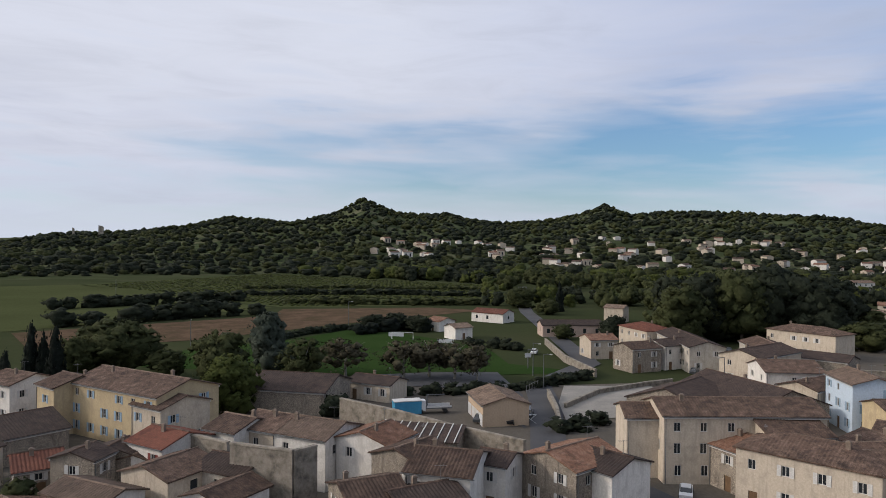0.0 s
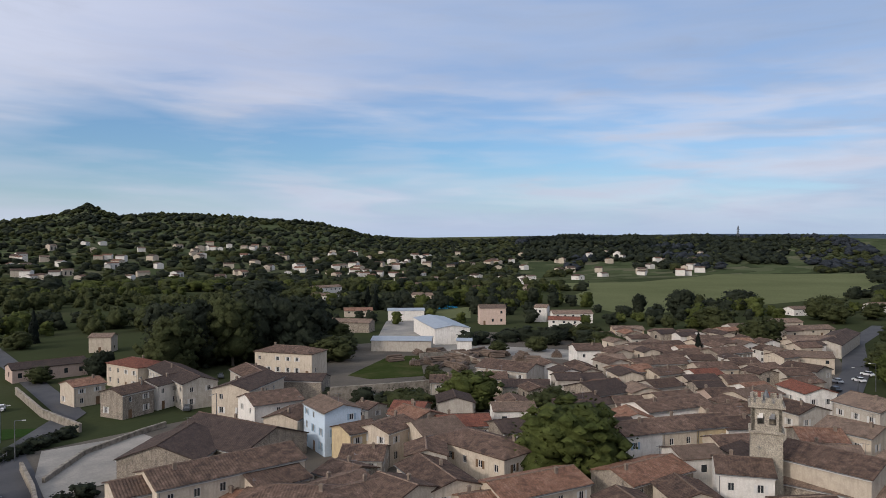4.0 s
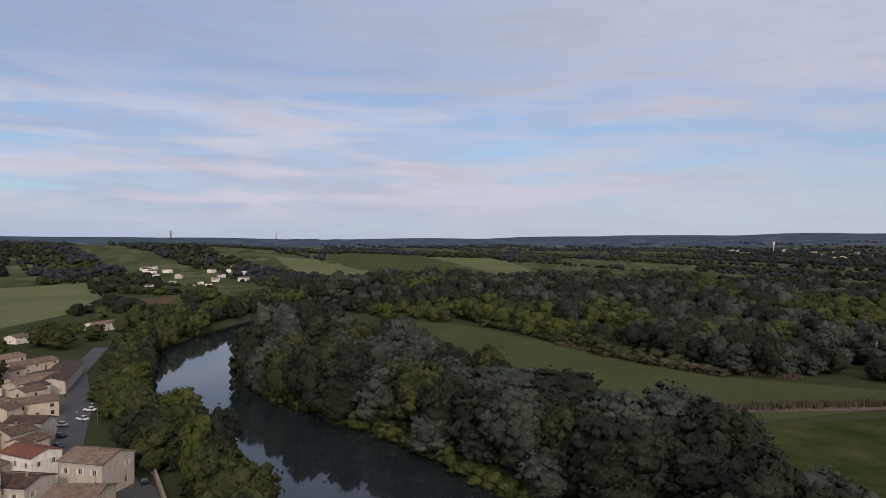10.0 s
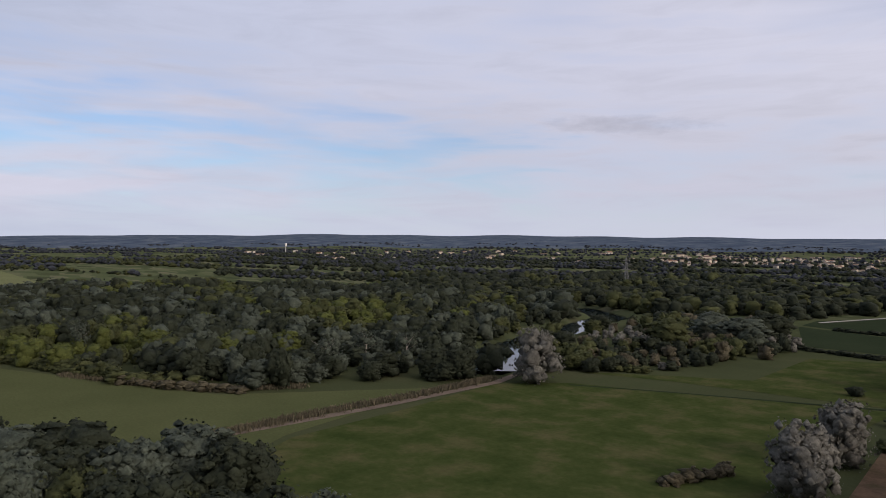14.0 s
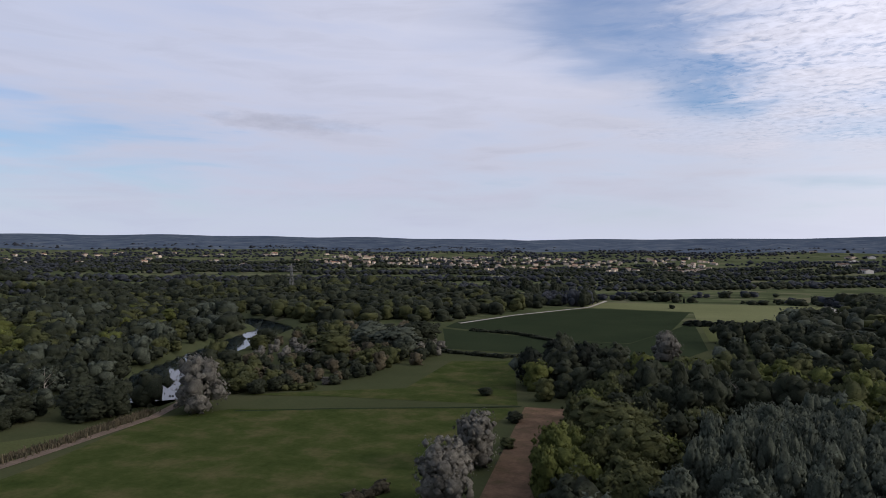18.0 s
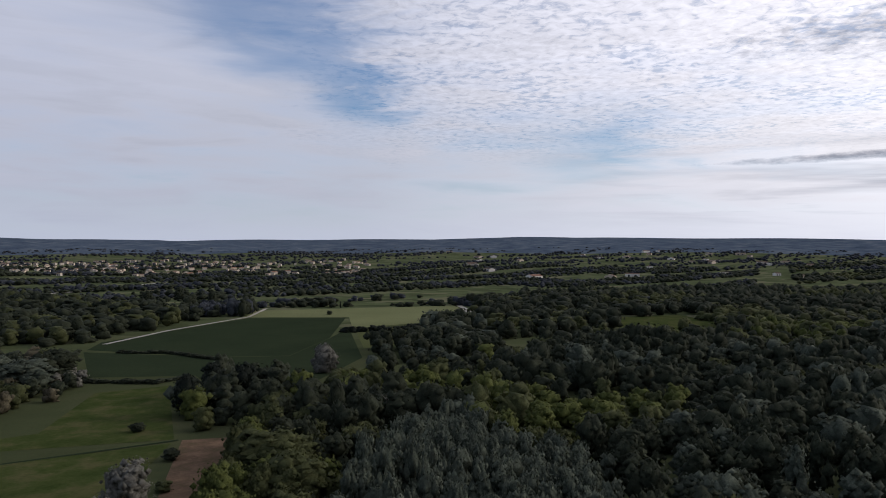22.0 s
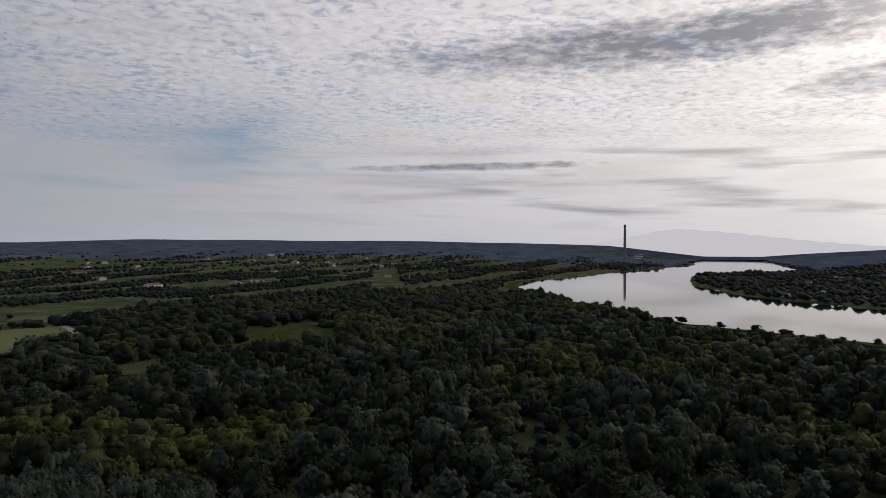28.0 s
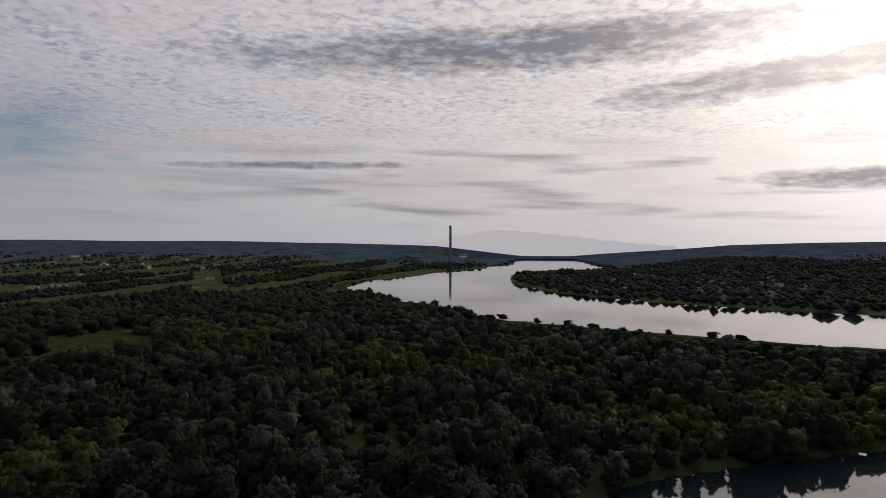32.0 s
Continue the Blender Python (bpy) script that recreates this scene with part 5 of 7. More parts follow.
house(285.0, 256.8, -59, 6.7, 9, 9, wall="white", roof="tan", fine=0)
house(292.4, 242.8, -36, 21.1, 10, 6.5, wall="white", roof="tan", fine=0)
house(271.3, 229.5, -50, 15.4, 8, 5.5, wall="white", roof="red", fine=0)
house(264.6, 187.4, -42, 13.4, 8, 5.2, wall="tan", roof="tan", floors=1, fine=0)
house(243.8, 417.3, -59, 17.8, 9, 8, wall="white", roof="tan", fine=0)
house(180.1, 287.4, -51, 25.3, 9, 6, wall="stone", roof="tan", bare=1, fine=0, floors=1)
house(189.1, 149.8, -34, 9.4, 10, 8.4, wall="white", roof="brown")
house(221.5, 144.9, -20, 22.2, 12, 6.6, wall="white", roof="brown", floors=1, bare=1, fine=0)
house(188.9, 123.5, -7, 21.6, 9, 7.4, wall="cream", roof="brown")
house(168.9, 118.2, -23, 11.1, 9, 7.8, wall="stone", roof="orange")
house(173.9, 110.7, -13, 9.7, 8, 7.4, wall="cream", roof="brown")
house(158.6, 101.5, -18, 8.7, 8, 7.4, wall="grey", roof="brown")
house(180.1, 102.0, -24, 8.2, 8, 7.6, wall="white", roof="red")
house(194.5, 107.1, -34, 11.6, 9, 7.2, wall="cream", roof="brown")
house(239.9, 133.5, -21, 15.6, 9, 7.4, wall="cream", roof="brown", fine=0)
house(223.1, 118.4, -14, 15.1, 9, 7.6, wall="stone", roof="brown")
house(145.7, 90.2, -21, 9.9, 9, 7.8, wall="cream", roof="brown")
house(140.4, 83.0, -6, 9.3, 8, 7.6, wall="white", roof="brown")
house(141.4, 75.4, -24, 9.4, 8, 8, wall="cream", roof="brown")
house(178.7, 91.1, -36, 8.7, 9, 7.6, wall="cream", roof="brown")
house(162.9, 79.8, -6, 13.2, 9, 8, wall="cream", roof="tan")
house(200.8, 95.6, -23, 9.5, 8, 7.6, wall="grey", roof="brown")
house(158.7, 85.3, -32, 7.3, 8, 7.6, wall="pink", roof="brown")
house(196.5, 85.1, -32, 7.6, 8, 8.2, wall="grey", roof="brown")
house(173.7, 71.5, -122, 10.8, 8, 9, wall="white", roof="red")
house(152.4, 64.6, -107, 9.0, 9, 9, wall="grey", roof="brown")
house(145.0, 67.8, -81, 3.5, 5, 11.5, wall="white", roof="red", stacks=0)
house(135.8, 53.6, -49, 7.8, 9, 8.4, wall="stone", roof="orange")
house(143.0, 49.6, -97, 10.0, 9, 9.2, wall="cream", roof="tan")
house(167.2, 54.5, -111, 11.5, 11, 9.6, wall="grey", roof="tan")
house(129.9, 49.2, -55, 9.4, 7, 7.4, wall="grey", roof="tan")
house(136.3, 40.2, -104, 4.9, 7, 6.4, wall="white", roof="tan", bare=1)
house(117.4, 43.3, -91, 14.3, 11, 10.2, wall="cream", roof="brown", bare=1, stacks=0, note="church|stone church nave with a brown tile roof")
house(115.5, 42.6, -81, 13.6, 8, 6.4, wall="stone", roof="tan", bare=1, stacks=0, note="aisle|low church aisle with a bleached tile roof")
house(106.0, 52.6, -56, 8.0, 9, 9, wall="white", roof="brown")
house(298.3, 112.2, 12, 45.0, 10, 6.4, wall="grey", roof="dark", bare=1, floors=1, fine=0)
house(276.2, 116.0, -27, 12.7, 9, 6.2, wall="cream", roof="tan", fine=0)
house(242.4, 99.1, -57, 12.6, 9, 6.6, wall="cream", roof="tan", fine=0)
house(217.8, 126.3, -29, 9.3, 8, 6.8, wall="cream", roof="brown")
house(215.9, 142.8, -23, 16.8, 9, 6, wall="grey", roof="brown")
house(231.2, 103.6, -17, 6.3, 8, 7, wall="cream", roof="brown")
house(211.0, 87.3, -97, 10.7, 8, 7.5, wall="grey", roof="brown")
house(149.0, 70.9, -25, 7.8, 8, 8, wall="cream", roof="brown")
house(190.0, 120.3, -30, 12.0, 7, 7, wall="stone", roof="brown")
house(331.1, 137.7, -27, 22.5, 9, 5, wall="cream", roof="tan", fine=0)
house(436.8, 178.2, -24, 36.2, 9, 5, wall="white", roof="tan", fine=0)
house(484.2, 154.9, -27, 27.5, 9, 6, wall="white", roof="tan", fine=0)
house(318.6, 158.8, -25, 21.8, 9, 5, wall="white", roof="tan", fine=0)
house(221.3, 340.9, -30, 15.9, 9, 5, wall="cream", roof="orange", fine=0)
house(334.4, 152.7, -24, 22.0, 9, 6.5, wall="cream", roof="tan", fine=0)
house(283.8, 116.4, -47, 17.5, 9, 6.5, wall="cream", roof="tan", fine=0)

# ---- single trees ----
tree("plane", 94.8, 77.8, 14, 17.7, 3)
tree("plane", 117.8, 128.6, 10, 14.6, 3)
tree("round", 130.4, 215.8, 9, 14.5, 1)
tree("round", 127.2, 227.8, 11, 17.1, 0)
tree("cypress", 259.0, 387.7, 14, 6.8, 5)
tree("cypress", 249.2, 364.1, 14, 6.4, 5)
tree("cypress", 228.5, 131.5, 11, 3.0, 5)
tree("round", 100.4, 128.1, 7, 12.3, 1)
tree("bush", 137.5, 169.3, 4, 7.2, 1)
tree("round", 126.4, 110.3, 8, 9.9, 1)
tree("round", 223.0, 167.4, 8, 11.4, 1)
tree("round", 239.7, 190.7, 8, 15.0, 1)
tree("round", 349.6, 211.6, 16, 13.3, 0)
tree("round", 434.5, 221.8, 12, 19.8, 0)
tree("poplar", 354.6, 243.1, 12, 20.9, 0)
tree("round", 409.3, 161.5, 13, 32.1, 1)
tree("round", 319.4, 175.8, 12, 23.7, 1)
tree("round", 282.6, 135.1, 12, 15.3, 1)
tree("poplar", 339.9, 332.7, 13, 11.6, 0)
tree("poplar", 345.4, 320.3, 12, 15.3, 0)
tree("plane", -40.2, 130.9, 11, 10.0, 3)
tree("round", -50.7, 158.7, 12, 12.2, 1)
tree("poplar", -42.3, 174.3, 14, 12.3, 2)
tree("round", -78.1, 168.3, 13, 16.5, 1)
tree("round", -84.0, 160.2, 10, 8.8, 1)
tree("cypress", -86.0, 147.0, 15, 4.1, 5)
tree("cypress", -78.2, 142.6, 15, 4.5, 5)
tree("cypress", -83.3, 147.1, 13, 3.6, 5)
tree("cypress", -82.4, 168.8, 14, 1.8, 5)
tree("round", -64.2, 163.9, 7, 7.4, 1)
tree("cypress", -81.3, 130.5, 12, 3.2, 5)
tree("bare", -23.0, 168.9, 9, 11.1, 7)
tree("bare", -29.5, 151.5, 11, 10.0, 1)
tree("bare", -8.9, 166.8, 9, 9.5, 7)
tree("bare", -2.9, 170.0, 9, 11.0, 7)
tree("bare", 3.2, 167.4, 9, 9.5, 7)
tree("bare", 8.5, 165.4, 8, 6.7, 7)
for bx, by, top, wide, tint in ((76, 226, 19, 17, 1), (88, 238, 22, 20, 0), (99, 231, 23, 18, 1), (111, 238, 24, 20, 0), (122, 232, 22, 18, 0), (132, 240, 21, 18, 0), (84, 252, 20, 17, 0), (104, 254, 22, 20, 1), (126, 257, 21, 19, 0)):
    tree("plane" if tint else "round", bx, by, top, wide, tint)
for n, (bx, by) in enumerate(((139, -61), (153, -54), (167, -47), (180, -41), (194, -33), (207, -25), (221, -15), (236, -4), (251, 10), (266, 19), (284, 27), (303, 35))):
    tree(("silver", "round", "silver")[n % 3], bx, by, 17 + 1.7 * (n % 3), 15 + (n % 4), (0, 1, 2, 0)[n % 4])
for bx, by, top, wide, tint in ((254, -366, 9, 11, 1), (262, -392, 10, 12, 0), (281, -456, 11, 13, 1), (292, -486, 12, 14, 0), (245, -344, 7, 9, 7)):
    tree("round", bx, by, top, wide, tint)
tree("round", 98.0, 274.9, 16, 25.9, 1)
tree("round", 121.0, 279.3, 15, 22.1, 1)
tree("round", 186.9, 391.8, 20, 41.9, 0)
tree("round", 197.0, 372.0, 16, 30.5, 1)
tree("round", 144.6, 238.4, 11, 13.5, 1)
tree("round", 58.3, 238.6, 8, 7.9, 0)
tree("round", 41.9, 238.5, 5, 7.8, 1)
tree("round", 48.6, 321.0, 7, 15.7, 1)
tree("cypress", 56.4, 335.3, 14, 4.9, 5)
tree("round", 39.2, 353.2, 10, 17.2, 1)
tree("round", -17.2, 262.0, 6, 12.7, 0)
tree("round", -8.6, 256.6, 6, 12.5, 0)
tree("round", -25.2, 257.3, 6, 8.4, 0)
tree("bush", -48.6, 80.5, 5, 4.7, 1)
tree("bush", -45.6, 79.7, 4, 4.6, 1)
tree("bush", -20.1, 130.7, 4, 4.4, 0)
tree("bush", 28.5, 126.2, 2.5, 5.3, 0)
tree("bush", 24.0, 124.0, 2.5, 5.2, 0)
tree("round", 102.7, 135.1, 7, 12.9, 1)
tree("round", 135.9, 90.3, 6, 5.5, 1)
tree("round", 122.2, 119.0, 6, 4.3, 1)
tree("round", 188.2, 191.1, 5, 13.3, 1)
tree("round", 203.3, 184.8, 6, 15.9, 1)
tree("round", 222.6, 174.6, 8, 18.6, 0)
tree("round", 222.2, 193.5, 7, 14.5, 0)
tree("bush", 134.2, 161.6, 4, 7.0, 1)
tree("round", 335.4, 102.4, 8, 23.0, 1)
tree("round", 264.6, 82.6, 9, 18.4, 1)
tree("round", 217.1, 53.9, 10, 15.0, 0)
tree("poplar", 186.2, 37.4, 12, 12.0, 0)
tree("round", 160.1, 26.5, 11, 12.5, 0)
tree("round", 127.5, 16.4, 11, 11.2, 0)
tree("round", 373.5, 105.0, 12, 22.2, 0)
tree("round", 430.2, 142.5, 9, 22.2, 1)
tree("round", 395.1, 150.5, 10, 20.7, 1)
tree("birch", 303.8, -256.8, 18, 16.3, 2)
tree("birch", 286.5, -272.3, 18, 16.2, 2)
tree("birch", 296.1, -223.2, 18, 16.7, 2)
tree("round", 358.2, -238.2, 15, 17.6, 3)
tree("round", 380.1, -222.7, 15, 21.6, 3)
tree("round", 355.0, -193.4, 15, 19.9, 3)
tree("round", 414.2, -184.4, 15, 26.0, 3)
tree("round", 492.1, -132.1, 15, 25.0, 1)
tree("bush", 443.1, -139.9, 8, 19.1, 3)
tree("poplar", 423.1, -216.6, 19, 23.3, 2)
tree("birch", 458.4, -155.7, 18, 11.9, 2)
tree("round", 295.3, -329.3, 15, 18.0, 0)
tree("round", 737.3, -85.5, 15, 84.5, 0)
tree("round", 80.6, -356.7, 4.5, 12.2, 0)
tree("blossom", 55.8, -239.3, 20, 15.8, 4)
tree("blossom", 55.7, -202.2, 20, 15.5, 4)
tree("round", 55.3, -307.3, 5, 13.1, 0)
tree("bush", 49.6, -269.3, 4, 9.3, 1)
tree("bush", 170.0, -358.3, 5, 13.2, 0)
tree("poplar", 54.4, -419.5, 21, 31.3, 5)
tree("poplar", 37.5, -423.1, 21, 31.4, 5)
tree("poplar", 62.7, -388.9, 21, 19.5, 5)
tree("poplar", 18.0, -369.4, 21, 21.3, 0)
tree("round", 11.7, -271.1, 20, 27.2, 1)
tree("round", 1.4, -239.6, 20, 22.2, 1)
tree("birch", -40.5, -345.0, 19, 13.1, 2)
tree("poplar", -46.3, -278.6, 21, 14.0, 2)
tree("cypress", -32.5, -991.2, 9, 9.6, 5)
tree("bush", -16.5, -899.4, 5, 16.0, 0)
tree("poplar", 453.2, -1435.1, 21, 26.8, 0)
tree("poplar", 240.5, -1058.5, 21, 52.7, 0)
tree("poplar", 213.4, -1149.1, 21, 66.2, 0)
tree("poplar", 148.4, -1036.1, 21, 59.3, 0)
tree("blossom", -10.6, -500.8, 20, 16.3, 4)
tree("round", 202.8, -487.8, 20, 39.0, 2)
tree("round", 170.4, -502.0, 20, 39.1, 0)
tree("round", 172.5, -461.4, 20, 36.4, 2)
tree("round", 201.7, -425.9, 20, 27.2, 1)
tree("silver", 340.2, 3.3, 19, 41.7, 0)
tree("silver", 276.1, -18.1, 19, 27.3, 2)
tree("round", 397.8, 36.7, 8, 29.4, 0)
tree("round", 319.0, 34.2, 8, 23.8, 1)
tree("silver", 136.5, -60.7, 19, 18.8, 0)
tree("silver", 200.8, -51.6, 19, 25.7, 2)
tree("silver", 209.7, -29.9, 19, 22.8, 0)
tree("silver", 192.5, -66.7, 19, 25.3, 0)
tree("silver", 170.9, -89.8, 19, 22.3, 2)
tree("silver", 153.0, -90.7, 19, 19.2, 0)
tree("round", 254.0, 6.0, 9, 18.6, 1)
tree("round", 216.0, -19.0, 9, 16.0, 1)
tree("round", 168.0, -46.0, 8, 15.7, 1)
tree("silver", 163.7, -70.5, 19, 17.8, 2)
tree("silver", 172.0, -54.0, 19, 18.1, 0)
tree("silver", 146.0, -58.0, 19, 17.5, 0)
tree("silver", 203.0, -34.0, 19, 16.6, 2)

# ---- infill: the plain houses behind and between the others ----
GARDENS = ([(116, 197), (150, 244), (190, 281), (239, 292), (242, 267), (223, 169), (180, 136), (161, 143), (136, 143), (116, 138), (99, 162)], [(99, 162), (123, 166), (153, 164), (136, 138), (115, 130), (97, 143)])


def infill(poly, gap, seed, tops, spread=(6.5, 9.5)):
    rng = random.Random(seed)
    xs, ys = [p[0] for p in poly], [p[1] for p in poly]
    y = min(ys)
    while y < max(ys):
        x = min(xs)
        while x < max(xs):
            px, py = x + rng.uniform(-1.5, 1.5), y + rng.uniform(-1.5, 1.5)
            L, W = rng.uniform(*spread), rng.uniform(spread[0] * 0.85, spread[1] * 0.85)
            clear = not any(inside(np.array([px]), np.array([py]), g)[0] for g in GARDENS) and inside(np.array([px]), np.array([py]), poly)[0] and away(np.array([px]), np.array([py]), STREET)[0] > 6.5 and away(np.array([px]), np.array([py]), QUAY)[0] > 8.5
            if clear and all(math.hypot(px - hx, py - hy) > r * 0.66 + L * 0.52 for hx, hy, r in HOUSES) and all(math.hypot(px - hx, py - hy) > r + L * 0.45 for hx, hy, r in PLANTED):
                house(px, py, rng.choice((-32, 58, -25, 65)) + rng.uniform(-6, 6), L, W, rng.uniform(*tops), wall=rng.choice(("grey", "cream", "white", "white", "stone", "cream")),
                      roof=rng.choice(("brown", "brown", "tan", "orange", "dark")), shutter=rng.choice(("", "white", "blue", "brown")), stacks=rng.choice((0, 1)), fine=0)
            x += gap
        y += gap


infill([(60, 75), (75, 105), (100, 135), (125, 175), (150, 185), (190, 165), (225, 130), (205, 90), (165, 62), (130, 45), (95, 35)], 7.0, 21, (6.2, 8.6))
infill([(-60, 60), (-70, 100), (-35, 90), (0, 85), (10, 70), (0, 55)], 7.5, 22, (4.5, 7.0))
infill([(225, 130), (190, 168), (230, 190), (300, 150), (310, 125), (250, 100)], 8.5, 23, (5.5, 7.5))
infill([(36, 60), (50, 80), (80, 60), (70, 40)], 7.5, 24, (5.5, 7.5))


# ---- far houses ----
def models():
    rows = (("white", "tan"), ("white", "orange"), ("white", "brown"), ("cream", "tan"))
    return [house(9000 + 40 * k, 9000, 0, 12, 9, 6.0 + 0.4 * (k % 2), wall=w, roof=r, fine=0, z=0, floors=1 + k % 2) for k, (w, r) in enumerate(rows)]


def hamlet(poly, count, seed, patterns, gap=16.0, tall=1.0):
    rng = random.Random(seed)
    xs, ys, done, tries = [p[0] for p in poly], [p[1] for p in poly], [], 0
    while len(done) < count and tries < count * 40:
        tries += 1
        x, y = rng.uniform(min(xs), max(xs)), rng.uniform(min(ys), max(ys))
        if not inside(np.array([x]), np.array([y]), poly)[0] or any(math.hypot(x - a, y - b) < gap for a, b in done) or any(inside(np.array([x]), np.array([y]), poly_)[0] for poly_ in FIELDS):
            continue
        s = rng.uniform(0.7, 1.15)
        copy_thing(patterns[rng.randrange(len(patterns))], pose(x, y, float(land(x, y)) - 0.2, 0, 0, rng.uniform(0, 180)) @ Matrix.Diagonal((s, s, s * tall, 1)))
        done.append((x, y))
        HOUSES.append((x, y, 9))


PATTERNS = models()
hamlet(sector(28, 60, 520, 900), 28, 33, PATTERNS)
hamlet(sector(60, 68, 640, 900), 8, 34, PATTERNS)
hamlet(sector(74.5, 83.5, 880, 1250), 26, 35, PATTERNS)
for pattern in PATTERNS:
    for ob in (*pattern.children_recursive, pattern):
        bpy.data.objects.remove(ob)


def far_houses(label, poly, count, seed, size=(9, 15), tall=(5, 8), walls=("white", "cream")):
    """Many small distant houses, walls and gable roofs, as one object of kind stuff."""
    rng = random.Random(seed)
    xs, ys = [p[0] for p in poly], [p[1] for p in poly]
    verts, faces, index, made = [], [], [], 0
    while made < count:
        x, y = rng.uniform(min(xs), max(xs)), rng.uniform(min(ys), max(ys))
        if not inside(np.array([x]), np.array([y]), poly)[0]:
            continue
        made += 1
        HOUSES.append((x, y, 10))
        L, W, H = rng.uniform(*size), rng.uniform(*size) * 0.7, rng.uniform(*tall)
        m = pose(x, y, float(land(x, y)) - 0.5, 0, 0, rng.uniform(0, 180))
        n, up, o = len(verts), H + W * 0.17, 0.4
        spots = [(-L, -W, 0), (L, -W, 0), (L, W, 0), (-L, W, 0), (-L, -W, H), (L, -W, H), (L, W, H), (-L, W, H), (-L, 0, up), (L, 0, up),
                 (-L - o, -W - 2 * o, H - 0.1), (L + o, -W - 2 * o, H - 0.1), (L + o, 0, up + 0.25), (-L - o, 0, up + 0.25), (-L - o, W + 2 * o, H - 0.1), (L + o, W + 2 * o, H - 0.1),
                 (-L * 0.6, -W - 0.1, 1), (-L * 0.3, -W - 0.1, 1), (-L * 0.3, -W - 0.1, H * 0.75), (-L * 0.6, -W - 0.1, H * 0.75), (L * 0.3, -W - 0.1, 1), (L * 0.6, -W - 0.1, 1), (L * 0.6, -W - 0.1, H * 0.75), (L * 0.3, -W - 0.1, H * 0.75)]
        verts += [tuple(m @ Vector((px / 2 if abs(px) > 0.5 else px, py / 2 if abs(py) > 0.2 else py, pz))) for px, py, pz in spots]
        k = rng.randrange(2)
        r = 2 + rng.randrange(3)
        for q, c in (((0, 1, 5, 4), k), ((1, 2, 6, 5), k), ((2, 3, 7, 6), k), ((3, 0, 4, 7), k), ((5, 6, 9), k), ((7, 4, 8), k), ((10, 11, 12, 13), r), ((15, 14, 13, 12), r), ((16, 17, 18, 19), 5), ((20, 21, 22, 23), 5)):
            faces.append(tuple(i + n for i in q))
            index.append(c)
    me = mesh_of("far_houses", verts, faces, [M_WALL[walls[0]], M_WALL[walls[1]], M_ROOF["tan"], M_ROOF["orange"], M_ROOF["brown"], M_GLASS], index)
    tagged(new("far_houses", me), label, "houses", kind="stuff")


far_houses("distant white houses below the hill", sector(-6, 6, 900, 1150), 26, 31)
far_houses("distant pale villas among trees on the slopes", sector(8, 34, 780, 1150), 75, 32)
far_houses("distant pale houses on the plain", sector(34, 60, 900, 1300), 50, 37)
far_houses("distant village of pale houses on a low hill", sector(153, 184, 1950, 2700, 6), 270, 36, (9, 17), (5, 8), ("cream", "grey"))
far_houses("distant pale buildings on the plain", sector(120, 158, 2100, 3000, 4), 50, 38, (12, 30), (5, 7), ("cream", "grey"))
far_houses("distant pale farm buildings across the plain", sector(190, 218, 1800, 3400, 4), 36, 39, (12, 40), (5, 8))
far_houses("distant houses across the great river", sector(246, 262, 1500, 2400, 4), 30, 40, (10, 16), (6, 8))

# ---- single built things ----
M_STONE = material("pale_church_stone", ((0.32, 0.275, 0.215), (0.5, 0.44, 0.35)), 0.6, 4.0, 0.95, 0.5)
masonry(M_STONE, 0.5)
M_RUBBLE = material("rubble_wall", ((0.12, 0.105, 0.085), (0.26, 0.225, 0.18), (0.34, 0.3, 0.25)), 0.8, 2.5, 0.97, 0.9, space="World")
M_STEEL = material("galvanised_steel", ((0.12, 0.125, 0.13), (0.18, 0.185, 0.19)), 1.0, 6.0, 0.5, 0.05, metal=0.6)
M_CONCRETE = material("old_concrete", ((0.2, 0.19, 0.18), (0.3, 0.29, 0.27)), 0.05, 0.6, 0.9, 0.1, space="World")
M_RUBBER = material("tyre_rubber", ((0.015, 0.015, 0.016), (0.03, 0.03, 0.03)), 2.0, 20.0, 0.85, 0.1)
M_PAINT = tuple(material(name, (c, tuple(v * 1.15 for v in c)), 0.7, 9.0, 0.3, 0.0, spec=0.6) for name, c in (("dark_grey_paint", (0.05, 0.055, 0.06)), ("white_paint", (0.6, 0.6, 0.6)), ("silver_paint", (0.3, 0.31, 0.33)), ("black_paint", (0.015, 0.016, 0.02))))
M_BLUEBOX = material("blue_paint", ((0.05, 0.26, 0.45), (0.08, 0.33, 0.52)), 0.7, 6.0, 0.5, 0.05)
M_LOG = material("cut_timber", ((0.11, 0.078, 0.058), (0.2, 0.15, 0.115)), 0.4, 5.0, 0.95, 0.4, own=0.4)
M_POOL = material("pool_water", ((0.03, 0.25, 0.42), (0.05, 0.32, 0.5)), 0.3, 2.0, 0.1, 0.05)
M_DIRT = material("brown_earth", ((0.075, 0.055, 0.04), (0.14, 0.105, 0.075)), 0.15, 1.2, 0.97, 0.4, space="World")
M_REED = material("dry_reeds", ((0.06, 0.056, 0.032), (0.125, 0.105, 0.066)), 0.1, 1.0, 0.95, 0.0, island=0.5, space="World")


def thing(name, x, y, z, turn, label, category, group=""):
    base = new(name, None)
    base.matrix_basis = pose(x, y, z, 0, 0, turn)
    return tagged(base, label, category, group)


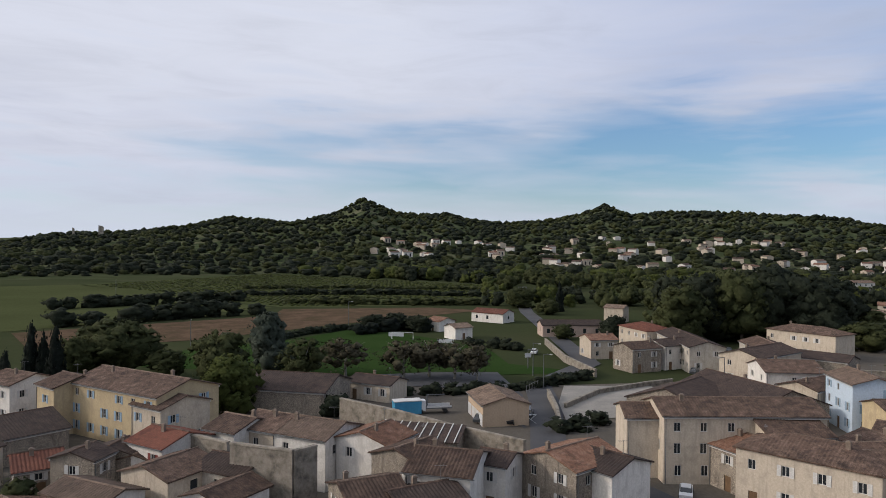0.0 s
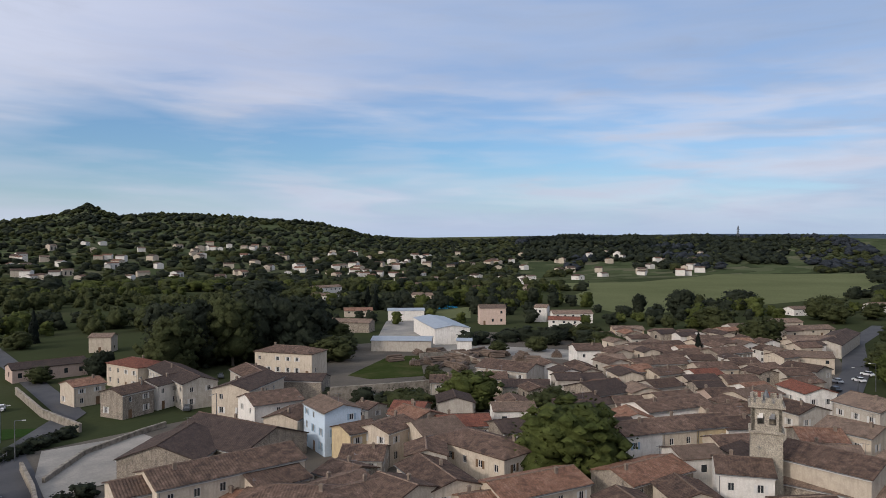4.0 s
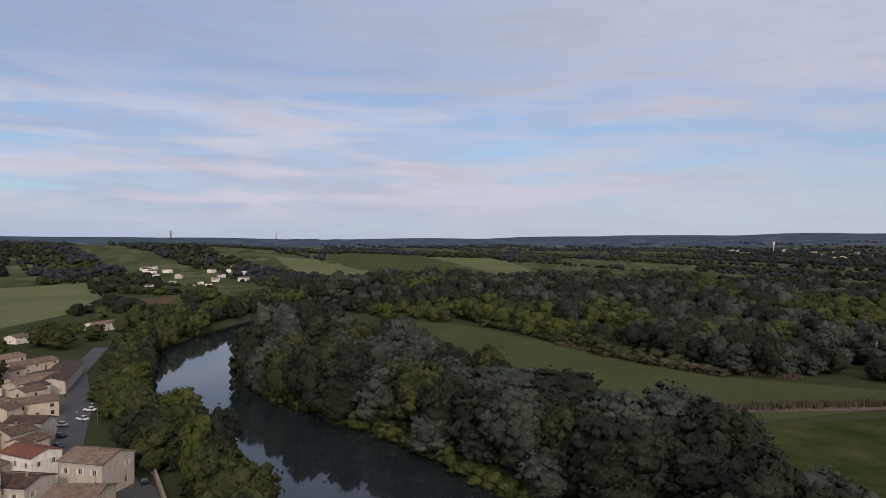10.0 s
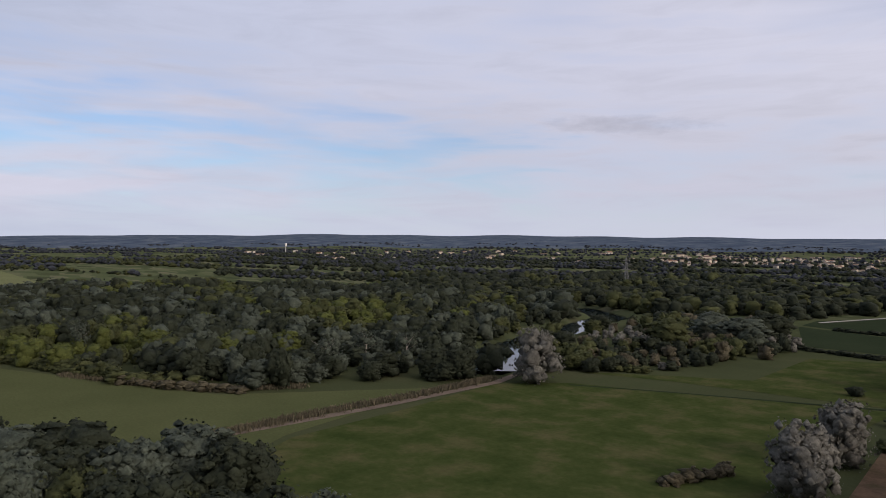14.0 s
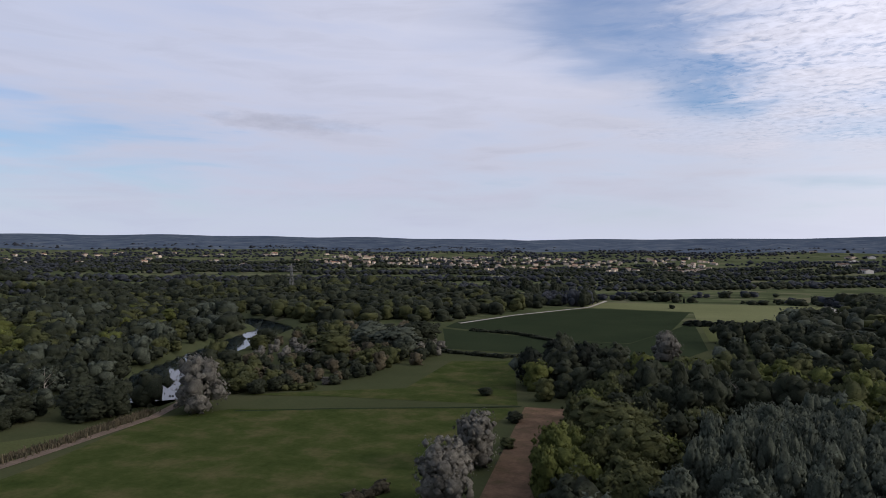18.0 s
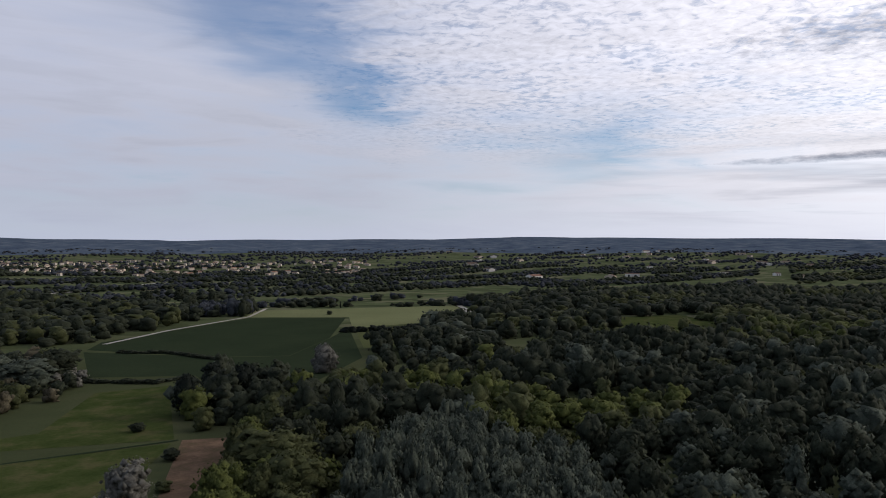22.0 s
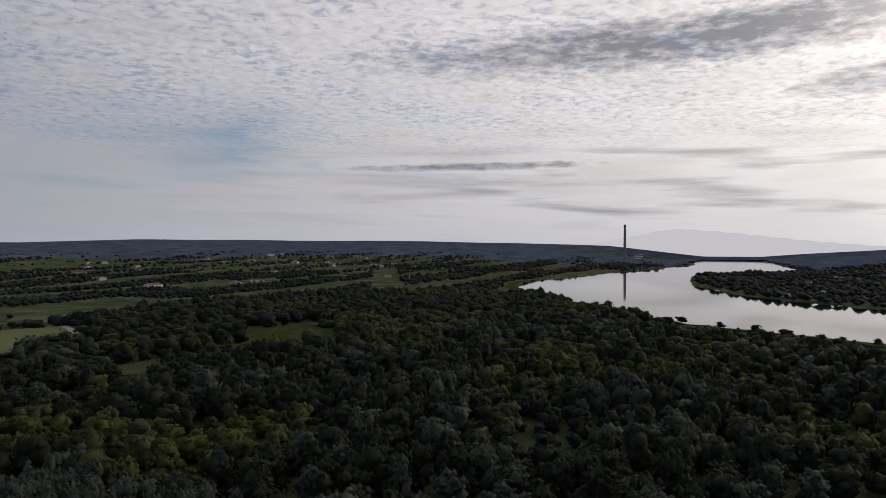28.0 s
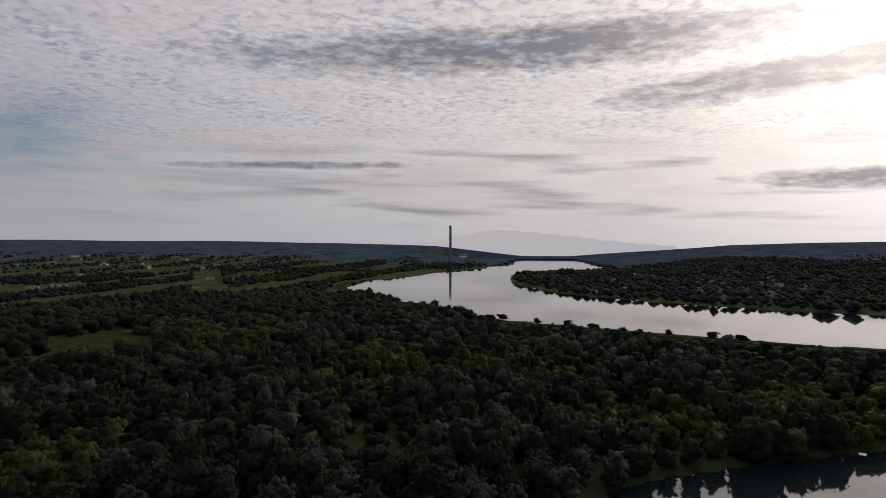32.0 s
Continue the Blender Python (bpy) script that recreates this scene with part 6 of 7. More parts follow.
def church_tower(x, y, turn, top):
    base = thing("church_tower", x, y, 0, turn, "square stone church tower with an arched belfry", "tower")
    w = 2.3
    part("shaft", square_pipe("shaft", ((-1, w + 0.15, w + 0.15), (3, w + 0.1, w + 0.1), (top - 6.2, w, w)), M_STONE), base)
    part("cornice", square_pipe("cornice", ((top - 6.2, w, w), (top - 6.05, w + 0.3, w + 0.3), (top - 5.8, w + 0.3, w + 0.3), (top - 5.7, w - 0.1, w - 0.1)), M_STONE), base)
    z0, z1 = top - 5.7, top - 2.2
    xs = (-w + 0.1, -1.35, -0.35, 0.35, 1.35, w - 0.1)
    zs = (z0, z0 + 1.0, z1 - 0.7, z1)
    face = lattice("belfry_wall", xs, zs, ((1, 1), (3, 1)), -w + 0.1, -w + 0.6, M_STONE)
    for turned in (0, 90, 180, 270):
        wall = part("belfry_wall", face, base, turn=turned)
        for cx in (-0.85, 0.85):
            rows = [(cx - 0.52, cx - 0.3, -w + 0.08, -w + 0.5, z1 - 1.05, z1 - 0.69), (cx + 0.3, cx + 0.52, -w + 0.08, -w + 0.5, z1 - 1.05, z1 - 0.69)]
            for row in rows:
                part("arch_stone", boxes("arch_stone", [row], M_STONE), wall)
    part("bell_deck", boxes("bell_deck", [(-w + 0.6, w - 0.6, -w + 0.6, w - 0.6, z0, z0 + 0.3)], M_CHIMNEY), base)
    part("upper_cornice", square_pipe("upper_cornice", ((z1, w - 0.1, w - 0.1), (z1 + 0.15, w + 0.35, w + 0.35), (z1 + 0.5, w + 0.35, w + 0.35), (z1 + 0.52, w, w), (z1 + 0.9, w, w)), M_STONE), base)
    for k in range(4):
        for u in (-1.6, -0.2, 1.2):
            part("merlon", shared("merlon", lambda: boxes("merlon", [(0, 0.9, -w, -w + 0.4, z1 + 0.9, z1 + 1.7)], M_STONE)), base, (0, 0, 0), 90 * k).location.xy = (u * math.cos(math.pi / 2 * k), u * math.sin(math.pi / 2 * k))
    part("bell_frame", pipe("bell_frame", [(0, 0, z1 + 0.6, 0.5), (0, 0, z1 + 1.6, 0.5), (0, 0, z1 + 2.6, 0.08)], M_STEEL), base)


def stone_wall(line, high, label):
    """A coped rubble wall along a line."""
    verts, faces = [], []
    for k, (x, y) in enumerate(line):
        ax, ay = line[max(k - 1, 0)]
        bx, by = line[min(k + 1, len(line) - 1)]
        n = math.hypot(bx - ax, by - ay) or 1
        ux, uy = -(by - ay) / n, (bx - ax) / n
        h = high * (1 + 0.04 * math.sin(3 * k))
        for off, z in ((-0.3, -1.0), (-0.26, h - 0.2), (-0.36, h - 0.2), (-0.3, h), (0.3, h), (0.36, h - 0.2), (0.26, h - 0.2), (0.3, -1.0)):
            verts.append((x + ux * off, y + uy * off, z))
        if k:
            faces += [(8 * k - 8 + i, 8 * k + i, 8 * k + (i + 1) % 8, 8 * k - 8 + (i + 1) % 8) for i in range(7)]
    faces += [tuple(range(8)), tuple(range(len(verts) - 8, len(verts)))[::-1]]
    tagged(new("stone_wall", mesh_of("stone_wall", verts, faces, M_RUBBLE)), label, "wall", group="village walls")


def car(x, y, turn, paint):
    """A small car: body, cabin glass, wheels and lights."""
    names = ("dark grey", "white", "silver", "black")
    base = thing("car", x, y, 0.22, turn, f"{names[paint]} small car parked on the asphalt", "car", "parked cars")

    def body():
        side = [(-2.05, 0.3), (-2.1, 0.75), (-1.5, 0.95), (-1.45, 0.97), (1.3, 0.98), (2.0, 0.9), (2.1, 0.6), (2.05, 0.3)]
        verts = [(px, s * (0.84 if k not in (2, 3, 4, 5) else 0.8), pz) for s in (-1, 1) for k, (px, pz) in enumerate(side)]
        n = len(side)
        return mesh_of("body", verts, [(k, (k + 1) % n, n + (k + 1) % n, n + k) for k in range(n)] + [tuple(range(n))[::-1], tuple(range(n, 2 * n))], M_PAINT[paint])

    def cabin():
        v = [(-1.5, -0.76, 0.95), (1.15, -0.76, 0.95), (1.15, 0.76, 0.95), (-1.5, 0.76, 0.95), (-1.1, -0.62, 1.42), (0.4, -0.62, 1.45), (0.4, 0.62, 1.45), (-1.1, 0.62, 1.42)]
        return mesh_of("cabin", v, [(0, 1, 5, 4), (1, 2, 6, 5), (2, 3, 7, 6), (3, 0, 4, 7), (4, 5, 6, 7)], M_GLASS)

    part("body", shared(("car", paint), body), base)
    part("cabin", shared("cabin", cabin), base, label="dark glazed cabin")
    part("roof", shared(("car_roof", paint), lambda: boxes("roof", [(-1.12, 0.42, -0.63, 0.63, 1.42, 1.5)], M_PAINT[paint])), base)
    for wx in (-1.3, 1.3):
        for wy in (-0.8, 0.8):
            part("wheel", shared("wheel", lambda: mesh_of("wheel", *wheel_data(0.31, 0.2), M_RUBBER)), base, (wx, wy, 0.31))
    for ly in (-0.6, 0.6):
        part("headlight", shared("headlight", lambda: boxes("headlight", [(2.03, 2.1, -0.17, 0.17, 0.62, 0.76)], M_FRAME)), base, (0, ly, 0))


def wheel_data(r, w, n=12):
    v = [(r * math.cos(2 * math.pi * k / n), s * w / 2, r * math.sin(2 * math.pi * k / n)) for s in (-1, 1) for k in range(n)]
    return v, [(k, (k + 1) % n, n + (k + 1) % n, n + k) for k in range(n)] + [tuple(range(n))[::-1], tuple(range(n, 2 * n))]


def lorry(x, y, turn):
    base = thing("lorry", x, y, 0.2, turn, "white flatbed lorry with a small crane", "lorry")
    part("cab", mesh_of("cab", [(-3.2, -1, 0.5), (-1.6, -1, 0.5), (-1.6, 1, 0.5), (-3.2, 1, 0.5), (-3.1, -0.95, 1.4), (-1.6, -0.95, 2.4), (-1.6, 0.95, 2.4), (-3.1, 0.95, 1.4), (-2.6, -0.92, 2.4), (-2.6, 0.92, 2.4)],
                        [(0, 1, 5, 8, 4), (2, 3, 7, 9, 6), (1, 2, 6, 5), (3, 0, 4, 7), (4, 8, 9, 7), (8, 5, 6, 9), (3, 2, 1, 0)], M_PAINT[1]), base)
    part("bed", boxes("bed", [(-1.5, 3.4, -1.05, 1.05, 0.85, 1.05)], M_STEEL), base)
    for sy in (-1.05, 0.98):
        part("side_board", boxes("side_board", [(-1.4, 3.4, sy, sy + 0.07, 1.05, 1.45)], M_PAINT[1]), base)
    part("crane_post", pipe("crane_post", [(-1.2, 0, 0.9, 0.16), (-1.2, 0, 3.4, 0.12)], M_STEEL), base)
    part("crane_arm", boxes("crane_arm", [(-1.2, 2.2, -0.08, 0.08, 3.2, 3.4)], M_STEEL), base)
    for wx in (-2.5, 2.2):
        for wy in (-0.95, 0.95):
            part("wheel", shared("lorry_wheel", lambda: mesh_of("wheel", *wheel_data(0.42, 0.26), M_RUBBER)), base, (wx, wy, 0.42))


def container(x, y, turn):
    base = thing("site_cabin", x, y, 0.2, turn, "blue steel site cabin with a pale flat roof", "cabin")
    part("body", boxes("body", [(-2.6, 2.6, -1.2, 1.2, 0, 2.4)], M_BLUEBOX), base)
    part("roof", boxes("roof", [(-2.7, 2.7, -1.3, 1.3, 2.4, 2.55)], M_FRAME), base)
    for k in range(9):
        part("rib", shared("cabin_rib", lambda: boxes("rib", [(-0.05, 0.05, -1.24, -1.2, 0.05, 2.35)], M_BLUEBOX)), base, (-2.4 + 0.6 * k, 0, 0))


def goal(x, y, turn):
    base = thing("football_goal", x, y, 0.1, turn, "white metal football goal on the pitch", "goal")
    for px in (-3.6, 3.6):
        part("post", shared("goal_post", lambda: pipe("post", [(0, 0, 0, 0.08), (0, 0, 2.44, 0.08)], M_PAINT[1])), base, (px, 0, 0))
        part("stay", shared("goal_stay", lambda: pipe("stay", [(0, 1.6, 0, 0.05), (0, 0.1, 2.4, 0.05)], M_PAINT[1])), base, (px, 0, 0))
    part("crossbar", boxes("crossbar", [(-3.68, 3.68, -0.07, 0.07, 2.38, 2.54)], M_PAINT[1]), base)


def board(x, y, turn):
    base = thing("sign_board", x, y, 0.1, turn, "blank white board on two short posts", "sign")
    part("panel", boxes("panel", [(-2.6, 2.6, -0.05, 0.05, 0.6, 1.9)], M_PAINT[1]), base)
    for px in (-2, 2):
        part("post", boxes("post", [(px - 0.06, px + 0.06, 0.05, 0.15, -0.2, 1.8)], M_STEEL), base)


def lamp_post(x, y, high):
    base = thing("street_lamp", x, y, 0, (x * 31) % 360, "slim grey street lamp post", "lamp post", "street lamps")
    part("pole", pipe("pole", [(0, 0, -0.3, 0.14), (0, 0, high * 0.5, 0.1), (0, 0, high, 0.06)], M_STEEL), base)
    part("arm", boxes("arm", [(0, 1.4, -0.04, 0.04, high - 0.1, high)], M_STEEL), base)
    part("lamp_head", boxes("lamp_head", [(1.2, 1.9, -0.14, 0.14, high - 0.16, high - 0.02)], M_FRAME), base)


def pylon(x, y, top):
    """A lattice power pylon with three pairs of arms."""
    z = float(land(x, y))
    h = max(38.0, top - z)
    base = thing("power_pylon", x, y, top - h, (x * 7 + y) % 90, "tall grey lattice electricity pylon", "pylon", "power pylons")
    thick = 0.28

    def bar(a, b, r):
        a, b = Vector(a), Vector(b)
        d = (b - a).normalized()
        s = d.orthogonal().normalized() * r
        t = d.cross(s)
        return [a + s, a + t, a - s, a - t, b + s, b + t, b - s, b - t]

    def frame_mesh(name, bars):
        verts, faces = [], []
        for a, b, r in bars:
            n = len(verts)
            verts += bar(a, b, r)
            faces += [(n + k, n + (k + 1) % 4, n + 4 + (k + 1) % 4, n + 4 + k) for k in range(4)]
        return mesh_of(name, verts, faces, M_STEEL)

    levels = [(0, 4.2), (0.2, 3.3), (0.4, 2.4), (0.58, 1.6), (0.72, 1.2), (0.86, 0.9), (1.0, 0.2)]
    corners = ((-1, -1), (1, -1), (1, 1), (-1, 1))
    for cx, cy in corners:
        part("leg", pipe("leg", [(cx * w, cy * w, h * f, thick) for f, w in levels], M_STEEL, 4), base)
    bars = []
    for (f0, w0), (f1, w1) in zip(levels, levels[1:]):
        for k in range(4):
            (ax, ay), (bx, by) = corners[k], corners[(k + 1) % 4]
            bars += [((ax * w0, ay * w0, h * f0), (bx * w1, by * w1, h * f1), 0.16), ((bx * w0, by * w0, h * f0), (ax * w1, ay * w1, h * f1), 0.16)]
    part("bracing", frame_mesh("bracing", bars), base)
    for f, reach in ((0.62, 7.5), (0.76, 9.0), (0.9, 6.0)):
        part("arm", frame_mesh("arm", [((-reach, 0, h * f), (reach, 0, h * f), 0.25), ((-reach, 0, h * f), (0, 0, h * f + 2.2), 0.18), ((reach, 0, h * f), (0, 0, h * f + 2.2), 0.18)]), base)


def smoke_stack(x, y, top):
    z = float(land(x, y))
    base = thing("power_station_chimney", x, y, z, 0, "very tall slender concrete chimney of a power station", "chimney")
    h = top - z
    part("shaft", pipe("shaft", [(0, 0, -2, 9.0), (0, 0, h * 0.3, 7.6), (0, 0, h * 0.7, 6.8), (0, 0, h * 0.94, 6.4)], M_CONCRETE, 20), base)
    part("rim", pipe("rim", [(0, 0, h * 0.94, 6.8), (0, 0, h, 6.6)], M_CHIMNEY, 20), base, label="darker banded chimney top")


def power_station(x, y):
    z = float(land(x, y))
    base = thing("power_station", x, y, z, 35, "grey industrial power station halls by the river", "power station")
    for k, (dx, w, d, h) in enumerate(((-60, 70, 40, 34), (20, 80, 46, 26), (90, 60, 34, 18))):
        part("hall", boxes("hall", [(dx - w / 2, dx + w / 2, -d / 2, d / 2, -2, h)], M_CONCRETE), base)
        part("roof", boxes("roof", [(dx - w / 2 - 1, dx + w / 2 + 1, -d / 2 - 1, d / 2 + 1, h, h + 1.5)], M_ROOF["metal"]), base)


def ruined_tower(x, y, top, wide):
    z = min(float(land(x, y)), top - 14)
    base = thing("ruined_tower", x, y, z, 20, "ruined medieval stone tower on a wooded hill", "tower", "ruined towers")
    h, w = top - z, wide / 2
    part("shaft", square_pipe("shaft", ((-3, w, w), (h - 4, w * 0.95, w * 0.95)), M_STONE), base)
    part("broken_top", mesh_of("broken_top", [(-w * .95, -w * .95, h - 4), (w * .95, -w * .95, h - 4), (w * .95, w * .95, h - 4), (-w * .95, w * .95, h - 4), (-w * .9, -w * .9, h), (w * .5, -w * .9, h - 1), (w * .8, w * .9, h - 3), (-w * .9, w * .8, h - 1.5)],
                               [(0, 1, 5, 4), (1, 2, 6, 5), (2, 3, 7, 6), (3, 0, 4, 7), (4, 5, 6, 7)], M_STONE), base)


def water_tower(x, y, top):
    z = float(land(x, y))
    base = thing("water_tower", x, y, z, 0, "small white water tower on a distant rise", "water tower")
    h = max(9.0, top - z)
    part("stem", pipe("stem", [(0, 0, -1, 1.6), (0, 0, h * 0.6, 1.5)], M_FRAME, 12), base)
    part("tank", pipe("tank", [(0, 0, h * 0.6, 1.6), (0, 0, h * 0.7, 3.4), (0, 0, h * 0.95, 3.5), (0, 0, h, 2.4)], M_FRAME, 14), base)


def log_pile(x, y, turn, kind):
    """A stack of cut logs, each one a part."""
    base = thing("log_pile", x, y, 0.2, turn, "stack of weathered brown logs in a timber yard", "log pile", "log piles")
    me = shared("log", lambda: mesh_of("log", [(s * 2.8, 0.32 * math.cos(a), 0.32 * math.sin(a)) for s in (-1, 1) for a in [2 * math.pi * k / 7 for k in range(7)]],
                                       [(k, (k + 1) % 7, 7 + (k + 1) % 7, 7 + k) for k in range(7)] + [tuple(range(7))[::-1], tuple(range(7, 14))], M_LOG))
    rows = (6, 5, 4, 2) if kind else (5, 4, 2)
    for level, n in enumerate(rows):
        for k in range(n):
            part("log", me, base, (0.3 * math.sin(k * 5 + level), (k - (n - 1) / 2) * 0.66, 0.32 + 0.55 * level), 3 * math.sin(7 * k + level))


def reeds(line, label, seed=3):
    """A band of tall dry blades."""
    rng = np.random.default_rng(seed)
    spots = []
    for (ax, ay), (bx, by) in zip(line, line[1:]):
        n = int(math.hypot(bx - ax, by - ay) * 34)
        s = rng.uniform(0, 1, n)
        spots.append(np.stack([ax + (bx - ax) * s + rng.normal(0, 2.0, n), ay + (by - ay) * s + rng.normal(0, 2.0, n)], 1))
    p = np.concatenate(spots)
    n = len(p)
    a = rng.uniform(0, 6.28, n)
    w, h = rng.uniform(0.1, 0.28, n), rng.uniform(0.9, 2.3, n)
    lean = rng.normal(0, 0.35, (n, 2))
    dx, dy = np.cos(a) * w, np.sin(a) * w
    z = land(p[:, 0], p[:, 1])
    v = np.stack([np.stack([p[:, 0] - dx, p[:, 1] - dy, z], 1), np.stack([p[:, 0] + dx, p[:, 1] + dy, z], 1),
                  np.stack([p[:, 0] + dx * 0.6 + lean[:, 0], p[:, 1] + dy * 0.6 + lean[:, 1], z + h], 1), np.stack([p[:, 0] - dx * 0.6 + lean[:, 0], p[:, 1] - dy * 0.6 + lean[:, 1], z + h * 0.9], 1)], 1).reshape(-1, 3)
    tagged(new("reeds", quick_mesh("reeds", v, np.arange(4 * n).reshape(-1, 4), M_REED)), label, "reeds", kind="stuff")



church_tower(110.3, 50.9, 28, 19.0)
stone_wall([(-18.2, 127.1), (-7.7, 118.4), (1.7, 109.5), (12.0, 100.4)], 4.4, "old rubble stone wall beside the car park")
stone_wall([(22.7, 148.7), (22.0, 133.3), (20.5, 120.0)], 1.8, "low stone wall along the street")
stone_wall([(96.0, 160.9), (112.6, 154.6), (130.2, 149.9), (139.3, 151.2)], 4.2, "long grey garden wall with patches of plaster")
stone_wall([(24.5, 138.3), (34.2, 152.0), (48.0, 161.2), (54.1, 164.1)], 1.2, "low curved wall round the gravel court")
stone_wall([(-38.7, 82.7), (-33.8, 87.3), (-29.7, 96.8)], 3.7, "stone terrace wall")
stone_wall([(158.3, 202.3), (172.7, 199.1), (159.2, 155.3)], 1.8, "stone wall of a paddock")
stone_wall([(33.5, 226.3), (33.9, 192.5), (37.8, 171.3)], 2, "white garden wall beside the street")
stone_wall([(-25.0, 83.6), (-16.9, 80.5)], 8.7, "tall ruined stone wall with weathered plaster")
stone_wall([(-16.9, 80.5), (-14.7, 82.7)], 8.7, "tall ruined stone wall return")
stone_wall([(-33.8, 93.1), (-26.9, 88.8)], 7.2, "stone facade wall with openings")
stone_wall([(198.2, 56.4), (176.3, 44.2), (154.3, 36.2), (126.4, 28.4)], 1.8, "river parapet wall of pale stone")
car(155.0, 43.2, 25, 1)
car(144.7, 40.2, 25, 1)
car(151.6, 37.7, 25, 0)
car(145.2, 35.7, 25, 2)
car(139.6, 34.2, 25, 1)
car(133.6, 32.9, 25, 1)
car(170.2, 45.1, 25, 3)
car(188.0, 72.0, 60, 3)
car(202.7, 77.0, 60, 0)
car(214.0, 80.6, 60, 3)
car(227.3, 85.1, 60, 2)
car(234.2, 81.4, 60, 1)
car(31.7, 90.3, 70, 1)
car(10.1, 134.0, 70, 1)
car(11.0, 128.8, 70, 0)
car(12.7, 126.4, 70, 3)
car(277.2, 178.7, 60, 1)
car(86.8, 211.8, 70, 0)
car(246.9, 83.4, 70, 1)
car(7.2, 127.5, 70, 0)
lorry(-1.5, 134.2, 10)
container(-6.5, 133.2, 15)
goal(-13.1, 234.1, -5)
board(-15.4, 237.8, -5)
board(1.2, 222.5, -5)
lamp_post(22.6, 172.9, 8)
lamp_post(22.6, 183.0, 5)
lamp_post(-170.8, 368.0, 12)
lamp_post(-35.4, 266.8, 10)
lamp_post(-77.9, 217.9, 8)
lamp_post(64.5, 159.8, 7)
lamp_post(54.1, 181.9, 9)
lamp_post(22.8, 156.3, 8)
lamp_post(223.8, 73.3, 8)
lamp_post(213.8, 74.4, 8)
pylon(1431, 741, 79)
pylon(2236, 532, 97)
pylon(2683, 261, 100)
pylon(527, -935, 48)
pylon(1824, -509, 10)
pylon(1642, -1134, 15)
smoke_stack(-3242, -2337, 205)
power_station(-3268, -2267)
ruined_tower(-655, 1349, 60, 9)
ruined_tower(-697, 1328, 55, 4)
water_tower(2175, -1416, 66)
log_pile(153.1, 191.4, 60, 1)
log_pile(170.1, 204.8, 26, 2)
log_pile(166.3, 190.3, 101, 1)
log_pile(156.8, 181.7, 39, 0)
log_pile(174.9, 192.4, 17, 0)
log_pile(181.2, 189.0, 102, 2)
log_pile(187.0, 187.4, 74, 0)
log_pile(181.8, 174.7, 56, 2)
log_pile(183.8, 169.4, 137, 1)
log_pile(163.5, 209.5, 70, 0)
log_pile(155.3, 175.4, 27, 1)
log_pile(148.5, 192.8, 54, 0)
log_pile(181.4, 185.5, 164, 1)
log_pile(190.8, 180.7, 69, 0)
log_pile(199.9, 172.3, 42, 1)
log_pile(153.8, 174.6, 74, 2)
log_pile(167.2, 178.9, 95, 0)
log_pile(168.8, 206.5, 155, 1)
log_pile(147.5, 202.6, 171, 1)
log_pile(182.3, 167.3, 129, 0)
yard_dice = random.Random(9)
for n in range(18):
    log_pile(150 + 4.4 * (n % 9) + yard_dice.uniform(-1.5, 1.5), 183 + 9 * (n // 9) + 1.2 * (n % 9) + yard_dice.uniform(-3, 3), yard_dice.uniform(0, 180), 0)
sheet("pool", [(282.3, 343.0), (297.8, 341.2), (311.1, 358.0), (300.5, 362.4)], M_POOL, "bright blue garden swimming pool", "pool", 0.4)
sheet("yard", [(156.9, 231.7), (174.5, 213.4), (201.3, 157.4), (222.9, 168.7), (195.2, 215.3), (240.1, 268.9), (251.3, 340.3), (217.2, 307.2)], M_GRAVEL, "pale timber yard strewn with logs", "yard", 0.14)
sheet("yard", [(-22.5, 154.7), (-18.3, 161.0), (6.2, 155.7), (7.6, 135.0), (14.9, 123.0), (17.5, 150.4), (14.1, 176.3), (-3.0, 175.6), (-18.1, 171.3)], M_ASPHALT, "grey asphalt car park", "yard", 0.16)
field("field", [(119.9, 190.3), (153.1, 213.4), (161.8, 206.7), (138.1, 173.9), (122.0, 180.1)], M_MEADOW, "rough paddock inside stone walls")
field("field", [(268.3, 338.1), (311.5, 343.9), (265.0, 292.5), (246.1, 301.1)], M_PALECROP, "light green orchard plot")
sheet("track", ribbon([(-198.9, -903.5), (-203.2, -957.0), (-203.8, -1034.7)], 4), M_GRAVEL, "pale farm track", "track", 0.2)
sheet("track", ribbon([(185.7, -668.1), (150.8, -761.0), (81.9, -885.1), (68.9, -991.5)], 2.5), M_GRAVEL, "pale farm track", "track", 0.2)
sheet("track", ribbon([(221.5, -122.9), (217.8, -167.5), (215.8, -200.2), (214.4, -265.3), (221.5, -293.2)], 2.6), M_DIRT, "brown farm track between reeds", "track", 0.2)
sheet("ditch", ribbon([(185.9, -286.4), (145.2, -304.3), (94.5, -323.7), (57.8, -338.3)], 1.0), M_DARKCROP, "narrow dark ditch along the meadow", "ditch", 0.2)
sheet("road", ribbon([(564.8, -1140.4), (462.8, -1228.3), (386.3, -1336.1), (368.1, -1442.9), (316.9, -1549.0)], 6), M_GRAVEL, "distant pale main road across the plain", "road", 1.5)
reeds([(223.3, -114.8), (223.2, -170.1), (219.9, -224.1), (221.8, -272.0)], "tall dry reeds beside the track")
reeds([(383.9, -121.8), (342.9, -135.1), (293.4, -160.9), (271.5, -191.9)], "reed bed along the wood edge")
reeds([(227.4, -347.3), (206.4, -392.9), (203.3, -340.4)], "tangle of reddish brambles")
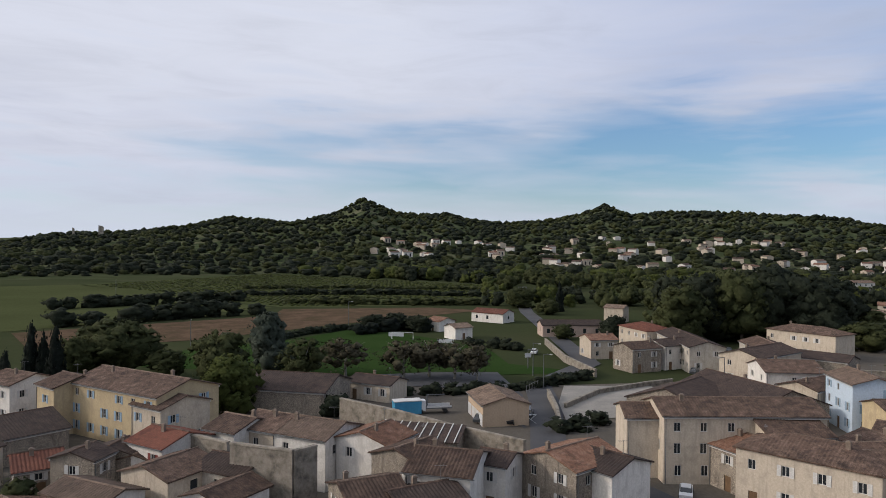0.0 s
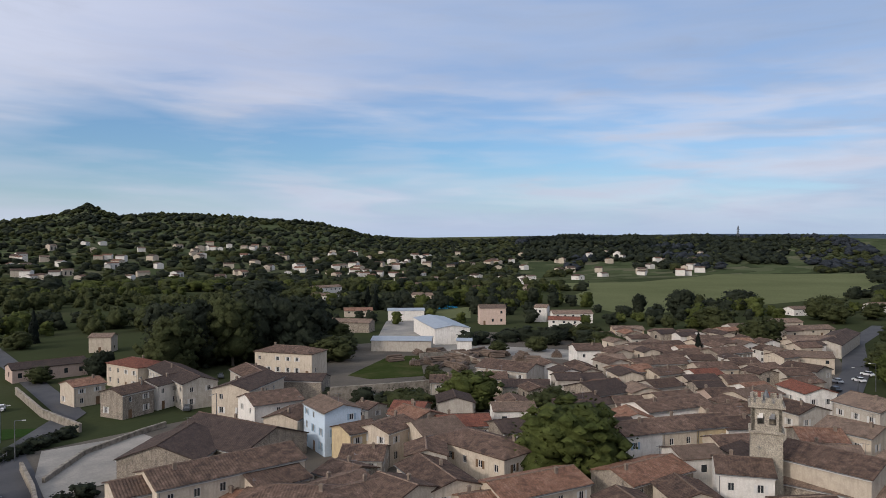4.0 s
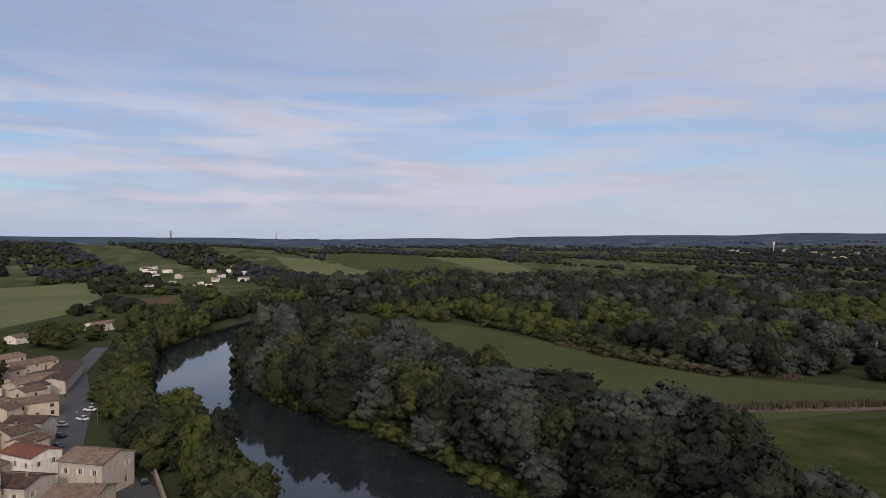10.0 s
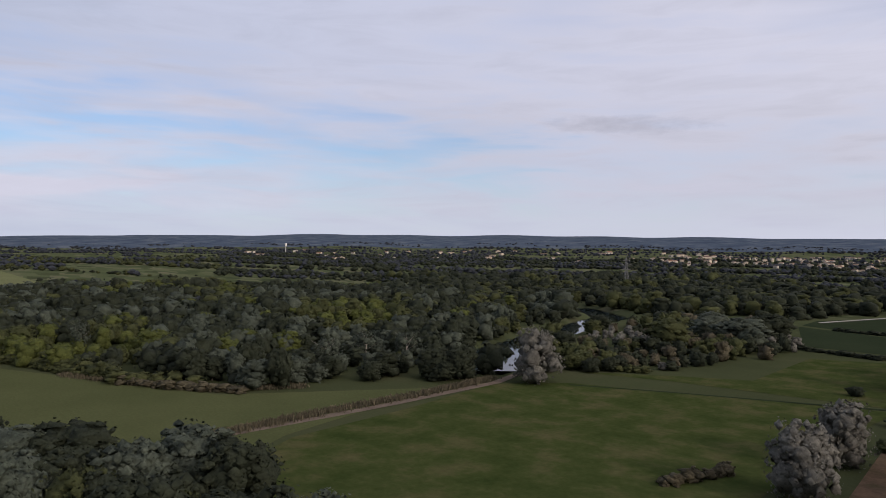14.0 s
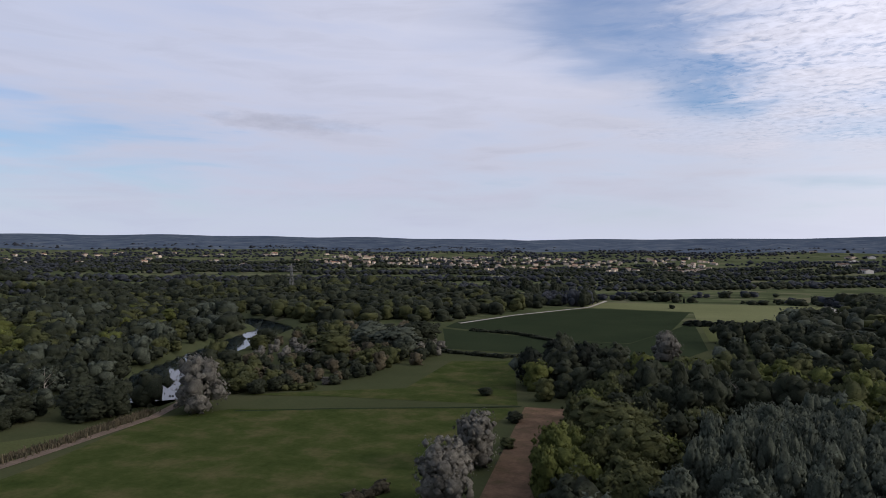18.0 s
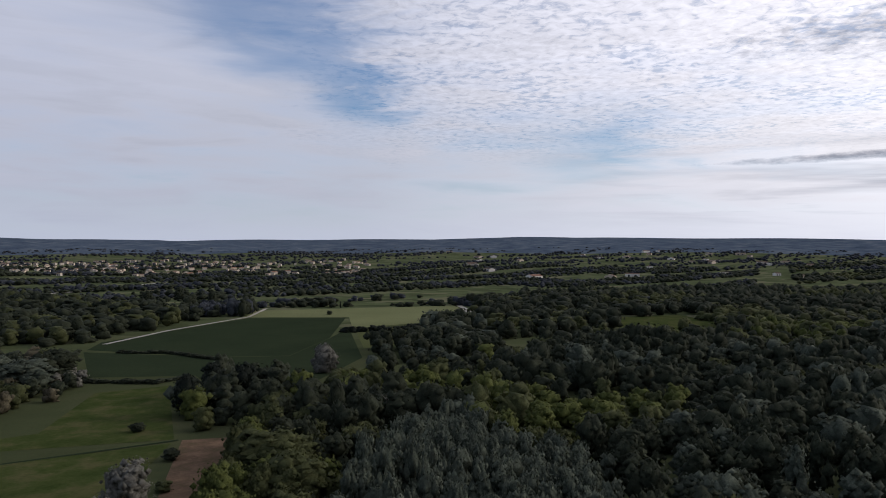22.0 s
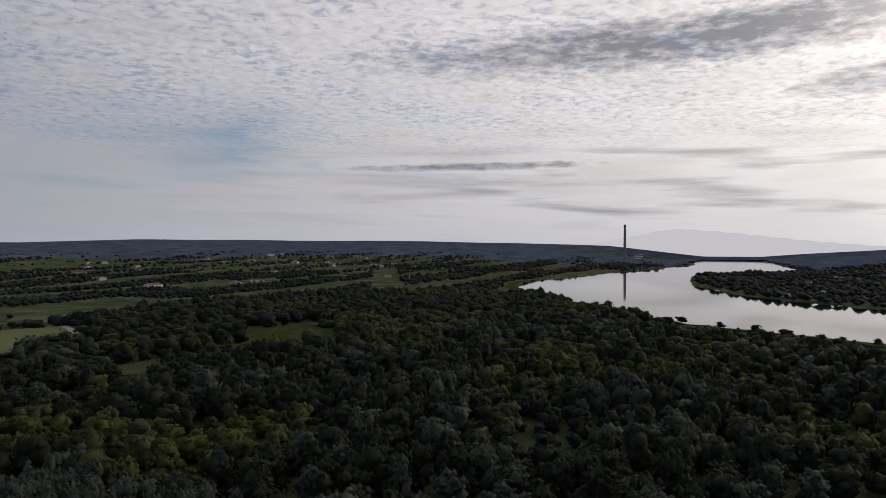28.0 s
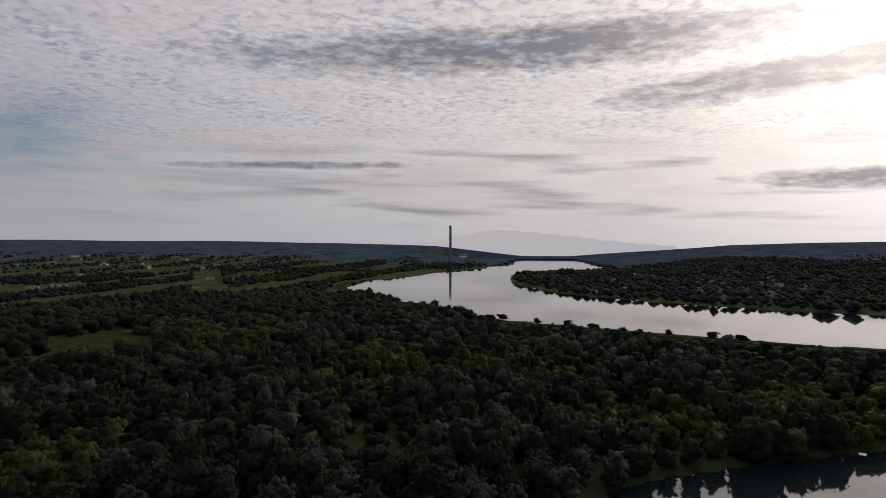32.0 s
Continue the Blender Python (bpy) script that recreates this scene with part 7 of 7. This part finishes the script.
sheet("embankment", ribbon([(-850, 300), (-850, -60), (-826, -203), (-836, -347), (-856, -531), (-940, -766), (-1066, -993), (-1226, -1208), (-1410, -1362)], 13), M_MEADOW, "long grassy embankment along the great river", "embankment", 1.0)
sheet("track", ribbon([(-1154.1, -1191.3), (-1311.6, -1314.1), (-1385.6, -1345.8), (-1530.9, -1396.3)], 6), M_PALECROP, "grassy embankment beside the river", "embankment", 1.2)
hedge([(-28.2, 247.6), (-20.8, 254.3), (-12.9, 261.3), (-2.3, 252.2)], 5, 6, 5, "dark clipped hedge behind the pitch")
hedge([(9.6, 222.4), (25.4, 211.7)], 3.5, 4, 0, "green hedge along the pitch")
hedge([(-9.7, 149.4), (2.4, 150.9), (18.2, 156.2), (37.2, 171.3)], 2.5, 3.5, 0, "dark hedge behind the car park")
hedge([(-179.4, 327.0), (-151.1, 353.1), (-105.9, 384.8)], 6, 9, 0, "bushy hedgerow between fields")
hedge([(-140.4, 263.6), (-124.7, 275.8), (-103.6, 298.1), (-76.3, 314.2)], 7, 10, 0, "thick hedgerow of dark bushes")
hedge([(-111.3, 416.7), (-76.7, 429.2), (-28.7, 434.2), (26.5, 421.8)], 4, 7, 0, "row of young orchard trees")
hedge([(-77.2, 366.1), (-24.0, 364.1), (23.2, 368.2)], 4, 7, 1, "row of green orchard trees")
hedge([(-130.7, 474.7), (-71.4, 487.5), (30.2, 481.9)], 3, 6, 1, "row of orchard trees")
hedge([(-55.6, 229.1), (-47.9, 246.4), (-30.4, 267.1)], 2.5, 4, 0, "low hedge beside the ploughed field")
hedge([(-32.1, -720.3), (-98.7, -729.9), (-163.3, -758.7)], 6, 9, 5, "dark straight hedge across the plain")
hedge([(156.5, -613.6), (118.2, -606.3), (66.7, -561.8)], 3, 6, 0, "low hedge between crop fields")
hedge([(143.9, -488.5), (99.3, -478.0), (78.5, -497.1)], 3, 6, 0, "hedge at the field end")
hedge([(527.9, -95.4), (429.3, -126.4), (343.3, -134.7), (305.9, -159.4)], 7, 10, 1, "bushy edge of the wood")
hedge([(474.4, -96.6), (411.3, -123.7), (354.3, -133.3), (319.4, -149.4)], 5, 7, 1, "shrubs along the crop field")
hedge([(96, -70), (116, -61), (138, -51), (160, -41), (185, -30), (208, -18), (222, -10), (242, 3), (258, 14), (290, 32), (322, 42)], 5, 7, 3, "bright green bushes along the water's edge")
hedge([(322, 41), (360, 49), (418, 54)], 5, 8, 1, "olive green willows along the water's edge")
hedge([(99.9, 165.5), (107.5, 147.7), (115.5, 141.2)], 4, 5, 0, "garden shrubs behind the wall")
hedge([(195.2, 215.3), (216.9, 212.0), (236.4, 203.9), (253.3, 191.9)], 6, 9, 0, "dark garden hedge beside the timber yard")
hedge([(234.0, 203.8), (247.7, 188.5)], 6, 9, 5, "dark hedge of garden trees")
hedge([(21.3, 121.6), (29.3, 123.7)], 2.5, 4, 0, "green hedge beside the gravel court")
hedge([(-80.5, 128.0), (-75.6, 130.2)], 3, 4, 0, "green garden bushes beside a wall")
hedge([(130.3, 141.3), (141.8, 134.0), (144.2, 123.9)], 5, 6, 1, "garden shrubs between houses")

# ---- woodland ----
FIELD_COUNT = len(FIELDS)
wood([(120, -45), (157, -38), (208, -13), (272, 24), (322, 42), (418, 56), (520, 45), (520, 8), (345, -12), (264, -43), (247, -62), (205, -74), (170, -85), (101, -92), (80, -70)], 14, (12, 19), (0, 2, 0, 1, 2, 1), "dense grey-green riverside wood", 3, single=60, margin=-1.0)
wood([(135, 24), (168, 37), (202, 60), (256, 79), (326, 100), (400, 118), (470, 110), (470, 92), (400, 98), (320, 82), (250, 68), (198, 38), (130, 13)], 9.5, (9.5, 15), (1, 3, 0, 1, 3), "leafy trees on the river bank", 4, single=24, margin=-1.0)
wood([(440, 98), (500, 92), (700, 45), (900, 0), (900, 50), (700, 84), (480, 116)], 11, (9, 15), (0, 1, 0, 3), "trees along the river", 5)
wood([(520, -30), (490, -88), (388, -126), (288, -164), (238, -240), (228, -272), (240, -320), (280, -420), (420, -640), (760, -700), (1000, -420), (1100, 0), (700, 40)], 15.5, (9, 17), (0, 2, 0, 0, 1, 3), "mixed green woods on the river island", 6, single=20)
wood([(215, -300), (190, -330), (170, -360), (140, -440), (150, -500), (220, -610), (300, -620), (285, -520), (262, -400)], 11, (5, 10), (1, 0, 7, 0, 4), "bushy wood beside the backwater", 7, single=10, margin=8.0)
wood([(300, -620), (200, -680), (120, -900), (500, -1200), (900, -800), (620, -640)], 18, (10, 17), (0, 1, 0, 0), "dark woods on the plain", 8)
FIELDS.append([(-4, -187), (-17, -230), (-47, -322), (-82, -342), (-87, -278), (-125, -268), (-98, -195)])
wood([(16, -190), (30, -215), (33, -300), (26, -318), (2, -262), (-2, -190)], 11, (14, 19), (1, 3, 1), "olive-green trees at the wood's edge", 22, single=12)
FIELDS.append([(16, -190), (30, -215), (33, -300), (26, -318), (2, -262), (-2, -190)])
wood([(-112, -790), (-178, -815), (-165, -600), (-150, -540), (-60, -520), (-42, -556), (-48, -606), (-104, -645)], 15, (12, 18), (0, 0, 2, 0), "dark trees behind the crop fields", 25)
# trees sized low to fit the camera's view of the water behind
wood([(-740, -560), (-710, -200), (-730, 100), (-812, 60), (-796, -200), (-822, -520)], 14, (4, 9), (0, 0, 1), "wood behind the embankment, kept low to show the river", 23)
wood([(24, -215), (30, -340), (50, -345), (62, -380), (57, -440), (22, -452), (-3, -440), (-36, -492), (-106, -493), (-170, -560), (-330, -700), (-560, -640), (-740, -560), (-710, -200), (-730, 100), (-640, 100), (-515, 55), (-440, 5), (-395, -38), (-335, -75), (-285, -102), (-100, -95), (0, -85)], 14.5, (10, 20), (0, 2, 0, 0, 0, 1, 3), "dense dark floodplain wood", 9, single=34, margin=-1.0)
wood([(-165, -600), (-180, -640), (-330, -695), (-560, -630), (-745, -545), (-840, -540), (-960, -800), (-1090, -1010), (-900, -1200), (-500, -1250), (-220, -1010)], 18, (10, 17), (0, 0, 1), "dark woods towards the great river", 10)
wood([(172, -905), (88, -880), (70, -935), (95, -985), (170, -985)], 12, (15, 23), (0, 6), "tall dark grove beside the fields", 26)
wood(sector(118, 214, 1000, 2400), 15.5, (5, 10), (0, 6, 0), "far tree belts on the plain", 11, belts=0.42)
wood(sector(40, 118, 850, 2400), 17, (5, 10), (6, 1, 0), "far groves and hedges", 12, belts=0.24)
wood(sector(-36, 46, 700, 1900), 17, (4, 9), (1, 0, 0, 1, 0), "wooded slopes of the hills", 13, thin=0.1)
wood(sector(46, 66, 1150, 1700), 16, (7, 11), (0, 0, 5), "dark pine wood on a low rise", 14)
wood(sector(-11, 60, 360, 720), 14, (5, 10), (1, 3, 0), "hedges and gardens round the village", 15, thin=0.3)
wood(sector(60, 80, 420, 850), 15, (6, 11), (1, 3, 0), "trees round the outer houses", 16, thin=0.62)
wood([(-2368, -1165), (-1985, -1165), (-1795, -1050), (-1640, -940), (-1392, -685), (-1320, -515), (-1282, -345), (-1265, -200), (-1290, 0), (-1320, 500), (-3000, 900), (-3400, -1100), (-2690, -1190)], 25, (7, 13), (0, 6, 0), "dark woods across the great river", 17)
wood([(-1440, -1390), (-1250, -1260), (-1110, -1040), (-920, -1220), (-1600, -2200), (-3000, -2400), (-2700, -1720), (-2100, -1530), (-1750, -1500)], 22, (7, 12), (0, 0, 1), "woods along the far bend of the river", 18, belts=0.45)
wood([(-855, -60), (-832, -205), (-842, -345), (-862, -531), (-946, -772), (-1070, -995), (-1060, -1000), (-936, -770), (-852, -528), (-832, -347), (-822, -203), (-842, -60)], 21, (2.5, 8), (5, 0), "line of low trees on the embankment", 19)
# only the bluish tint here: haze is painted onto these far trees
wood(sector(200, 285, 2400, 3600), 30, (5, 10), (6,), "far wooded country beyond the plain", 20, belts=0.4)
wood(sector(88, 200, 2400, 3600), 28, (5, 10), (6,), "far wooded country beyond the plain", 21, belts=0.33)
grove = FIELDS[FIELD_COUNT]
del FIELDS[FIELD_COUNT]
wood(grove, 8.5, (15, 19), (2,), "pale silver-green poplar plantation", 24, single=14)


# ---- orchard ----
def orchard(poly, along, across, turn, tall, label, seed):
    """Straight rows of small round trees, joined."""
    ca, sa = math.cos(radians(turn)), math.sin(radians(turn))
    u, v = np.meshgrid(np.arange(-700, 700, along), np.arange(-700, 700, across))
    mx, my = np.mean(poly, 0)
    rng = np.random.default_rng(seed)
    x = (mx + u * ca - v * sa).ravel() + rng.normal(0, 0.3, u.size)
    y = (my + u * sa + v * ca).ravel() + rng.normal(0, 0.3, u.size)
    keep = inside(x, y, poly) & (rng.uniform(0, 1, u.size) > 0.06)
    x, y = x[keep], y[keep]
    joined("orchard", x, y, tall * rng.uniform(0.8, 1.2, len(x)), along * rng.uniform(0.9, 1.3, len(x)), rng.choice((3, 3, 1), len(x)), (3, 0, 0, 0.2, 2, 2), label, seed, ("round",), "orchard")


orchard([(-250, 505), (-170, 690), (30, 538), (18, 372), (-76, 348)], 3.0, 7.5, 4, 1.0, "straight rows of young fruit trees", 41)


# ---- trees and scrub by the backwater ----
tree("blossom", 201, -283, 26, 21, 4)
hedge([(220.1, -335.0), (215.3, -343.0), (207.2, -349.1), (192.8, -347.7)], 4.5, 6, 7, "brown leafless scrub beside the backwater")
hedge([(228.0, -355.4), (225.1, -372.1), (205.5, -369.5)], 6, 7, 7, "reddish brown thicket beside the backwater")
hedge([(85.9, -188.1), (81.8, -198.1), (75.5, -212.9)], 4, 5, 7, "dry brown scrub on the meadow")
hedge([(206.2, -328.7), (188.1, -335.2), (170.1, -345.1)], 4, 6, 1, "low olive bushes along the meadow")
hedge([(528.3, -104.0), (457.6, -112.5), (392.1, -122.1), (346.8, -136.1)], 3.5, 6, 1, "mixed bushes along the crop field")
hedge([(343.3, -134.7), (309.6, -146.5), (289.2, -160.1), (275.6, -167.5)], 4, 7, 7, "brownish bushes along the crop field")


# ---- yard and street by the wall ----
def rafter_shed(x, y, turn, L, W, high):
    """A low shed whose dark roof shows its pale bare rafters."""
    base = thing("shed", x, y, 0.1, turn, "low shed with a dark roof and pale bare rafters", "shed")
    part("wall", boxes("wall", [(-L / 2, L / 2, -W / 2, -W / 2 + 0.3, 0, high), (-L / 2, L / 2, W / 2 - 0.3, W / 2, 0, high + 0.9), (-L / 2, -L / 2 + 0.3, -W / 2 + 0.3, W / 2 - 0.3, 0, high), (L / 2 - 0.3, L / 2, -W / 2 + 0.3, W / 2 - 0.3, 0, high)], M_WALL["stone"]), base)
    v = [(s * (L / 2 + 0.3), t * (W / 2 + 0.3), high + 0.5 + t * 0.5 + up) for up in (0, 0.12) for t in (-1, 1) for s in (-1, 1)]
    part("roof", mesh_of("roof", v, [(0, 2, 3, 1), (4, 5, 7, 6), (0, 1, 5, 4), (1, 3, 7, 5), (3, 2, 6, 7), (2, 0, 4, 6)], M_ROOF["dark"]), base)
    def bar():
        v = [(s * 0.07, t * (W / 2 + 0.35), t * 0.5 + up) for up in (0.1, 0.24) for t in (-1, 1) for s in (-1, 1)]
        return mesh_of("rafter", v, [(0, 2, 3, 1), (4, 5, 7, 6), (0, 1, 5, 4), (1, 3, 7, 5), (3, 2, 6, 7), (2, 0, 4, 6)], M_FRAME)
    for k in range(10):
        part("rafter", shared(("rafter", W), bar), base, (-L / 2 + 0.4 + k * (L - 0.8) / 9, 0, high + 0.5))
    return base


def railing(line, label):
    """A metal railing: posts, rails and bars."""
    for (ax, ay), (bx, by) in zip(line, line[1:]):
        long = math.hypot(bx - ax, by - ay)
        base = thing("railing", ax, ay, 0.15, math.degrees(math.atan2(by - ay, bx - ax)), label, "railing")
        for z in (0.35, 1.5):
            part("rail", boxes("rail", [(0, long, -0.03, 0.03, z, z + 0.06)], M_PIPE), base)
        n = max(2, int(long / 1.6))
        for k in range(n + 1):
            part("post", shared("railing_post", lambda: boxes("post", [(-0.05, 0.05, -0.05, 0.05, 0, 1.7)], M_PIPE)), base, (long * k / n, 0, 0))


def hoop(x, y, turn):
    base = thing("basketball_hoop", x, y, 0.1, turn, "white basketball board with a hoop on a pole", "basketball hoop")
    part("pole", pipe("pole", ((0, 0, 0, 0.08), (0, 0, 3.6, 0.06)), M_PIPE, 8), base)
    part("board", boxes("board", [(-0.9, 0.9, -0.32, -0.26, 2.9, 4.0)], M_PAINT[1]), base, label="white board")
    part("hoop", mesh_of("hoop", [((0.23 + r) * math.cos(a), -0.56 + (0.23 + r) * math.sin(a), 3.05 + z) for r, z in ((0, 0), (0.03, 0), (0.03, 0.03), (0, 0.03)) for a in [math.pi * k / 5 for k in range(10)]],
                         [(10 * j + k, 10 * j + (k + 1) % 10, 10 * ((j + 1) % 4) + (k + 1) % 10, 10 * ((j + 1) % 4) + k) for j in range(4) for k in range(10)], M_SHUTTER["red"]), base, label="thin red ring")


def barrier(x, y, turn):
    base = thing("barrier", x, y, 0.2, turn, "white crossed barrier standing on the asphalt", "barrier")
    for s in (-1, 1):
        part("brace", mesh_of("brace", [(s * (q * 1.0 + w), d, 0.1 + (q + 1) * 0.75) for d in (-0.03, 0.03) for q in (-1, 1) for w in (-0.06, 0.06)], [(0, 1, 3, 2), (4, 6, 7, 5), (0, 4, 5, 1), (2, 3, 7, 6), (0, 2, 6, 4), (1, 5, 7, 3)], M_PAINT[1]), base)
    part("rail", boxes("rail", [(-1.1, 1.1, -0.05, 0.05, 1.6, 1.7)], M_PAINT[1]), base)


rafter_shed(-3.4, 106.0, -12, 13, 6, 3.4)
hoop(22.4, 182.3, 20)
barrier(16.1, 125.8, 10)
railing([(18.5, 152.1), (24.0, 161.9), (29.0, 166.2)], "grey metal railing beside the street")
car(16.2, 134.8, 75, 1)
car(16.2, 130.9, 75, 3)
car(12.4, 130.0, 75, 0)
car(71.3, 186.8, 60, 1)
car(67.9, 180.4, 60, 2)
car(63.5, 176.0, 60, 0)
car(27.2, 205.8, 75, 1)
GARAGE = (11.5, 8.5)
garage_body = bpy.data.objects["garage"]
for n in range(4):
    for side in (-1, 1):
        part("garage_door", shared("garage_door", lambda: boxes("garage_door", [(-1.15, 1.15, -0.04, 0.04, 0, 2.1)], M_PAINT[1])), garage_body, (-GARAGE[0] / 2 + GARAGE[0] * (n + 0.5) / 4, side * (GARAGE[1] / 2 + 0.03), 0.05), 0, "white metal garage door")
